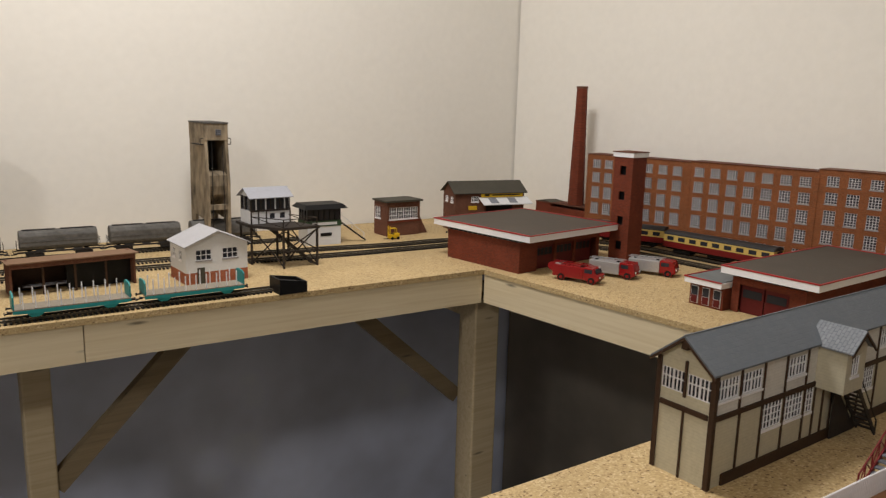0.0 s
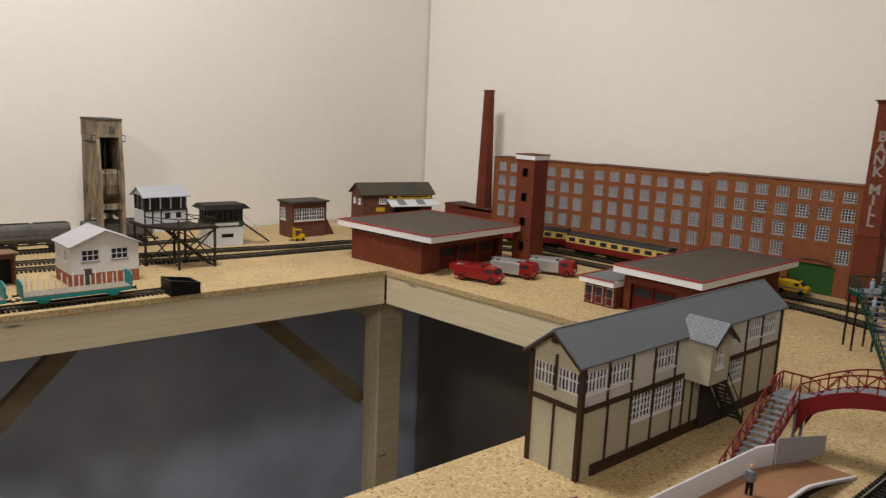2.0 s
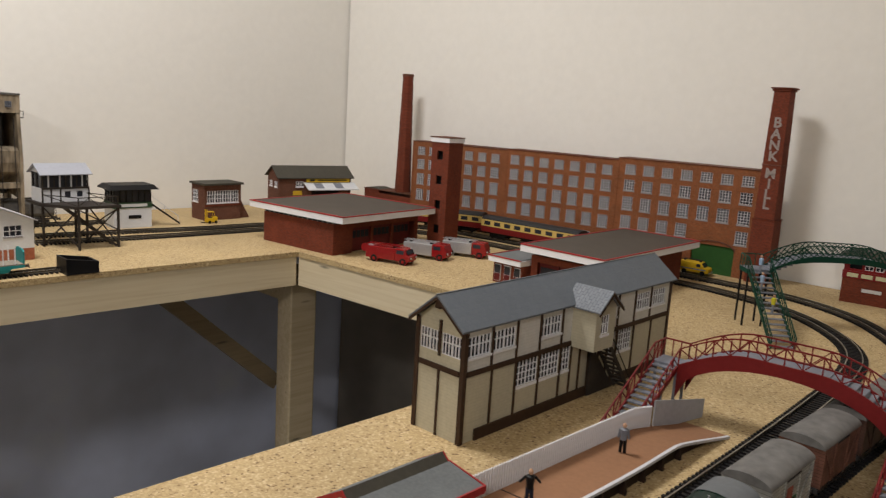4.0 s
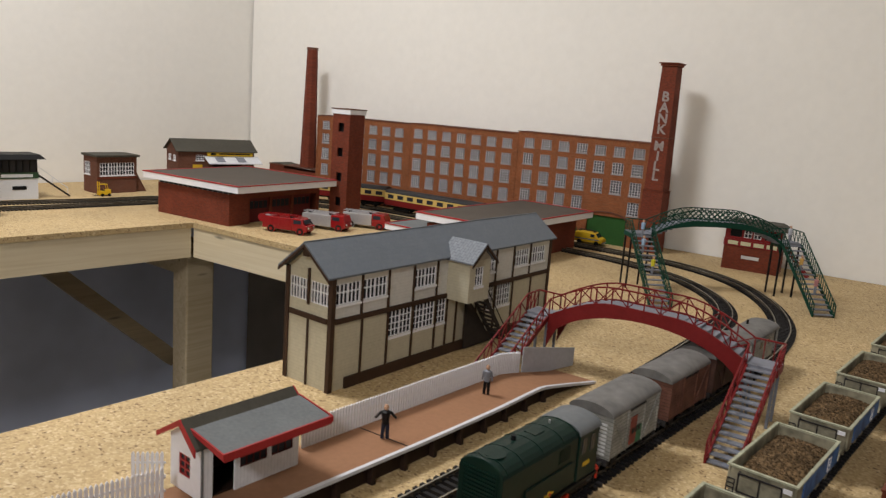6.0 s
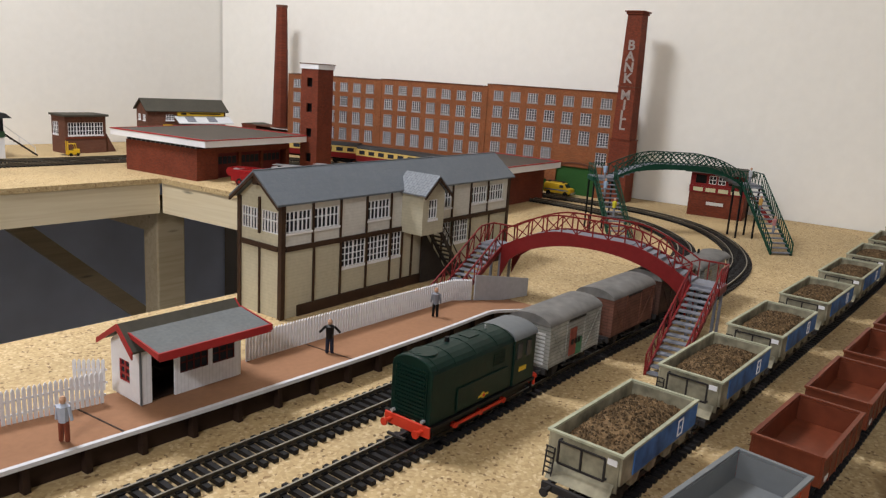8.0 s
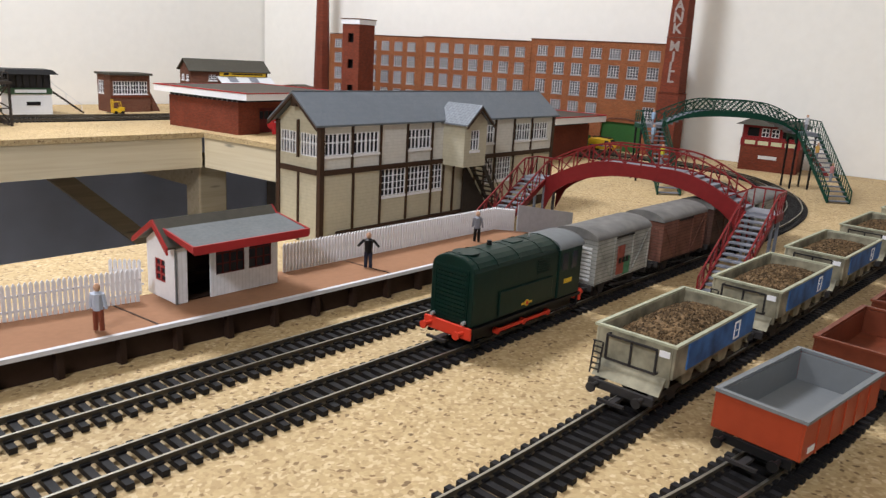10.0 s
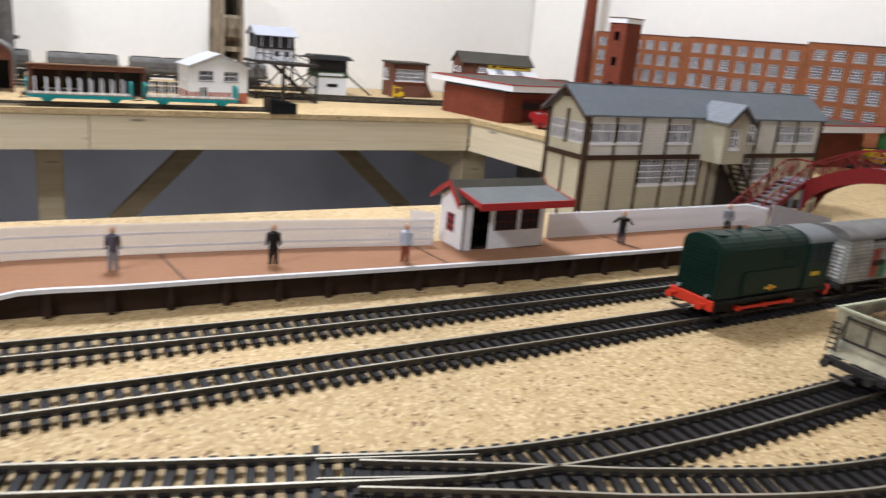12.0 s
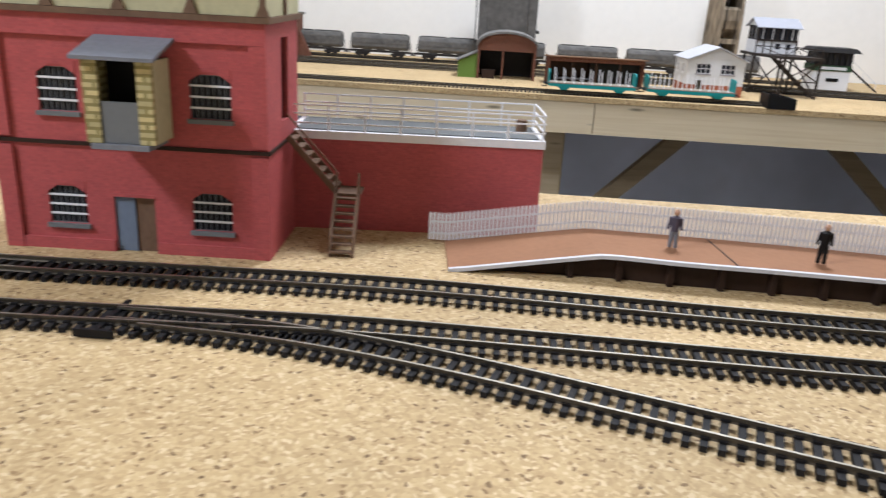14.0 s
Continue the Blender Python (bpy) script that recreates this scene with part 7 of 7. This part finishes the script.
def gantry_box():
    """A half-timbered signal box carried over the back tracks on a dark trestle."""
    t = thing("gantry_signal_box", 0.758, 1.332, 0, -3, "white half-timbered signal box raised on a dark trestle", "signal box")
    w, d, z0, z1 = 0.076, 0.048, 0.074, 0.123
    part("lower_storey", S().wall(w, 0.097, 0.002, [(0.036, 0.046, 0.082, 0.092), (0.056, 0.066, 0.082, 0.092)], z0), OFFWHITE, t)
    part("side_wall", S().box(0, 0.002, 0.0021, d, z0, 0.097), OFFWHITE, t)
    part("end_wall", S().box(w - 0.002, w, 0.0021, d, z0, 0.097), OFFWHITE, t)
    part("back_wall", S().box(0.0021, w - 0.0021, d - 0.002, d, z0, z1), OFFWHITE, t)
    part("glazing", S().box(0.002, w - 0.002, 0.002, d - 0.0022, 0.0972, z1), GLASS, t)
    for k in range(9):
        x = 0.001 + (w - 0.002) * k / 8
        part("mullion", S().box(x - 0.0009, x + 0.0009, 0.0, 0.0019, 0.0972, z1), OFFWHITE if k % 2 else TIMBER, t)
    for y in (0.004, 0.027, d - 0.003):
        part("mullion", S().box(0.0, 0.0019, y - 0.0012, y + 0.0012, 0.0972, z1), TIMBER, t)
    part("sill_band", S().box(-0.001, w + 0.001, -0.0014, -0.0002, 0.0960, 0.0995), TIMBER, t)
    for x in (0.0, 0.014, 0.029, w):
        part("timber", S().box(x - 0.0012, x + 0.0012, -0.0012, -0.0002, z0, 0.0958), TIMBER, t)
    for x in (0.041, 0.061):
        part("pane", S().box(x - 0.005, x + 0.005, 0.0012, 0.0018, 0.082, 0.092), GLASS, t)
    part("gable", S().prism([(0, z1), (d, z1), (d / 2, z1 + 0.0125)], 0, 0.002, "x"), OFFWHITE, t)
    for s, y in ((-1, -0.006), (1, d + 0.006)):
        part("roof_slope", S().prism([(y, z1 - 0.003), (d / 2, z1 + 0.0135), (d / 2, z1 + 0.0150), (y, z1 - 0.0015)], -0.005, w + 0.005, "x"), mat("pale_blue_slate", (0.36, 0.37, 0.42), 0.6, 0, 0.08), t, "pale grey roof slope")
    # Trestle deck and legs, stepping out to the front and the east.
    part("deck", S().prism([(-0.006, d + 0.01), (w + 0.004, d + 0.01), (w + 0.004, 0.0), (0.104, -0.064), (0.030, -0.064), (-0.006, 0.0)], z0 - 0.005, z0 - 0.0002, "z"), TIMBER, t, "dark timber deck")
    for x, fx in ((0.0, 0.034), (w - 0.004, 0.100)):
        for lx, ly in ((fx, -0.060), (x, 0.0), (x, d)):
            part("leg", S().beam((lx, ly, 0), (lx, ly, z0 - 0.005), 0.0035, 0.0035), TIMBER, t)
        part("cross_brace", S().beam((fx, -0.060, 0.004), (x, 0.0, z0 - 0.006), 0.0016, 0.002).beam((fx, -0.060, z0 - 0.006), (x, 0.0, 0.004), 0.0016, 0.002), TIMBER, t)
        part("deck_rail", S().beam((fx, -0.060, z0 + 0.014), (x, -0.002, z0 + 0.014), 0.0012, 0.0014).beam((fx, -0.060, z0), (fx, -0.060, z0 + 0.014), 0.0016, 0.0016).beam((fx, -0.060, z0), (x, -0.002, z0 + 0.014), 0.001, 0.001), TIMBER, t)
    part("cross_brace", S().beam((0.034, -0.061, 0.030), (0.100, -0.061, z0 - 0.006), 0.0016, 0.002).beam((0.034, -0.061, z0 - 0.006), (0.100, -0.061, 0.030), 0.0016, 0.002).beam((0.034, -0.061, 0.030), (0.100, -0.061, 0.030), 0.0016, 0.002), TIMBER, t)
    front = S().beam((0.034, -0.061, z0 + 0.014), (0.100, -0.061, z0 + 0.014), 0.0012, 0.0014)
    for k in range(4):
        u, v = 0.034 + 0.0165 * k, 0.034 + 0.0165 * (k + 1)
        front.beam((u, -0.061, z0 + 0.014 * (k % 2)), (v, -0.061, z0 + 0.014 * (1 - k % 2)), 0.001, 0.001)
    part("front_rail", front, TIMBER, t)
    part("stair", S().beam((0.020, -0.045, z0 - 0.004), (0.098, -0.057, 0.002), 0.0016, 0.004).beam((0.020, -0.029, z0 - 0.004), (0.098, -0.041, 0.002), 0.0016, 0.004), TIMBER, t, "steep timber stair")
    for k in range(9):
        f = (k + 0.5) / 9
        part("tread", S().box(0.020 + 0.078 * f - 0.003, 0.020 + 0.078 * f + 0.003, -0.044 - 0.012 * f, -0.030 - 0.012 * f, (z0 - 0.004) * (1 - f), (z0 - 0.004) * (1 - f) + 0.0010), TIMBER, t)
    return t


gantry_box()


def goods_store():
    t = thing("goods_store", 1.310, 1.408, 0, -17, "dark brick goods store with yellow sign and white awning", "goods store")
    w, d, H, R = 0.182, 0.070, 0.092, 0.113
    part("front_wall", S().box(0, w, 0, 0.003, 0, H), BRICKB, t)
    part("west_wall", S().box(0, 0.003, 0.0031, d, 0, H), BRICKB, t)
    part("gable", S().prism([(0, H + 0.0001), (d, H + 0.0001), (d / 2, R)], 0, 0.003, "x"), BRICKB, t)
    part("east_wall", S().box(w - 0.003, w, 0.0031, d, 0, H), BRICKB, t)
    for s, y in ((-1, -0.006), (1, d + 0.006)):
        part("roof_slope", S().prism([(y, H - 0.0035), (d / 2, R + 0.0008), (d / 2, R + 0.0026), (y, H - 0.0017)], -0.006, w + 0.006, "x"), DARKROOF, t, "dark grey-green roof slope")
    part("sign", S().box(0.066, w - 0.006, -0.0042, -0.0008, 0.0800, 0.0895), SIGNYELLOW, t, "long yellow sign board")
    part("sign_bar", S().box(0.074, 0.086, -0.0048, -0.0043, 0.0825, 0.0870).box(0.094, w - 0.014, -0.0048, -0.0043, 0.0838, 0.0862), BLACK, t, "unreadable dark lettering")
    part("awning", S().prism([(-0.030, 0.0640), (-0.0004, 0.0775), (-0.0004, 0.0795), (-0.030, 0.0660)], 0.060, w + 0.008, "x"), OFFWHITE, t, "white glazed awning")
    for k in range(2):
        part("awning_light", S().beam((0.092 + 0.05 * k, -0.026, 0.0688), (0.092 + 0.05 * k, -0.006, 0.0779), 0.020, 0.0006), STEPGREY, t)
    part("yellow_notice", S().box(0.034, 0.056, -0.0010, -0.0002, 0.050, 0.060), SIGNYELLOW, t)
    for k, (x, z) in enumerate(((0.050, 0.070),)):
        window(t, pose(x, -0.0012, z), 0.018, 0.012, 3, 3, 0.0011, 0.0010, WHITE, GLASSBLUE)
    for y in (0.022, 0.052):
        window(t, pose(-0.0012, d - y, 0.068, 0, 0, -90), 0.013, 0.012, 3, 3, 0.0011, 0.0010, WHITE, GLASSBLUE)
    # Flat black plate on the closed wall: a doorway's shade by colour alone.
    part("doorway_shade", S().box(0.080, 0.150, -0.0008, -0.0002, 0, 0.060), BLACK, t)
    return t


goods_store()


def forklift():
    t = thing("forklift_truck", 1.130, 1.405, 0, 170, "small yellow toy forklift truck", "forklift")
    part("body", S().prism([(-0.012, 0.003), (0.010, 0.003), (0.010, 0.011), (0.002, 0.011), (-0.004, 0.014), (-0.012, 0.014)], -0.006, 0.006), YELLOW, t, bevel=0.0006)
    part("mast", S().box(0.0102, 0.0120, -0.005, -0.0038, 0.002, 0.030).box(0.0102, 0.0120, 0.0038, 0.005, 0.002, 0.030), YELLOW, t)
    part("fork", S().box(0.0121, 0.022, -0.004, -0.0028, 0.002, 0.003).box(0.0121, 0.022, 0.0028, 0.004, 0.002, 0.003), CHASSIS, t)
    part("overhead_guard", S().beam((-0.006, -0.005, 0.014), (-0.004, -0.005, 0.024), 0.001, 0.001).beam((-0.006, 0.005, 0.014), (-0.004, 0.005, 0.024), 0.001, 0.001).box(-0.005, 0.009, -0.0055, 0.0055, 0.024, 0.025), YELLOW, t)
    part("seat", S().box(-0.002, 0.004, -0.004, 0.004, 0.0112, 0.0125), BLACK, t)
    for x in (-0.008, 0.006):
        for k in (-1, 1):
            part("wheel", S().rod((x, k * 0.0055, 0.0032), (x, k * 0.0075, 0.0032), 0.0032, None, 12), BLACK, t)
    return t


forklift()

# ---------------------------------------------------------------- the passenger train at the back


def coach(p, upper, lower, label):
    t = thing("passenger_coach", p[0], p[1], RAILTOP, p[2], label, "railway coach", "coaches of the passenger train")
    L, W = 0.235, 0.0185
    part("lower_side", S().box(-L / 2, L / 2, -W, W, 0.0125, 0.0245), lower, t, bevel=0.0008)
    up = part("upper_side", S().box(-L / 2, L / 2, -W + 0.0002, W - 0.0002, 0.0247, 0.0385), upper, t)
    rp = [((W + 0.0002) * math.cos(q), 0.0386 + 0.0075 * math.sin(q)) for q in (0, 0.35, 0.75, 1.15, 1.57, 1.99, 2.39, 2.79, 3.14)]
    part("roof", S().prism(rp, -L / 2 + 0.0005, L / 2 - 0.0005, "x"), mat("coach_roof", (0.035, 0.035, 0.037), 0.5, 0, 0.2), t, "dark curved roof")
    for s in (-1, 1):
        for k in range(9):
            u = -L / 2 + 0.016 + (L - 0.032) * k / 8
            part("coach_window", S().box(u - 0.0075, u + 0.0075, s * (W - 0.0001), s * (W + 0.0004), 0.0275, 0.0355), GLASS, up)
        part("underframe", S().box(-L / 2 + 0.004, L / 2 - 0.004, s * 0.010, s * 0.0125, 0.0085, 0.0124), BLACK, t)
        for u in (-0.078, 0.078):
            part("bogie", S().box(u - 0.020, u + 0.020, s * 0.0108, s * 0.0128, 0.0030, 0.0080), BLACK, t)
        part("gangway", S().box(s * L / 2, s * (L / 2 + 0.004), -0.006, 0.006, 0.0125, 0.0385), BLACK, t)
        buffers(t, s * L / 2, s, 0.0100, BLACK)
    for u in (-0.092, -0.064, 0.064, 0.092):
        wheelset(t, u, 0.0062, material=BLACK)
    part("battery_box", S().box(-0.030, 0.020, -0.012, 0.012, 0.0045, 0.0124), BLACK, t)
    return t


def at_index(line, i):
    d = line[i + 3] - line[i - 3]
    return line[i].x, line[i].y, math.degrees(math.atan2(d.y, d.x))


# Coaches follow one another along the outer back line, counted in steps from its bend.
base = min(range(len(NEAR)), key=lambda k: (NEAR[k] - Vector((1.514, 0.80))).length)
for k, (u, l, lab) in enumerate(((COACHCREAM, MAROON, "cream and maroon passenger coach with dark roof"), (COACHCREAM, MAROON, "cream and maroon passenger coach with dark roof"), (COACHCREAM, MAROON, "cream and maroon passenger coach with dark roof"))):
    coach(at_index(NEAR, base + 7 + round(k * 0.252 / 0.0068)), u, l, lab)

# ---------------------------------------------------------------- fire engines and the van


def fire_engine(x, y, rz, silver, label):
    t = thing("fire_engine", x, y, 0, rz, label, "fire engine", "fire engines")
    L, W = 0.086, 0.0145
    body_mat = SILVER if silver else ENGINE_RED
    cab = [(0.014, 0.006), (0.041, 0.006), (0.043, 0.010), (0.043, 0.0165), (0.037, 0.0180), (0.032, 0.0275), (0.014, 0.0285)] if not silver else [(0.014, 0.006), (0.042, 0.006), (0.043, 0.010), (0.042, 0.018), (0.038, 0.0285), (0.014, 0.0290)]
    part("cab", S().prism(cab, -W, W), ENGINE_RED, t, "red cab", bevel=0.0012)
    part("body", S().box(-0.043, 0.0138, -W, W, 0.0065, 0.0270), body_mat, t, bevel=0.0008)
    part("windscreen", S().add([(0.0386, -W + 0.0025, 0.0195), (0.0386, W - 0.0025, 0.0195), (0.0352, W - 0.003, 0.0262), (0.0352, -W + 0.003, 0.0262), (0.0376, -W + 0.0025, 0.0193), (0.0376, W - 0.0025, 0.0193), (0.0342, W - 0.003, 0.0260), (0.0342, -W + 0.003, 0.0260)],
                               [(0, 1, 2, 3), (7, 6, 5, 4), (0, 4, 5, 1), (1, 5, 6, 2), (2, 6, 7, 3), (3, 7, 4, 0)]), GLASS, t)
    for s in (-1, 1):
        part("side_window", S().box(0.017, 0.031, s * W, s * (W + 0.0003), 0.0190, 0.0255), GLASS, t)
        for u in (-0.026, 0.030):
            wh = part("wheel", S().rod((u, s * (W - 0.003), 0.0062), (u, s * (W + 0.0004), 0.0062), 0.0062, None, 16), BLACK, t)
            part("hub", S().rod((u, s * (W + 0.0004), 0.0062), (u, s * (W + 0.0009), 0.0062), 0.0030, None, 10), ENGINE_RED, wh)
            part("wheel_arch", S().rod((u, s * (W - 0.001), 0.0070), (u, s * (W + 0.0002), 0.0070), 0.0078, None, 16), body_mat if u < 0 else ENGINE_RED, t)
        part("ladder_rail", S().beam((-0.045, s * 0.006, 0.0300), (0.020, s * 0.006, 0.0310), 0.0010, 0.0014), SILVER if silver else ENGINE_RED, t)
        part("headlamp", S().rod((0.0428, s * 0.0095, 0.0130), (0.0440, s * 0.0095, 0.0130), 0.0016, None, 10), SILVER, t)
        for k in range(3):
            part("locker", S().box(-0.040 + 0.017 * k, -0.0255 + 0.017 * k, s * W, s * (W + 0.0004), 0.0130, 0.0235), body_mat, t)
    for k in range(8):
        part("ladder_rung", S().beam((-0.042 + 0.008 * k, -0.006, 0.0302 + 0.0001 * k), (-0.042 + 0.008 * k, 0.006, 0.0302 + 0.0001 * k), 0.0008, 0.0008), SILVER if silver else ENGINE_RED, t)
    part("ladder_mount", S().box(-0.035, -0.031, -0.006, 0.006, 0.0271, 0.0296).box(0.006, 0.010, -0.006, 0.006, 0.0271, 0.0298), BLACK, t)
    if not silver:
        for s in (-1, 1):
            part("escape_wheel", S().rod((-0.046, s * 0.010, 0.0225), (-0.046, s * 0.012, 0.0225), 0.0075, None, 16), ENGINE_RED, t, "wheel of the escape ladder")
        part("bell", S().rod((0.036, 0.005, 0.0275), (0.036, 0.005, 0.0305), 0.0022, 0.0012, 10), SILVER, t)
        part("roof_light", S().box(-0.040, -0.030, -0.010, 0.010, 0.0271, 0.0285), SILVER, t)
    return t


fire_engine(1.162, 0.910, -74, False, "all-red vintage fire engine with wheeled escape ladder")
fire_engine(1.246, 0.898, -74, True, "fire engine with red cab and silver body")
fire_engine(1.322, 0.868, -70, True, "fire engine with red cab and silver body")


def yellow_van():
    t = thing("yellow_van", 1.556, 0.520, 0, -86, "small yellow van with roof ladder before the green doors", "van")
    part("body", S().prism([(-0.026, 0.005), (0.026, 0.005), (0.028, 0.009), (0.027, 0.014), (0.019, 0.0155), (0.013, 0.0235), (-0.024, 0.0240), (-0.027, 0.020)], -0.0115, 0.0115), YELLOW, t, bevel=0.0014)
    for s in (-1, 1):
        part("side_window", S().box(0.005, 0.0125, s * 0.0115, s * 0.0118, 0.0158, 0.0210), GLASS, t)
        for u in (-0.016, 0.017):
            part("wheel", S().rod((u, s * 0.0095, 0.0046), (u, s * 0.0120, 0.0046), 0.0046, None, 14), BLACK, t)
        part("roof_rail", S().beam((-0.022, s * 0.005, 0.0262), (0.012, s * 0.005, 0.0262), 0.001, 0.001), TIMBER, t)
    part("windscreen", S().beam((0.0196, 0, 0.0158), (0.0146, 0, 0.0226), 0.019, 0.0008), GLASS, t)
    part("side_stripe", S().box(-0.024, 0.022, -0.0119, -0.0116, 0.0105, 0.0120), BLUE, t)
    part("roof_rack", S().box(-0.020, -0.018, -0.006, 0.006, 0.0241, 0.0258).box(0.008, 0.010, -0.006, 0.006, 0.0241, 0.0258), TIMBER, t)
    part("bumper", S().box(0.0278, 0.0292, -0.011, 0.011, 0.0055, 0.0075), SILVER, t)
    return t


yellow_van()


def red_cabin():
    t = thing("red_signal_cabin", 1.560, 0.279, 0, -86, "dark red and brick signal cabin against the wall", "signal cabin")
    w, d = 0.090, 0.05
    part("brick_base", S().box(0, w, 0, d, 0, 0.040), BRICKD, t)
    part("name_bar", S().box(0.030, 0.058, -0.0008, -0.0002, 0.020, 0.0255), BARGREY, t)
    part("panel_band", S().box(-0.001, w + 0.001, -0.0012, d + 0.001, 0.0402, 0.052), BRIDGERED, t)
    for k in range(4):
        part("cream_panel", S().box(0.006 + 0.0205 * k, 0.022 + 0.0205 * k, -0.0018, -0.0013, 0.0425, 0.0490), TANK, t)
    part("upper_frame", S().wall(w, 0.074, 0.002, [(0.008, 0.026, 0.056, 0.070), (0.030, 0.042, 0.056, 0.070), (0.045, 0.057, 0.056, 0.070), (0.062, 0.082, 0.056, 0.070)], 0.0522), BRIDGERED, t)
    # Black block stands for the shade inside the upper storey.
    part("upper_shade_box", S().box(0.003, w - 0.003, 0.006, d, 0.0522, 0.0738), BLACK, t)
    for x in (0.036, 0.051):
        window(t, pose(x, 0.0003, 0.056), 0.0118, 0.0138, 2, 2, 0.0012, 0.0012, WHITE, GLASSBLUE, False)
    part("roof", S().add([(-0.010, -0.012, 0.0742), (w + 0.010, -0.012, 0.0742), (w + 0.010, d + 0.008, 0.0742), (-0.010, d + 0.008, 0.0742), (0.006, 0.008, 0.083), (w - 0.006, 0.008, 0.083), (w - 0.006, d, 0.083), (0.006, d, 0.083)],
                         [(3, 2, 1, 0), (4, 5, 6, 7), (0, 1, 5, 4), (1, 2, 6, 5), (2, 3, 7, 6), (3, 0, 4, 7)]), DARKROOF, t, "dark hipped roof")
    part("stair", S().beam((w + 0.002, 0.01, 0.050), (w + 0.045, 0.01, 0.002), 0.0016, 0.004).beam((w + 0.002, 0.026, 0.050), (w + 0.045, 0.026, 0.002), 0.0016, 0.004), BRIDGERED, t)
    return t


red_cabin()
